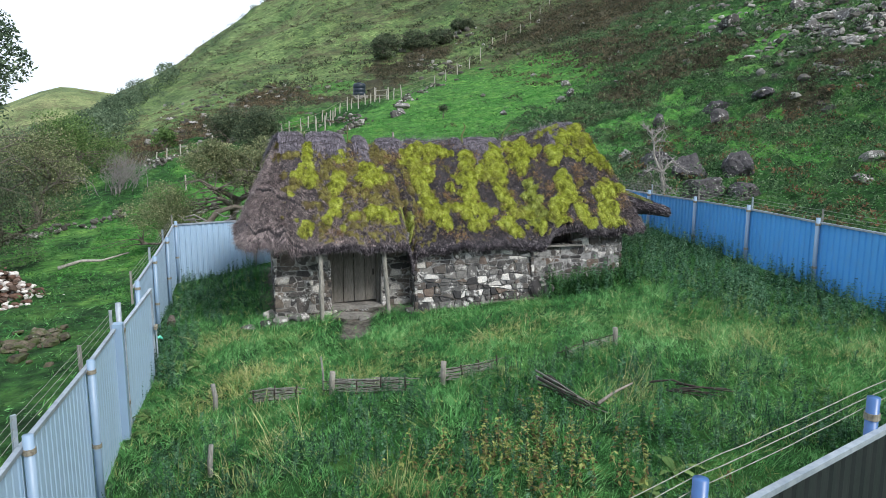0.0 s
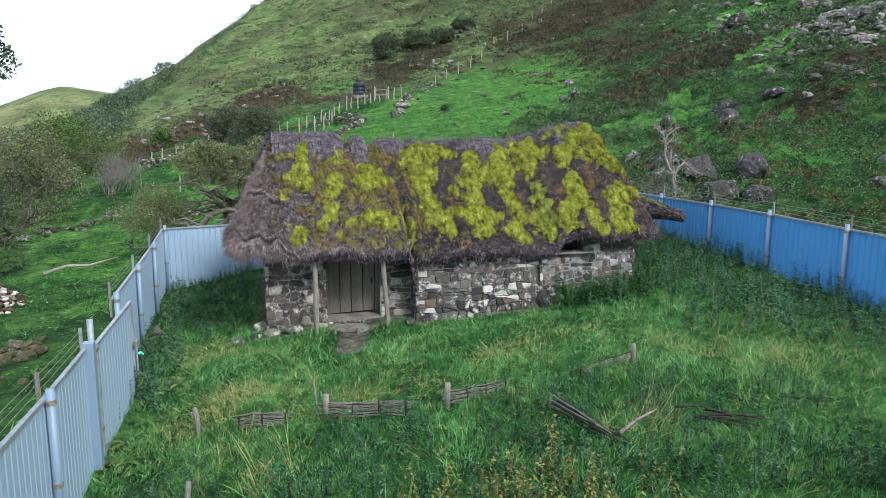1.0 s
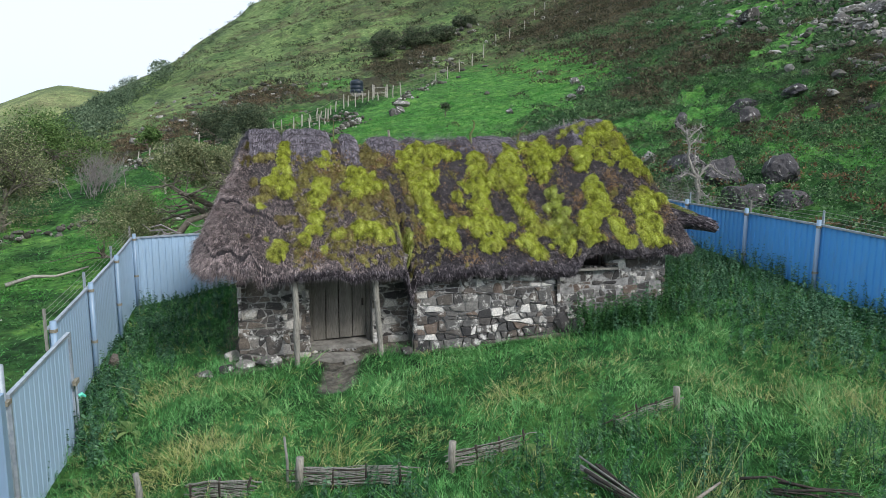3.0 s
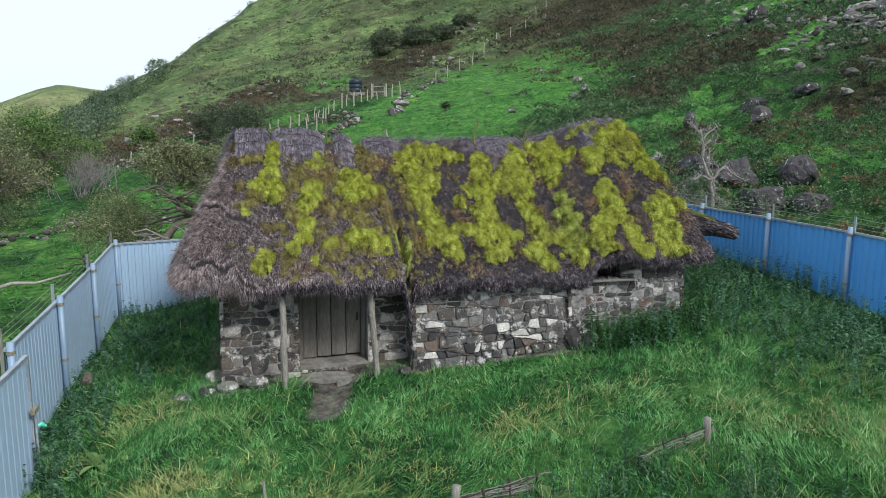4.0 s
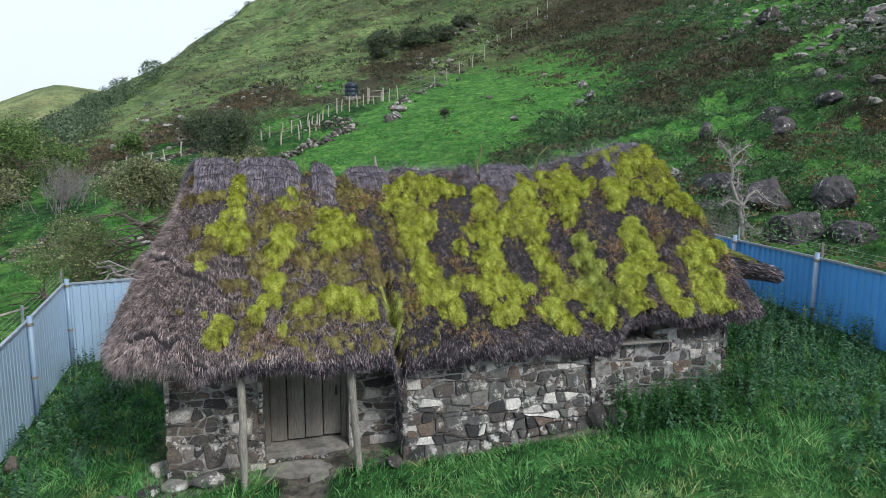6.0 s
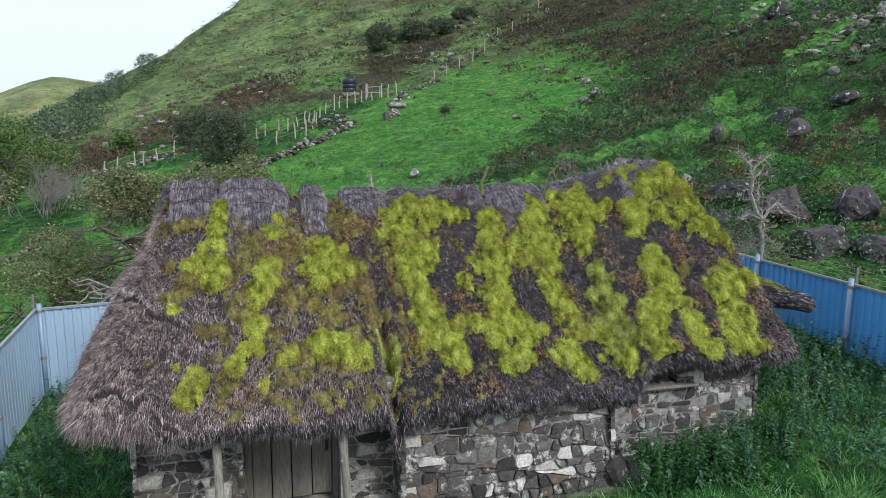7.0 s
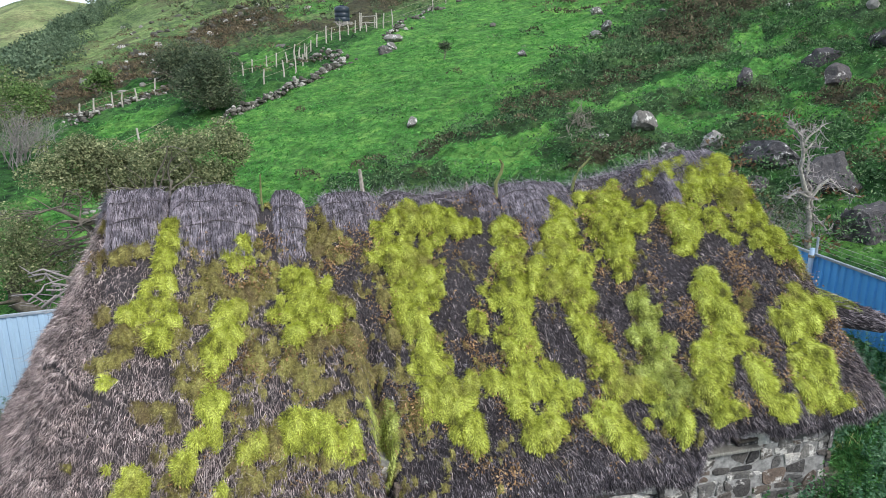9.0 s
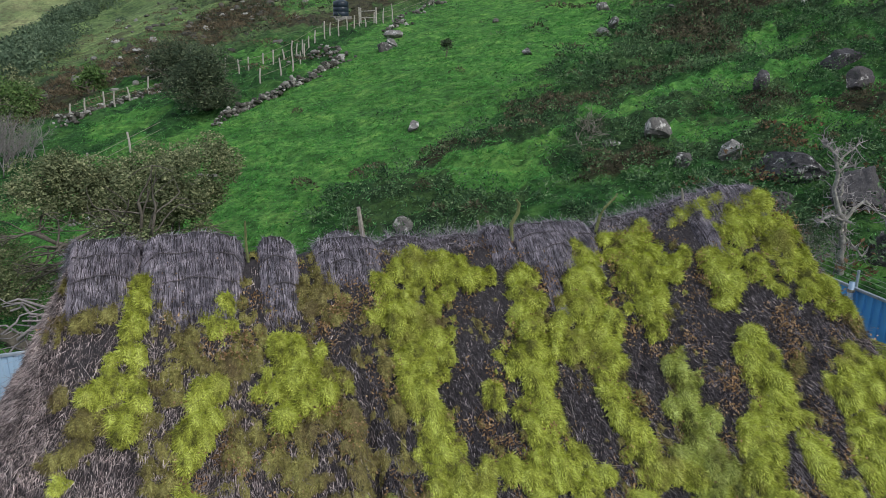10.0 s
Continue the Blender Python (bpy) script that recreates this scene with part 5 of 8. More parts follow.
# ---- the sheet-steel hoarding round the yard ----
def sheet_mesh(a, b, h, pitch=0.19, rib=0.022, thick=0.004):
    """A ribbed sheet from a to b (top corners), h high, solid."""
    a, b = Vector(a), Vector(b)
    run = (b - a).to_2d().length
    d = Vector((b.x - a.x, b.y - a.y, 0)) / run
    n = Vector((-d.y, d.x, 0))
    us = []
    u = 0.0
    while u < run:
        us += [(u, 0), (u + pitch * 0.42, 0), (u + pitch * 0.52, 1), (u + pitch * 0.88, 1)]
        u += pitch
    us = [(min(u, run), k) for u, k in us if u <= run] + [(run, 0)]
    V = []
    for off in (0, thick):
        for u, k in us:
            p = a + d * u + n * (k * rib + off)
            zt = a.z + (b.z - a.z) * u / run
            V += [(p.x, p.y, zt), (p.x, p.y, zt - h)]
    m, F = len(us), []
    for s in (0, 1):
        o = s * 2 * m
        for i in range(m - 1):
            q = (o + 2 * i, o + 2 * i + 1, o + 2 * i + 3, o + 2 * i + 2)
            F.append(q if s == 0 else q[::-1])
    for i in range(m - 1):
        F.append((2 * i, 2 * i + 2, 2 * m + 2 * i + 2, 2 * m + 2 * i))
    return mesh_of("sheet", V, F)


def bar_between(bm, a, b, w, t):
    a, b = Vector(a), Vector(b)
    d = (b - a).normalized()
    s = d.cross(Vector((0, 0, 1))).normalized()
    u = s.cross(d)
    vs = [bm.verts.new(p + s * (w / 2 * i) + u * (t / 2 * j)) for p in (a, b) for i, j in ((-1, -1), (1, -1), (1, 1), (-1, 1))]
    for f in ((3, 2, 1, 0), (4, 5, 6, 7), (0, 1, 5, 4), (1, 2, 6, 5), (2, 3, 7, 6), (3, 0, 4, 7)):
        bm.faces.new([vs[i] for i in f])


def fence_run(pts, inner, sheet_mat, label, high=2.12, skip=(), stubs=True, wires=True, last_post=True, post_mat=None, first_post=True, rib=0.022, post_top=0.13, wire_heights=(0.12, 0.22, 0.32)):
    """Sheets between posts; inner: +1 or -1, the side of the run's left normal on which the posts stand."""
    run = thing("hoarding_fence", (pts[0][0], pts[0][1], pts[0][2] - high), label, "fence")
    for k, (a, b) in enumerate(zip(pts, pts[1:])):
        if k in skip:
            continue
        part("panel", sheet_mesh(a, b, high, 0.19, rib), sheet_mat, run, placed=True)
        bm = bmesh.new()
        bar_between(bm, Vector(a) + Vector((0, 0, 0.0)), Vector(b), 0.06, 0.05)
        part("cap_rail", bm, ZINC, run, "pale folded cap rail", placed=True)
    r = random.Random(len(pts) * 7 + int(pts[0][1] * 10))
    tops = []
    for k, p in enumerate(pts):
        q = pts[k + 1] if k + 1 < len(pts) else pts[k - 1]
        d = (Vector(q) - Vector(p)).to_2d().normalized() * (1 if k + 1 < len(pts) else -1)
        n = Vector((-d.y, d.x, 0)) * inner
        c = Vector(p) + n * 0.075
        if (k < len(pts) - 1 or last_post) and (k or first_post):
            bm = bmesh.new()
            tube(bm, [c + Vector((0, 0, -high - 0.3)), c + Vector((0, 0, post_top))], 0.055, 12)
            post = part("post", bm, post_mat or ZINC, run, "round steel tube post", True, placed=True)
            for z in (post_top - 0.17, -high * 0.55):
                bm = bmesh.new()
                tube(bm, [c + Vector((0, 0, z - 0.03)), c + Vector((0, 0, z + 0.03))], 0.066, 10)
                box(bm, -0.05, 0.09, -0.012, 0.012, z - 0.012, z + 0.012, Matrix.Translation(c) @ Matrix.Rotation(math.atan2(d.y, d.x), 4, "Z"))
                part("clamp", bm, RUSTY, post, "dull bolted clamp", placed=True)
        if stubs:
            s = Vector(p) - n * 0.05
            lean = Vector((r.uniform(-0.02, 0.02), r.uniform(-0.02, 0.02), 0))
            bm = bmesh.new()
            bar_between(bm, s + Vector((0, 0, -0.4)), s + Vector((0, 0, 0.36)) + lean, 0.05, 0.03)
            part("wire_stub", bm, GREY_WOOD if r.random() < 0.35 else ZINC, run, placed=True)
            tops.append(s + lean)
        else:
            tops.append(c + n * 0.06)
    if wires:
        for h in wire_heights:
            bm = bmesh.new()
            pl = []
            for a, b in zip(tops, tops[1:]):
                for i in range(8):
                    t = i / 8
                    pl.append(a.lerp(b, t) + Vector((0, 0, h - 0.05 * t * (1 - t) + r.uniform(-0.006, 0.006))))
            pl.append(tops[-1] + Vector((0, 0, h)))
            tube(bm, pl, 0.0042, 4)
            part("barbed_wire", bm, WIRE, run, placed=True)
    return run


LEFT_NEAR = [(-2.32, 1.7, 1.98), (-2.36, 4.6, 1.95), (-2.42, 7.55, 1.86), (-2.48, 10.6, 1.68), (-2.56, 13.18, 1.56)]
LEFT_FAR = [(-2.78, 16.7, 1.6), (-2.8, 19.7, 1.66), (-2.85, 22.9, 1.72), (-2.95, 26.3, 1.8)]
BACK = [(-2.95, 26.3, 1.8), (-0.2, 26.35, 1.9), (2.6, 26.4, 2.0), (5.4, 26.4, 2.15), (8.2, 26.4, 2.35), (11.0, 26.35, 2.6), (14.0, 26.1, 2.85)]
RIGHT = [(14.0, 26.1, 2.85), (14.0, 23.18, 2.84), (14.0, 20.33, 2.85), (14.0, 17.69, 2.83), (14.0, 15.0, 2.76), (14.0, 12.3, 2.72), (14.0, 9.6, 2.7), (13.9, 7.9, 2.65)]
FRONT = [(-2.32, 1.7, 1.98), (-1.46, 2.2, 2.1), (0.7, 3.0, 2.3), (2.85, 3.8, 2.4), (5.18, 4.67, 2.43), (7.15, 5.4, 2.48), (9.3, 6.2, 2.54), (11.5, 7.0, 2.6), (13.9, 7.9, 2.65)]
fence_run(LEFT_NEAR, -1, PALE_STEEL, "pale blue ribbed steel hoarding with tube posts and barbed wire", last_post=False, rib=0.008, post_mat=POST_STEEL)
fence_run(LEFT_FAR, -1, PALE_STEEL, "pale blue ribbed steel hoarding beside the gate, with barbed wire", first_post=True, rib=0.008, post_mat=POST_STEEL)
fence_run(BACK, -1, PALE_STEEL, "pale blue ribbed steel hoarding behind the cottage", first_post=False, stubs=False, wires=False)
fence_run(RIGHT, -1, BLUE_STEEL, "bright blue ribbed steel hoarding with zinc posts", first_post=False, rib=0.034, post_mat=POST_STEEL)
fence_run(FRONT, 1, DARK_STEEL, "dark-backed steel hoarding with a pale cap and barbed wire", post_mat=BLUE_POST, stubs=False, post_top=0.3, wire_heights=(0.19, 0.28, 0.37))


def build_gate():
    gate = thing("site_gate", (-2.56, 13.4, -0.5), "pale blue sheet-steel gate leaf, ajar", "gate")
    a, b = (-2.5, 13.66, 1.5), (-2.38, 16.3, 1.6)
    part("leaf", sheet_mesh(a, b, 2.08, 0.19, 0.007), PALE_STEEL, gate, placed=True)
    for name, p, q in (("top_rail", a, b), ("bottom_rail", (a[0], a[1], a[2] - 2.06), (b[0], b[1], b[2] - 2.06)), ("stile", (*a[:2], a[2] - 2.08), a), ("stile", (*b[:2], b[2] - 2.08), b)):
        bm = bmesh.new()
        if name == "stile":
            box(bm, p[0] - 0.03, p[0] + 0.03, p[1] - 0.03, p[1] + 0.03, p[2], q[2] + 0.02)
        else:
            bar_between(bm, p, q, 0.06, 0.05)
        part(name, bm, ZINC, gate, placed=True)
    bm = bmesh.new()
    tube(bm, [(-2.31, 16.25, 0.05), (-2.31, 16.25, 0.75)], 0.018, 8)
    bolt = part("drop_bolt", bm, ZINC, gate, "long steel drop bolt", placed=True)
    bm = bmesh.new()
    box(bm, -2.34, -2.28, 16.14, 16.36, 0.72, 0.8)
    part("bolt_plate", bm, RUSTY, bolt, placed=True)
    bm = bmesh.new()
    tube(bm, [(-2.29, 16.28, 0.5), (-2.25, 16.3, 0.52), (-2.2, 16.34, 0.46)], [0.03, 0.035, 0.02], 8)
    part("handle_grip", bm, MINT, bolt, "mint-green plastic grip", placed=True)
    # box-section shutting post and hinge post beside the gap
    p = thing("gate_post", (-2.52, 13.35, -0.6), "pale blue box-section gate post", "post")
    bm = bmesh.new()
    box(bm, -2.6, -2.43, 13.14, 13.32, -0.9, 1.66)
    bmesh.ops.bevel(bm, geom=bm.edges[:], offset=0.008, segments=1, affect="EDGES")
    part("shaft", bm, POST_STEEL, p, placed=True)
    p = thing("gate_post", (-2.52, 13.58, -0.6), "round zinc hinge post of the gate", "post")
    bm = bmesh.new()
    tube(bm, [(-2.55, 13.58, -0.9), (-2.55, 13.58, 1.95)], 0.05, 10)
    shaft = part("shaft", bm, ZINC, p, smooth=True, placed=True)
    for z in (1.4, 0.0):
        bm = bmesh.new()
        box(bm, -2.6, -2.46, 13.5, 13.66, z, z + 0.06)
        part("hinge", bm, RUSTY, shaft, placed=True)


build_gate()

# ---- what grows in the yard ----
def ground_at(x, y):
    return float(ground(x, y))


def yard_spots(n, seed, x0=-2.75, x1=13.9, y0=2.0, y1=26.2):
    r = np.random.default_rng(seed)
    x, y = r.uniform(x0, x1, n), r.uniform(y0, y1, n)
    free = ~((x > 0.2) & (x < 10.3) & (y > 18.15) & (y < 25.4)) & ~((x > 3.9) & (x < 7.4) & (y > 17.75) & (y < 19))
    free &= ~((x > 1.7) & (x < 3.1) & (y > 17.7) & (y < 19)) & (y > 1.9 + 0.385 * (x + 2.2) + 0.25)
    free &= r.uniform(size=n) > 0.97 * np.clip(path_worn(x, y) * 1.5, 0, 1)
    return x[free], y[free], r


def nettle_bed(x, y):
    w = 0.5 * wave_noise(x, y, 0.35, 41)
    right = smooth_step(9.6, 11.2, x + w + 0.18 * (y - 16)) * smooth_step(11.2, 13.4, y + w + 0.5 * (x - 12))
    wall = smooth_step(7.2, 7.8, x) * smooth_step(16.7, 17.4, y + w * 0.6) * smooth_step(18.5, 18.2, y)
    back = 0.8 * smooth_step(0.3, -0.5, x) * smooth_step(18.6, 21.5, y + 2 * w)
    front = smooth_step(12.2, 11.2, y + 1.2 * w) * smooth_step(0.1, 0.55, wave_noise(x, y, 0.3, 42) + 0.45)
    strip = smooth_step(-1.4, -2.1, x + w * 0.5) * smooth_step(14.2, 16.0, y)
    mid = smooth_step(12.6, 11.6, y) * smooth_step(3.6, 4.6, x) * smooth_step(9.5, 8.5, x)
    return np.clip(np.maximum.reduce([right, wall, back, 0.12 * front, strip, 0.12 * mid]), 0, 1)


def tall_weeds(x, y):
    """Thick dark willowherb before the hurdles and round the fallen sticks."""
    w = 0.6 * wave_noise(x, y, 0.4, 49)
    front = np.maximum(smooth_step(12.7, 11.9, y + w), by_hurdles(x, y + 0.3)) * smooth_step(-0.35, 0.4, wave_noise(x, y, 0.3, 42) + 0.25)
    clump = np.maximum.reduce([np.exp(-((x - a) / q) ** 2 - ((y - b) / p) ** 2) for a, b, q, p in ((6.4, 9.4, 1.3, 0.9), (7.3, 10.1, 1.0, 0.7), (2.0, 11.6, 1.2, 0.8), (5.6, 12.5, 1.0, 0.6), (0.6, 10.4, 1.0, 0.8), (8.9, 11.0, 1.0, 0.7), (4.6, 11.0, 0.9, 0.8), (6.5, 13.0, 0.9, 0.5))]) + 0.2 * w
    return np.clip(np.maximum(0.7 * front, clump), 0, 1) * smooth_step(10.4, 9.0, x)


def by_hurdles(x, y):
    return np.exp(-((y - 12.62) / 0.35) ** 2) * smooth_step(-1.6, -0.6, x) * smooth_step(5.6, 4.8, x) + np.exp(-((y - 12.95) / 0.35) ** 2 - ((x - 6.7) / 0.8) ** 2)


def dry_part(x, y):
    out = np.zeros(np.shape(x))
    for cx, cy, rx, ry, k in ((-0.6, 14.3, 1.4, 0.9, 1.0), (1.0, 13.6, 1.3, 0.5, 0.7), (-1.0, 13.3, 0.6, 0.4, 0.9), (-0.9, 10.6, 0.6, 0.5, 0.6), (10.3, 12.8, 1.5, 0.7, 0.7), (9.7, 14.5, 1.4, 0.5, 0.6), (2.0, 13.9, 2.2, 0.7, 0.45), (4.8, 14.8, 1.3, 0.6, 0.65), (6.45, 11.0, 0.6, 0.5, 1.2), (11.2, 11.6, 2.0, 1.3, 0.8), (1.6, 9.3, 0.5, 0.4, 1.4), (0.2, 11.2, 0.6, 0.6, 0.7), (9.2, 13.2, 1.2, 0.8, 0.6), (1.0, 14.3, 1.6, 0.7, 0.5),
                              (7.2, 15.4, 0.7, 0.5, 0.8), (-1.0, 17.4, 0.9, 0.9, 1.1), (-1.2, 20.0, 0.6, 0.8, 0.5), (10.5, 14.6, 1.6, 0.6, 0.5)):
        out = np.maximum(out, k * np.exp(-((x - cx) / rx) ** 2 - ((y - cy) / ry) ** 2))
    return out


def flattened(x, y):
    """Where the grass is trodden flat and yellowing."""
    w = 0.35 * wave_noise(x, y, 0.9, 145)
    return np.clip(np.maximum.reduce([k * np.exp(-((x - a) / p) ** 2 - ((y - b) / q) ** 2) for a, b, p, q, k in ((-0.4, 14.2, 1.7, 0.95, 1.1), (1.6, 13.8, 1.9, 0.6, 0.8), (4.9, 15.0, 1.2, 0.7, 0.6), (11.4, 12.2, 1.8, 1.4, 0.5))]) + w * 0.5, 0, 1)


def swept(x, y):
    """Where the pale seeding grass stands."""
    return np.clip(np.maximum.reduce([k * np.exp(-((x - a) / p) ** 2 - ((y - b) / q) ** 2) for a, b, p, q, k in ((10.6, 11.8, 2.9, 2.6, 0.95), (8.6, 14.8, 1.6, 1.2, 0.5), (0.5, 16.2, 2.5, 0.9, 0.35))]) + 0.03, 0, 0.8)


def grass_tufts(name, n, per, height, mat, weight, seed, label, width=0.011, lean=0.45):
    x, y, r = yard_spots(n, seed)
    keep = r.uniform(size=len(x)) < weight(x, y)
    x, y = x[keep], y[keep]
    k = len(x)
    h = height * (0.75 + 0.75 * np.clip(wave_noise(x, y, 0.4, 43), -0.7, 1)) * r.uniform(0.6, 1.25, k)
    sway = np.stack([wave_noise(x, y, 0.25, 44), wave_noise(x, y, 0.25, 45), np.zeros(k)], -1) * 0.35
    X, Y = np.repeat(x, per) + r.normal(0, 0.045, k * per), np.repeat(y, per) + r.normal(0, 0.045, k * per)
    H = np.repeat(h, per) * r.uniform(0.45, 1.1, k * per)
    P = np.stack([X, Y, ground(X, Y) - 0.02], -1)
    out = np.stack([X - np.repeat(x, per), Y - np.repeat(y, per), np.zeros(k * per)], -1) * 3.0
    D = np.array([0, 0, 1.0]) + r.normal(0, lean * 0.5, (k * per, 3)) * np.array([1, 1, 0.2]) + out + np.repeat(sway, per, 0)
    bend = (unit(D) * np.array([1, 1, 0]) * H[:, None] * r.uniform(0.1, 0.9, (k * per, 1))) + np.array([0, 0, -1]) * H[:, None] * r.uniform(0.0, 0.3, (k * per, 1))
    V, F = blades(P, D, H, r.uniform(0.7, 1.3, k * per) * width, bend, r)
    tagged(part(name, mesh_of(name, V, F), mat), label, "grass", kind="stuff")


grass_tufts("yard_grass", 13500, 6, 0.22, GRASS, lambda x, y: (1 - 0.7 * nettle_bed(x, y)) * (1 - 0.75 * flattened(x, y)) * (1 - 0.5 * swept(x, y)), 61, "lush green meadow grass inside the hoarding", 0.009)


def fine_turf(n, seed):
    """The dense short undergrowth of the yard: single thin blades leaning every way."""
    x, y, r = yard_spots(n, seed)
    k = len(x)
    high = 0.1 + 0.11 * smooth_step(-0.5, 0.7, wave_noise(x, y, 0.6, 141)) + 0.09 * wave_noise(x, y, 2.6, 142)
    lean = np.stack([wave_noise(x, y, 0.45, 143), wave_noise(x, y, 0.45, 144), np.zeros(k)], -1) * 1.1
    D = np.array([0, 0, 0.75]) + lean + r.normal(0, 0.45, (k, 3)) * np.array([1, 1, 0.3])
    V, F = spikes(np.stack([x, y, ground(x, y) - 0.01], -1), D, np.maximum(high, 0.05) * r.uniform(0.6, 1.7, k), r.uniform(0.006, 0.013, k), r)
    tagged(part("fine_turf", mesh_of("fine_turf", V, F), GRASS), "thick short green turf under the taller growth", "grass", kind="stuff")


fine_turf(200000, 161)
grass_tufts("tall_grass", 6500, 7, 0.46, GRASS, lambda x, y: np.clip(0.08 + 0.9 * by_hurdles(x, y) + 0.3 * smooth_step(14.0, 12.0, y) + 0.75 * smooth_step(8.0, 10.0, x) * smooth_step(15.2, 13.5, y) + 0.35 * smooth_step(0, 0.6, wave_noise(x, y, 0.3, 46)), 0, 1), 62, "longer leaning grass in loose tufts", 0.008, 0.8)
grass_tufts("dry_grass", 22000, 8, 0.34, DRY_GRASS, lambda x, y: np.clip(0.75 * dry_part(x, y) + 0.02 + 0.08 * smooth_step(0.2, 0.8, wave_noise(x, y, 0.5, 47)), 0, 1), 63, "straw-coloured dry grass tufts", 0.007, 0.9)


FLAT_GRASS = blade_mat("yellowed_grass", [(0.0, (0.11, 0.17, 0.05)), (0.4, (0.26, 0.32, 0.1)), (0.75, (0.42, 0.44, 0.175)), (1.0, (0.58, 0.56, 0.29))], 0.8, 0.6, 0.6, 0.15, 1.2)
grass_tufts("trampled_grass", 40000, 7, 0.2, FLAT_GRASS, lambda x, y: 0.85 * flattened(x, y) + 0.04, 69, "flattened yellowing grass by the hurdles", 0.009, 1.3)


PALE_MEADOW = blade_mat("seeding_meadow_grass", [(0.0, (0.065, 0.19, 0.06)), (0.4, (0.165, 0.36, 0.12)), (0.75, (0.33, 0.51, 0.21)), (1.0, (0.56, 0.64, 0.36))], 0.9, 0.55, 0.5, 0.18, 0.9)
grass_tufts("meadow_grass", 15500, 8, 0.36, PALE_MEADOW, swept, 70, "pale seeding meadow grass swept over by the wind", 0.008, 1.0)


def weeds(name, n, height, mat, weight, seed, label, category, leaf=(0.05, 0.1), rows=9, stem=True, droop=0.35):
    """Upright leafy stems: whorls of leaves up a stalk."""
    x, y, r = yard_spots(n, seed)
    keep = r.uniform(size=len(x)) < weight(x, y)
    x, y = x[keep], y[keep]
    k = len(x)
    H = height * r.uniform(0.55, 1.15, k) * (0.8 + 0.22 * wave_noise(x, y, 0.3, seed) + 0.28 * wave_noise(x, y, 0.75, seed + 1)) * (1 - 0.35 * smooth_step(0.5, -0.3, x) * smooth_step(16, 17.5, y))
    base = np.stack([x, y, ground(x, y) - 0.03], -1)
    lean = unit(np.array([0, 0, 1.0]) + r.normal(0, 0.14, (k, 3)))
    t = np.tile(np.repeat(np.linspace(0.18, 1.0, rows), 4), k)
    who = np.repeat(np.arange(k), rows * 4)
    turn = r.uniform(0, 2 * np.pi, len(who))
    way = np.stack([np.cos(turn), np.sin(turn), r.normal(-droop, 0.3, len(who)) + 0.9 * (t - 0.6)], -1)
    P = base[who] + lean[who] * (H[who] * (t + r.normal(0, 0.02, len(t))))[:, None]
    size = r.uniform(leaf[0], leaf[1], len(who)) * (1.15 - 0.55 * t)
    V, F = leaves(P, np.array([0, 0, 1.0]) + r.normal(0, 0.35, (len(who), 3)), way, size, size * r.uniform(0.45, 0.65, len(who)))
    if stem:
        V2, F2 = blades(base, lean, H, np.full(k, 0.012), None, r)
        F = np.concatenate([F, F2 + len(V)])
        V = np.concatenate([V, V2])
    tagged(part(name, mesh_of(name, V, F), mat), label, category, kind="stuff")


weeds("nettles", 17500, 0.8, NETTLE, lambda x, y: nettle_bed(x, y) ** 1.5 * 0.5, 64, "dense dark green nettle bed along the fence and walls", "nettles", (0.055, 0.11))
weeds("wall_weeds", 60000, 0.72, WEED_DARK, lambda x, y: 0.75 * smooth_step(7.5, 8.0, x) * smooth_step(10.6, 10.2, x) * smooth_step(16.9, 17.5, y + 0.5 * wave_noise(x, y, 0.6, 50)) * smooth_step(18.4, 18.1, y), 74, "bushy dark green weeds against the foot of the end wall", "weeds", (0.05, 0.1), 7)
weeds("willowherb", 15500, 0.6, WILLOWHERB, lambda x, y: 0.62 * smooth_step(0.25, 0.8, tall_weeds(x, y)), 67, "dense stand of grey-green willowherb among the grass", "weeds", (0.035, 0.075), 8, True, 0.0)
grass_tufts("pale_stems", 9000, 5, 1.0, DRY_GRASS, lambda x, y: 0.6 * np.maximum.reduce([np.exp(-((x - a) / q) ** 2 - ((y - b) / q) ** 2) for a, b, q in ((6.45, 10.95, 0.5), (-0.9, 10.6, 0.5), (-1.0, 13.1, 0.35), (1.7, 9.2, 0.4), (-0.4, 12.5, 0.5), (0.3, 11.3, 0.5))]), 68, "tall bleached dead stems standing in the grass", 0.008, 0.25)
weeds("low_weeds", 11000, 0.24, WEED_LEAF, lambda x, y: 0.2 + 0.3 * smooth_step(0.0, 0.6, wave_noise(x, y, 0.28, 48)) + 0.2 * smooth_step(16.0, 17.4, y) + 0.8 * smooth_step(15.6, 16.8, y) * smooth_step(3.4, 4.4, x) * smooth_step(9.4, 8.4, x), 65, "low broad-leaved green weeds in the grass", "weeds", (0.035, 0.075), 4, False)
weeds("withered_weeds", 22000, 0.62, blade_mat("withered_leaf", [(0.0, (0.075, 0.05, 0.03)), (0.35, (0.15, 0.12, 0.055)), (0.6, (0.2, 0.25, 0.075)), (1.0, (0.34, 0.36, 0.14))], 0.7, 0.7, 0.7, 0.2, 1.5),
      lambda x, y: 0.6 * np.exp(-((x - 3.7) / 1.2) ** 2 - ((y - 9.2) / 1.0) ** 2) , 66, "yellowing and russet withered weeds", "weeds", (0.05, 0.12), 6)


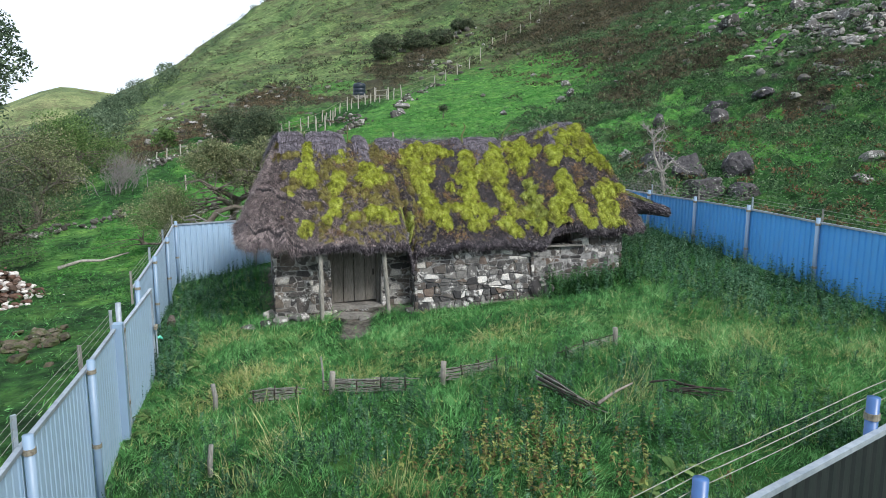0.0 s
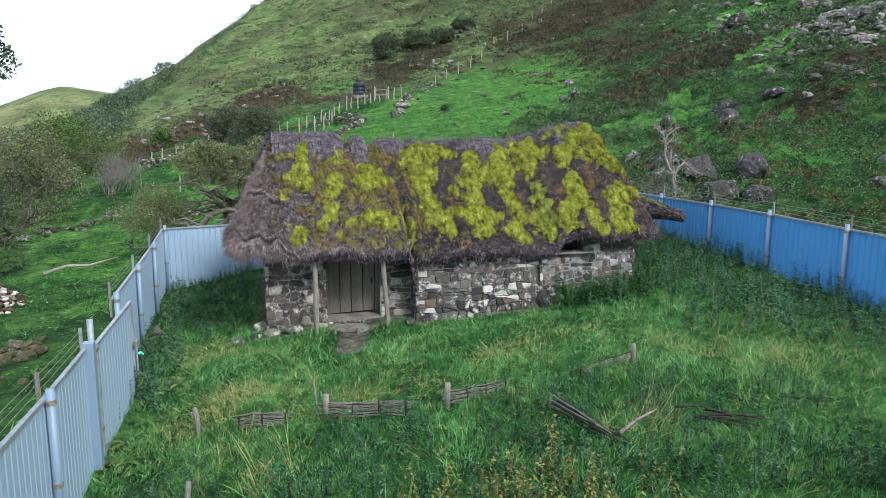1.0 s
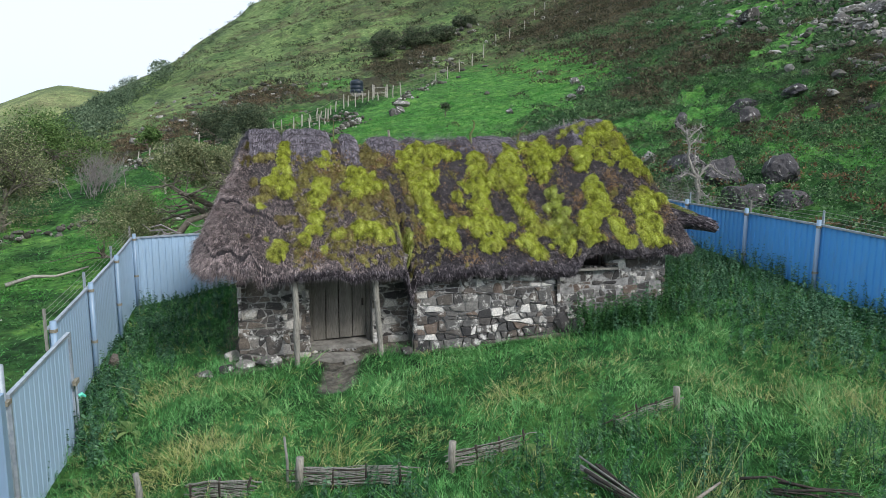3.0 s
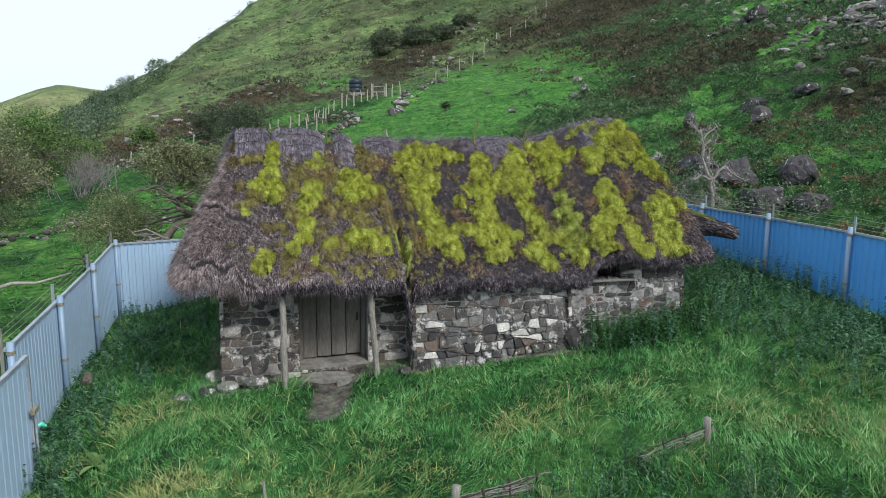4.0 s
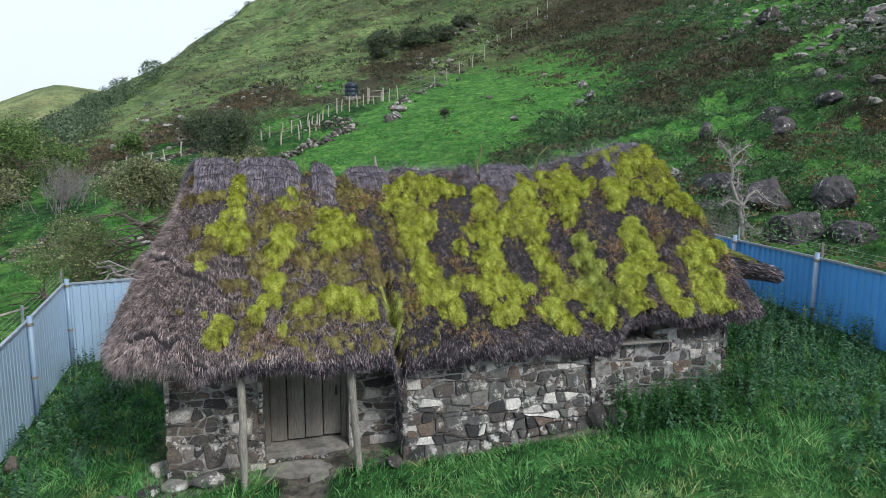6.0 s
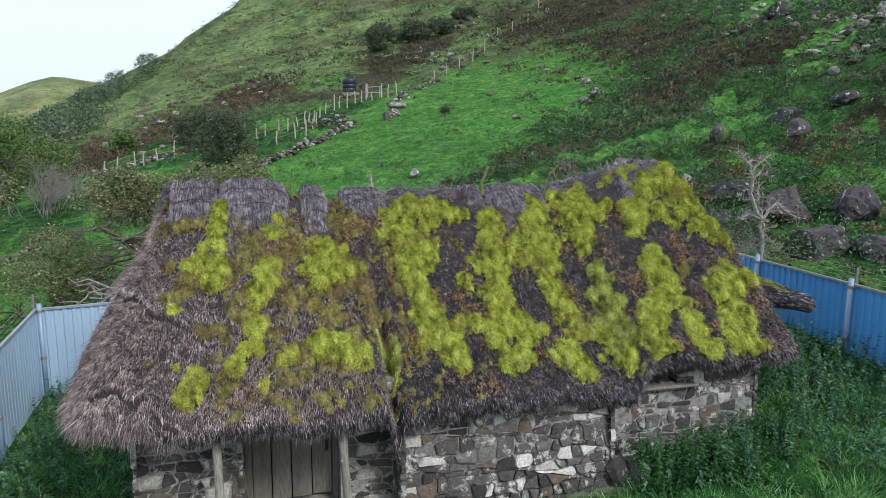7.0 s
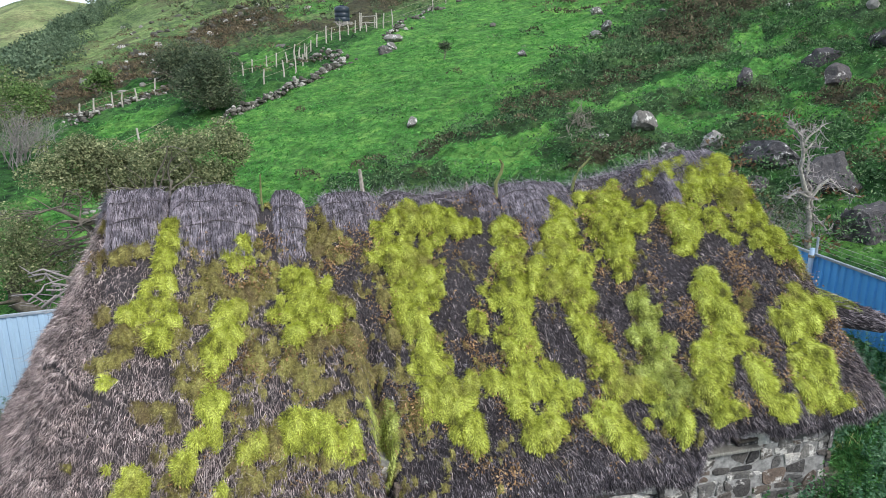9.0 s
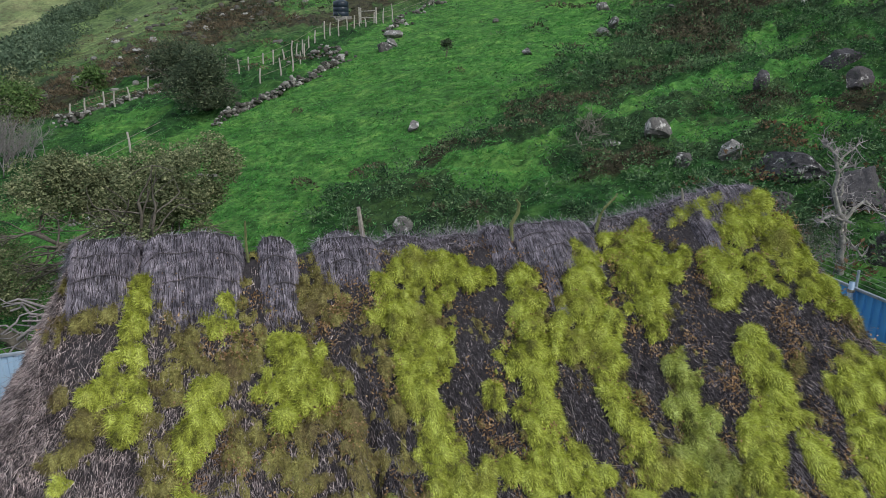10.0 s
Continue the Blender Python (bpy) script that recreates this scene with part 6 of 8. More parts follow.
grass_tufts("hurdle_grass", 90000, 6, 0.32, GRASS, lambda x, y: np.clip(0.55 * by_hurdles(x, y + 0.25), 0, 0.55), 72, "long grass grown up through the hurdles", 0.008, 0.7)
grass_tufts("seed_heads", 60000, 4, 0.55, DRY_GRASS, lambda x, y: np.clip(0.12 * by_hurdles(x, y + 0.25) + 0.09 * np.exp(-((x - 10.3) / 1.6) ** 2 - ((y - 13.2) / 1.2) ** 2) + 0.1 * np.exp(-((x + 0.9) / 0.8) ** 2 - ((y - 11.2) / 1.0) ** 2) + 0.06 * np.exp(-((x - 4.8) / 1.2) ** 2 - ((y - 14.7) / 0.6) ** 2), 0, 1), 73, "thin bleached seed heads standing over the grass", 0.006, 0.5)


def dock_plant(x, y, s, seed):
    r = np.random.default_rng(seed)
    n = 9
    q = r.uniform(0, 2 * np.pi, n)
    rows, V, F = 5, [], []
    for a in q:
        d = np.array([math.cos(a), math.sin(a), 0])
        side = np.array([-d[1], d[0], 0])
        L, W, up = s * r.uniform(0.7, 1.1), s * r.uniform(0.2, 0.3), r.uniform(0.5, 0.9)
        o = len(V)
        for i in range(rows):
            t = i / (rows - 1)
            c = d * L * t + np.array([0, 0, 1]) * L * up * (t - 0.75 * t * t)
            w = W * math.sin(math.pi * (0.08 + 0.87 * t)) * 0.5
            V += [c - side * w + np.array([0, 0, w * 0.35]), c, c + side * w + np.array([0, 0, w * 0.35])]
        for i in range(rows - 1):
            for j in (0, 1):
                a0 = o + i * 3 + j
                F.append((a0, a0 + 1, a0 + 4, a0 + 3))
    ob = tagged(part("dock_plant", mesh_of("dock_plant", V, F, True), GREEN_LEAF), "broad-leaved green dock plant in the grass", "plant", "docks in the yard")
    ob.location = (x, y, ground_at(x, y) + 0.02)


for k, (x, y, s) in enumerate(((-2.15, 13.9, 0.4), (-2.1, 13.2, 0.35), (-1.5, 16.2, 0.4), (0.8, 15.8, 0.28), (4.5, 12.5, 0.42), (4.2, 12.7, 0.3), (-2.0, 14.6, 0.3), (-1.3, 15.6, 0.28), (5.6, 8.3, 0.4), (5.0, 8.0, 0.42))):
    dock_plant(x, y, s, 200 + k)


# ---- low wattle hurdles and loose wood ----
def wattle(ax, ay, bx, by, rods, height, seed, ends, label):
    r = random.Random(seed)
    h = thing("wattle_hurdle", (ax, ay, ground_at(ax, ay)), label, "wattle fence", "hurdles in the yard")
    run = math.hypot(bx - ax, by - ay)
    n = max(3, int(run / 0.38) + 1)
    nx, ny = -(by - ay) / run, (bx - ax) / run
    for k in range(n):
        t = k / (n - 1)
        x, y = ax + (bx - ax) * t, ay + (by - ay) * t
        big = (k == 0 and ends[0]) or (k == n - 1 and ends[1])
        z = ground_at(x, y)
        bm = bmesh.new()
        top = height + (0.14 if big else r.uniform(-0.02, 0.05))
        tube(bm, [(x, y, z - 0.3), (x + r.uniform(-0.02, 0.02), y, z + top * 0.6), (x + r.uniform(-0.03, 0.03), y + r.uniform(-0.02, 0.02), z + top)], 0.055 if big else 0.018, 8)
        part("post" if big else "stake", bm, POST_WOOD if big else DARK_WOOD, h, "stout cut post" if big else "", True, placed=True)
    for k in range(rods):
        bm = bmesh.new()
        z0 = 0.05 + (height - 0.06) * k / max(rods - 1, 1)
        a, b = r.uniform(-0.12, 0.1), r.uniform(0.9, 1.12)
        if k == rods - 1:
            b = 1.2
        pts = []
        for i in range(14):
            t = a + (b - a) * i / 13
            w = 0.013 * math.sin(math.pi * t * (n - 1) + math.pi * k)
            x, y = ax + (bx - ax) * t + nx * w, ay + (by - ay) * t + ny * w
            pts.append((x, y, ground_at(x, y) + z0 + r.uniform(-0.016, 0.016) - 0.05 * t * t))
        tube(bm, pts, [r.uniform(0.006, 0.012)] * 14, 5)
        part("rod", bm, GREY_WOOD if (k * 7) % 5 > 0 else DARK_WOOD, h, placed=True)


wattle(-0.25, 13.15, 0.55, 12.85, 19, 0.3, 1, (False, False), "broken grey wattle hurdle in long grass")
wattle(1.2, 12.9, 2.55, 12.5, 24, 0.33, 2, (True, False), "grey woven wattle hurdle with a cut post")
wattle(3.34, 12.66, 4.5, 12.9, 17, 0.31, 3, (True, False), "sagging wattle hurdle with a cut post")
wattle(7.35, 13.3, 6.1, 13.05, 6, 0.26, 4, (True, False), "pale wattle hurdle sunk in the grass")


def lone_post(x, y, h, rad, seed, label):
    r = random.Random(seed)
    bm = bmesh.new()
    tube(bm, [(0, 0, -0.25), (0.01, 0, h * 0.5), (r.uniform(-0.04, 0.04), r.uniform(-0.04, 0.04), h)], [rad, rad * 0.95, rad * 0.8], 8)
    tagged(part("stump_post", bm, GREY_WOOD, smooth=True), label, "post").location = (x, y, ground_at(x, y))


lone_post(-0.95, 13.45, 0.5, 0.05, 1, "broken grey wooden post in dry grass")
lone_post(-0.9, 10.9, 0.5, 0.045, 2, "rotten grey post among weeds")
lone_post(1.05, 13.0, 0.75, 0.02, 3, "thin dead stalk beside the hurdle")


def stick(name, pts, rad, mat, label, category, group=""):
    bm = bmesh.new()
    o = Vector(pts[0])
    tube(bm, [Vector(p) - o for p in pts], [rad * (1 - 0.6 * k / (len(pts) - 1)) for k in range(len(pts))], 7)
    ob = tagged(part(name, bm, mat, smooth=True), label, category, group)
    ob.location = o
    return ob


g0 = ground_at(5.5, 11.2)
rs = random.Random(8)
for k in range(13):
    o = Vector((5.0 + rs.uniform(-0.12, 0.2), 11.75 + rs.uniform(-0.25, 0.2), g0 + 0.3 - 0.02 * k))
    e = Vector((5.5 + rs.uniform(-0.12, 0.1), 10.45 + rs.uniform(-0.2, 0.2), g0 + 0.12 - 0.006 * k))
    stick("dead_stick", [o, o.lerp(e, 0.5) + Vector([rs.uniform(-0.05, 0.05) for _ in range(3)]), e], rs.uniform(0.014, 0.03), GREY_WOOD if k % 3 == 0 else DARK_WOOD, "dead stick in a fallen grey bundle", "stick", "fallen bundle of sticks")
for k in range(8):
    o = Vector((7.0 + rs.uniform(-0.3, 0.3), 10.7 + rs.uniform(-0.2, 0.2), g0 + rs.uniform(0.15, 0.32)))
    stick("dead_stick", [o, o + Vector((0.35, -0.2, rs.uniform(-0.05, 0.08))), o + Vector((0.8, -0.45 + rs.uniform(-0.2, 0.2), rs.uniform(-0.1, 0.05)))], rs.uniform(0.012, 0.022), DARK_WOOD, "dark dead stick lying among dry stems", "stick", "dark sticks in the weeds")
stick("pale_branch", [(5.45, 10.35, g0 + 0.2), (5.8, 10.5, g0 + 0.3), (6.3, 10.72, g0 + 0.36)], 0.036, BRANCH, "pale barkless branch lying in the grass", "branch")
stick("pale_branch", [(1.7, 17.6, 0.3), (1.95, 17.75, 0.42), (2.15, 17.85, 0.5)], 0.014, BRANCH, "thin pale twig leaning by the doorstep", "branch")
for k in range(7):
    a = rs.uniform(2.6, 3.4)
    stick("dry_twig", [(a, 17.5 + rs.uniform(-0.1, 0.2), 0.2), (a + rs.uniform(-0.15, 0.15), 17.6, 0.36), (a + rs.uniform(-0.35, 0.35), 17.7, rs.uniform(0.4, 0.62))], 0.007, BRANCH, "dry twig by the porch post", "twig", "twigs by the porch")


def boulder(x, y, w, d, h, seed, mat, label, sink=0.25, category="boulder", group="", turn=0.0):
    """A weathered rock: a lumpy, faceted block, sunk a little in the turf."""
    r = random.Random(seed)
    bm = bmesh.new()
    bmesh.ops.create_icosphere(bm, subdivisions=4 if w > 1.3 and y < 32 else (3 if w > 0.5 else 2), radius=1)
    cuts = [(Vector([r.gauss(0, 1) for _ in range(3)]).normalized(), r.uniform(0.45, 0.74)) for _ in range(9)]
    off = Vector([r.uniform(-50, 50) for _ in range(3)])
    for v in bm.verts:
        p = v.co.copy()
        for nrm, dist in cuts:
            e = p.dot(nrm) - dist
            if e > 0:
                p -= nrm * e * 0.97
        p *= 1 + 0.14 * noise.noise(p * 1.7 + off) + 0.1 * noise.noise(p * 4 + off) + 0.07 * noise.noise(p * 9 + off) + 0.04 * noise.noise(p * 21 + off)
        v.co = Vector((p.x * w / 1.6, p.y * d / 1.6, p.z * h / 1.6))
    ob = tagged(part("boulder", bm, mat), label, category, group)
    ob.location = (x, y, ground_at(x, y) + h * (0.5 - sink))
    ob.rotation_euler = (0, 0, turn if turn else r.uniform(0, 6.28))
    return ob


for k, (x, y, w, d, h, m) in enumerate(((-0.35, 17.9, 0.5, 0.25, 0.14, PALE_ROCK), (0.05, 17.95, 0.35, 0.25, 0.15, STONE_DARK), (0.45, 17.95, 0.4, 0.25, 0.22, PALE_ROCK), (0.15, 18.6, 0.28, 0.3, 0.3, STONE_DARK), (0.9, 17.95, 0.5, 0.3, 0.3, PALE_ROCK), (3.75, 17.7, 0.35, 0.25, 0.2, STONE_DARK), (7.42, 17.95, 0.5, 0.36, 0.5, STONE_DARK), (7.75, 17.85, 0.36, 0.3, 0.3, PALE_ROCK))):
    boulder(x, y, w, d, h, 300 + k, m, "loose pale stone lying at the foot of the wall", category="stone", group="loose stones by the porch")
boulder(-2.45, 20.2, 0.35, 0.3, 0.4, 320, STONE_DARK, "dark stone leaning at the foot of the fence", category="stone")

# ---- boulders ----
GREY_BOULDER = "dark grey weathered boulder with lichen on the slope"
for k, (x, y, w, d, h, m) in enumerate(((17.75, 25.5, 1.55, 1.2, 1.35, BOULDER), (18.9, 28.0, 1.65, 1.2, 1.15, BOULDER), (20.4, 26.6, 1.6, 1.2, 1.1, BOULDER), (18.75, 24.2, 1.4, 1.0, 0.75, BOULDER), (18.9, 31.0, 2.1, 1.3, 1.15, BOULDER),
                                        (17.3, 29.3, 0.8, 0.7, 0.5, BOULDER), (27.6, 38.6, 1.6, 1.3, 1.2, BOULDER), (25.6, 35.6, 0.9, 0.8, 1.1, BOULDER), (23.4, 38.4, 0.8, 0.6, 0.9, BOULDER), (30.5, 38.2, 1.6, 1.2, 0.8, BOULDER),
                                        (5.3, 33.6, 1.2, 0.9, 0.6, BOULDER), (24.8, 24.2, 1.1, 0.9, 0.7, PALE_ROCK), (23.0, 22.6, 0.8, 0.7, 0.6, PALE_ROCK))):
    boulder(x, y, w, d, h, 400 + k, m, GREY_BOULDER, 0.32, "boulder", "boulders above the fence", 0.3 + 0.4 * k)
for k, (x, y, w, d, h) in enumerate(((17.1, 35.6, 0.9, 0.7, 1.0), (9.9, 44.2, 0.7, 0.5, 0.5), (18.9, 53.4, 0.8, 0.5, 0.5), (27.8, 61.3, 1.1, 0.8, 0.7), (24.2, 54.2, 1.2, 0.6, 0.6), (25.0, 54.5, 0.7, 0.6, 0.7), (7.2, 33.8, 0.6, 0.5, 0.5),
                                     (15.6, 36.6, 0.9, 0.5, 0.35), (18.4, 33.0, 0.9, 0.7, 0.9), (16.7, 33.4, 0.7, 0.6, 0.6), (12.2, 63.6, 1.3, 0.9, 0.6), (12.9, 64.6, 0.9, 0.7, 0.6), (13.8, 67.5, 1.4, 0.9, 0.8), (41.7, 57.5, 2.4, 1.6, 1.5), (47.5, 55.7, 1.5, 1.2, 1.4), (34.0, 52.0, 0.8, 0.7, 0.6))):
    boulder(x, y, w, d, h, 430 + k, PALE_ROCK, "pale lichened stone lying on the grassy hillside", 0.2, "boulder", "stones on the hillside")
rk = random.Random(5)
BLOCKS = [boulder(44, 46, w, d, h, 460 + k, PALE_ROCK, "grey blocky rock in the scree on the hillside", 0.25, "rock", "scree blocks on the hillside") for k, (w, d, h) in enumerate(((1.6, 1.2, 1.1), (1.1, 0.9, 0.8), (2.2, 1.3, 1.0), (0.8, 0.7, 0.6)))]
for k in range(74):
    if k < 34:
        x, y = rk.gauss(43, 3.0), rk.gauss(44.5, 3.2)
    elif k < 46:
        x, y = rk.gauss(34.4, 1.4), rk.gauss(36.4, 1.2)
    else:
        x, y = rk.uniform(28, 60), rk.uniform(30, 75)
    s = rk.uniform(0.3, 0.9) * (1 if k < 34 else 0.55)
    src = BLOCKS[k % 4]
    copy_thing(src, Matrix.Translation((x, y, ground_at(x, y) + 0.1 * s)) @ Matrix.Rotation(rk.uniform(0, 6.28), 4, "Z") @ Matrix.Rotation(rk.uniform(-0.3, 0.3), 4, "X") @ Matrix.Scale(s, 4))


def stone_heap(name, spots, size, mat, label, category, seed, kind=""):
    """Many loose stones in one mesh: spots n x 3."""
    r = np.random.default_rng(seed)
    g = (1 + 5 ** 0.5) / 2
    ico = unit(np.array([(-1, g, 0), (1, g, 0), (-1, -g, 0), (1, -g, 0), (0, -1, g), (0, 1, g), (0, -1, -g), (0, 1, -g), (g, 0, -1), (g, 0, 1), (-g, 0, -1), (-g, 0, 1)], float))
    tri = np.array([(0, 11, 5), (0, 5, 1), (0, 1, 7), (0, 7, 10), (0, 10, 11), (1, 5, 9), (5, 11, 4), (11, 10, 2), (10, 7, 6), (7, 1, 8), (3, 9, 4), (3, 4, 2), (3, 2, 6), (3, 6, 8), (3, 8, 9), (4, 9, 5), (2, 4, 11), (6, 2, 10), (8, 6, 7), (9, 8, 1)])
    n = len(spots)
    s = r.uniform(size[0], size[1], (n, 1, 1)) * r.uniform(0.55, 1.2, (n, 1, 3)) * np.array([1, 1, 0.75])
    V = ico[None] * s * r.uniform(0.75, 1.2, (n, 12, 1))
    q = r.uniform(0, 6.28, n)
    c, sn = np.cos(q)[:, None], np.sin(q)[:, None]
    V = np.stack([V[..., 0] * c - V[..., 1] * sn, V[..., 0] * sn + V[..., 1] * c, V[..., 2]], -1) + spots[:, None]
    F = (tri[None] + np.arange(n)[:, None, None] * 12).reshape(-1, 3)
    return tagged(part(name, mesh_of(name, V.reshape(-1, 3), F), mat), label, category, kind=kind)


def island_stone(name, stops):
    m, nt, b = node_mat(name, 0.9, spec=0.2)
    v = coords(nt)
    c = ramp(nt, island(nt), stops)
    c = mixc(nt, 0.6, c, ramp(nt, noise_node(nt, v, 9, 6, 0.7), [(0.3, (0.35, 0.35, 0.35)), (0.7, (1.4, 1.4, 1.35))]), "MULTIPLY")
    nt.links.new(c, b.inputs["Base Color"])
    return m


WALL_STONE = island_stone("field_wall_stone", [(0.0, (0.05, 0.05, 0.042)), (0.5, (0.11, 0.105, 0.095)), (0.8, (0.2, 0.195, 0.18)), (1.0, (0.42, 0.41, 0.39))])
RED_STONE = island_stone("russet_rubble", [(0.0, (0.06, 0.045, 0.035)), (0.4, (0.14, 0.08, 0.06)), (0.55, (0.2, 0.15, 0.13)), (0.7, (0.5, 0.47, 0.45)), (1.0, (0.62, 0.6, 0.58))])

MOSSY_BLOCK = stone_mat("mossy_rubble_stone", [(0.0, (0.05, 0.045, 0.036)), (0.5, (0.095, 0.082, 0.062)), (1.0, (0.16, 0.14, 0.11))], 0.42, 0.57, 1.6)


def drystone(line, per_m, width, high, seed, label):
    r = np.random.default_rng(seed)
    out = []
    for (ax, ay), (bx, by) in zip(line, line[1:]):
        n = int(math.hypot(bx - ax, by - ay) * per_m)
        t = r.uniform(0, 1, n)
        up = r.uniform(0, 1, n) ** 1.3
        x = ax + (bx - ax) * t + r.normal(0, width, n) * (1.1 - up)
        y = ay + (by - ay) * t + r.normal(0, width, n) * (1.1 - up)
        gap = 0.35 + 0.65 * smooth_step(-0.5, 0.3, wave_noise(x, y, 0.15, seed))
        out.append(np.stack([x, y, ground(x, y) + up * high * gap], -1))
    stone_heap("drystone_wall", np.concatenate(out), (0.09, 0.24), WALL_STONE, label, "stone wall", seed)


drystone([(0.9, 52.6), (2.4, 54.8), (4.0, 56.3), (5.3, 57.8), (7.2, 59.7), (8.6, 61.8)], 24, 0.22, 0.5, 1, "tumbled drystone wall along the edge of the field")
drystone([(8.6, 61.8), (9.3, 64.2), (8.2, 65.6), (6.0, 64.6)], 16, 0.45, 0.55, 2, "low tumbled drystone wall beside the posts")
drystone([(13.6, 69.6), (14.6, 71.6), (16.3, 75.7), (20.7, 80.8)], 8, 0.6, 0.5, 15, "tumbled stones of a wall above the field")
drystone([(-8.2, 58.6), (-7.3, 59.8), (-6.4, 63.0), (-4.4, 65.0), (-2.3, 66.0), (-0.4, 66.8)], 22, 0.35, 0.7, 3, "grey drystone wall below the bracken")
drystone([(-16, 39.0), (-12.8, 39.8), (-10.2, 42.2), (-7.5, 42.8)], 8, 0.35, 0.4, 4, "grassed-over ruined stone bank")
drystone([(-5.0, 40.5), (-2.0, 41.5), (1.0, 44)], 5, 0.4, 0.3, 14, "scattered remains of a stone bank")

rr = np.random.default_rng(31)
sp = np.stack([rr.normal(-8.6, 0.55, 420), rr.normal(26.4, 0.5, 420), np.zeros(420)], -1)
sp[:, 2] = ground(sp[:, 0], sp[:, 1]) + rr.uniform(0, 1.25, 420) * np.exp(-((sp[:, 0] + 8.6) / 0.8) ** 2 - ((sp[:, 1] - 26.4) / 0.75) ** 2)
stone_heap("rubble_heap", sp, (0.07, 0.17), RED_STONE, "heap of russet and white rubble in the grass", "rubble", 5, "stuff")
rm = random.Random(61)
for k in range(46):
    w = rm.uniform(0.15, 0.48)
    boulder(rm.gauss(-6.0, 0.45), rm.gauss(20.0, 0.65), w, w * rm.uniform(0.6, 1.0), w * rm.uniform(0.4, 0.7), 620 + k, MOSSY_BLOCK, "mossy brown rubble stone outside the hoarding", 0.25, "stone", "mossy rubble in the grass")
# pale scree below the bracken and on the upper slopes
for k, (cx, cy, sx, sy, n, s) in enumerate(((-5.5, 78, 3.0, 6.0, 60, 0.5), (2.2, 98, 3.6, 4.5, 80, 0.5), (24.5, 104, 1.5, 7.0, 60, 0.6), (33, 121, 1.4, 5.0, 40, 0.7), (-8, 95, 5.0, 12.0, 50, 0.5), (38, 100, 10, 14, 50, 0.5), (43, 44.5, 3.2, 3.4, 360, 0.45), (46, 54, 5, 4, 120, 0.4), (58, 60, 9, 8, 480, 0.55), (36, 37, 3, 3, 60, 0.45))):
    x, y = rr.normal(cx, sx, n), rr.normal(cy, sy, n)
    stone_heap("scree", np.stack([x, y, ground(x, y) + 0.05], -1), (0.25 * s, 1.1 * s), WALL_STONE, "pale scree stones scattered over the slope", "scree", 40 + k, "stuff")


# ---- posts, tank ----
def field_post(x, y, h, seed, group, label="weathered pale wooden fence post on the hill"):
    r = random.Random(seed)
    bm = bmesh.new()
    tube(bm, [(0, 0, -0.3), (r.uniform(-0.03, 0.03), r.uniform(-0.03, 0.03), h * 0.5), (r.uniform(-0.08, 0.08), r.uniform(-0.05, 0.05), h)], [0.06, 0.055, 0.05], 6)
    tagged(part("fence_post", bm, HILL_POST), label, "fence post", group).location = (x, y, ground_at(x, y))


HILL_POST = plain_mat("bleached_post", (0.24, 0.22, 0.19), (0.5, 0.47, 0.42), 8, 0.85, relief=0.3)


def post_line(line, gap, h, seed, group):
    r = random.Random(seed)
    k = 0
    for (ax, ay), (bx, by) in zip(line, line[1:]):
        n = max(1, round(math.hypot(bx - ax, by - ay) / gap))
        for i in range(n):
            t = i / n
            field_post(ax + (bx - ax) * t + r.uniform(-0.15, 0.15), ay + (by - ay) * t + r.uniform(-0.2, 0.2), h * r.uniform(0.85, 1.15), seed * 100 + k, group)
            k += 1
    for lift in (0.45, 0.85):
        bm = bmesh.new()
        tube(bm, [(x, y, ground_at(x, y) + h * lift) for x, y in line], 0.012, 4)
        tagged(part("fence_wire", bm, RUSTY), "thin slack wire strung along the hill fence", "wire", group)


post_line([(0.6, 64.2), (3.8, 65.6), (6.0, 67.0), (8.0, 70.5), (10.2, 72.3), (12.7, 74.8), (15.2, 75.4)], 0.95, 1.1, 1, "posts of the field fence")
post_line([(3.4, 58.6), (5.0, 60.0), (6.3, 63.0), (7.2, 66.5)], 2.0, 1.15, 2, "posts beside the field wall")
post_line([(15.2, 75.4), (19.9, 79.9), (27.3, 91.0), (33.2, 98.9), (39.1, 103.5), (47.7, 113.2), (58.6, 121.2), (70, 131)], 4.6, 1.5, 3, "posts of the hill fence")
post_line([(-7.6, 60.2), (-5.5, 62.6), (-3.0, 65.6)], 1.2, 1.1, 4, "posts by the lower wall")
post_line([(-4.5, 47.5), (-3.0, 49.0), (-1.6, 51.0)], 1.7, 0.9, 5, "posts in the lower field")


def field_gate():
    g = thing("field_gate", (12.4, 75.5, ground_at(12.4, 75.5)), "small weathered wooden field gate by the posts", "gate")
    for name, p, q in (("post", (0, 0, -0.2), (0, 0, 1.5)), ("post", (1.1, -1.3, -0.2), (1.1, -1.3, 1.5)), ("rail", (0, 0, 1.2), (1.1, -1.3, 1.25)), ("rail", (0, 0, 0.7), (1.1, -1.3, 0.7))):
        bm = bmesh.new()
        tube(bm, [p, q], 0.07 if name == "post" else 0.045, 6)
        part(name, bm, HILL_POST, g)


field_gate()


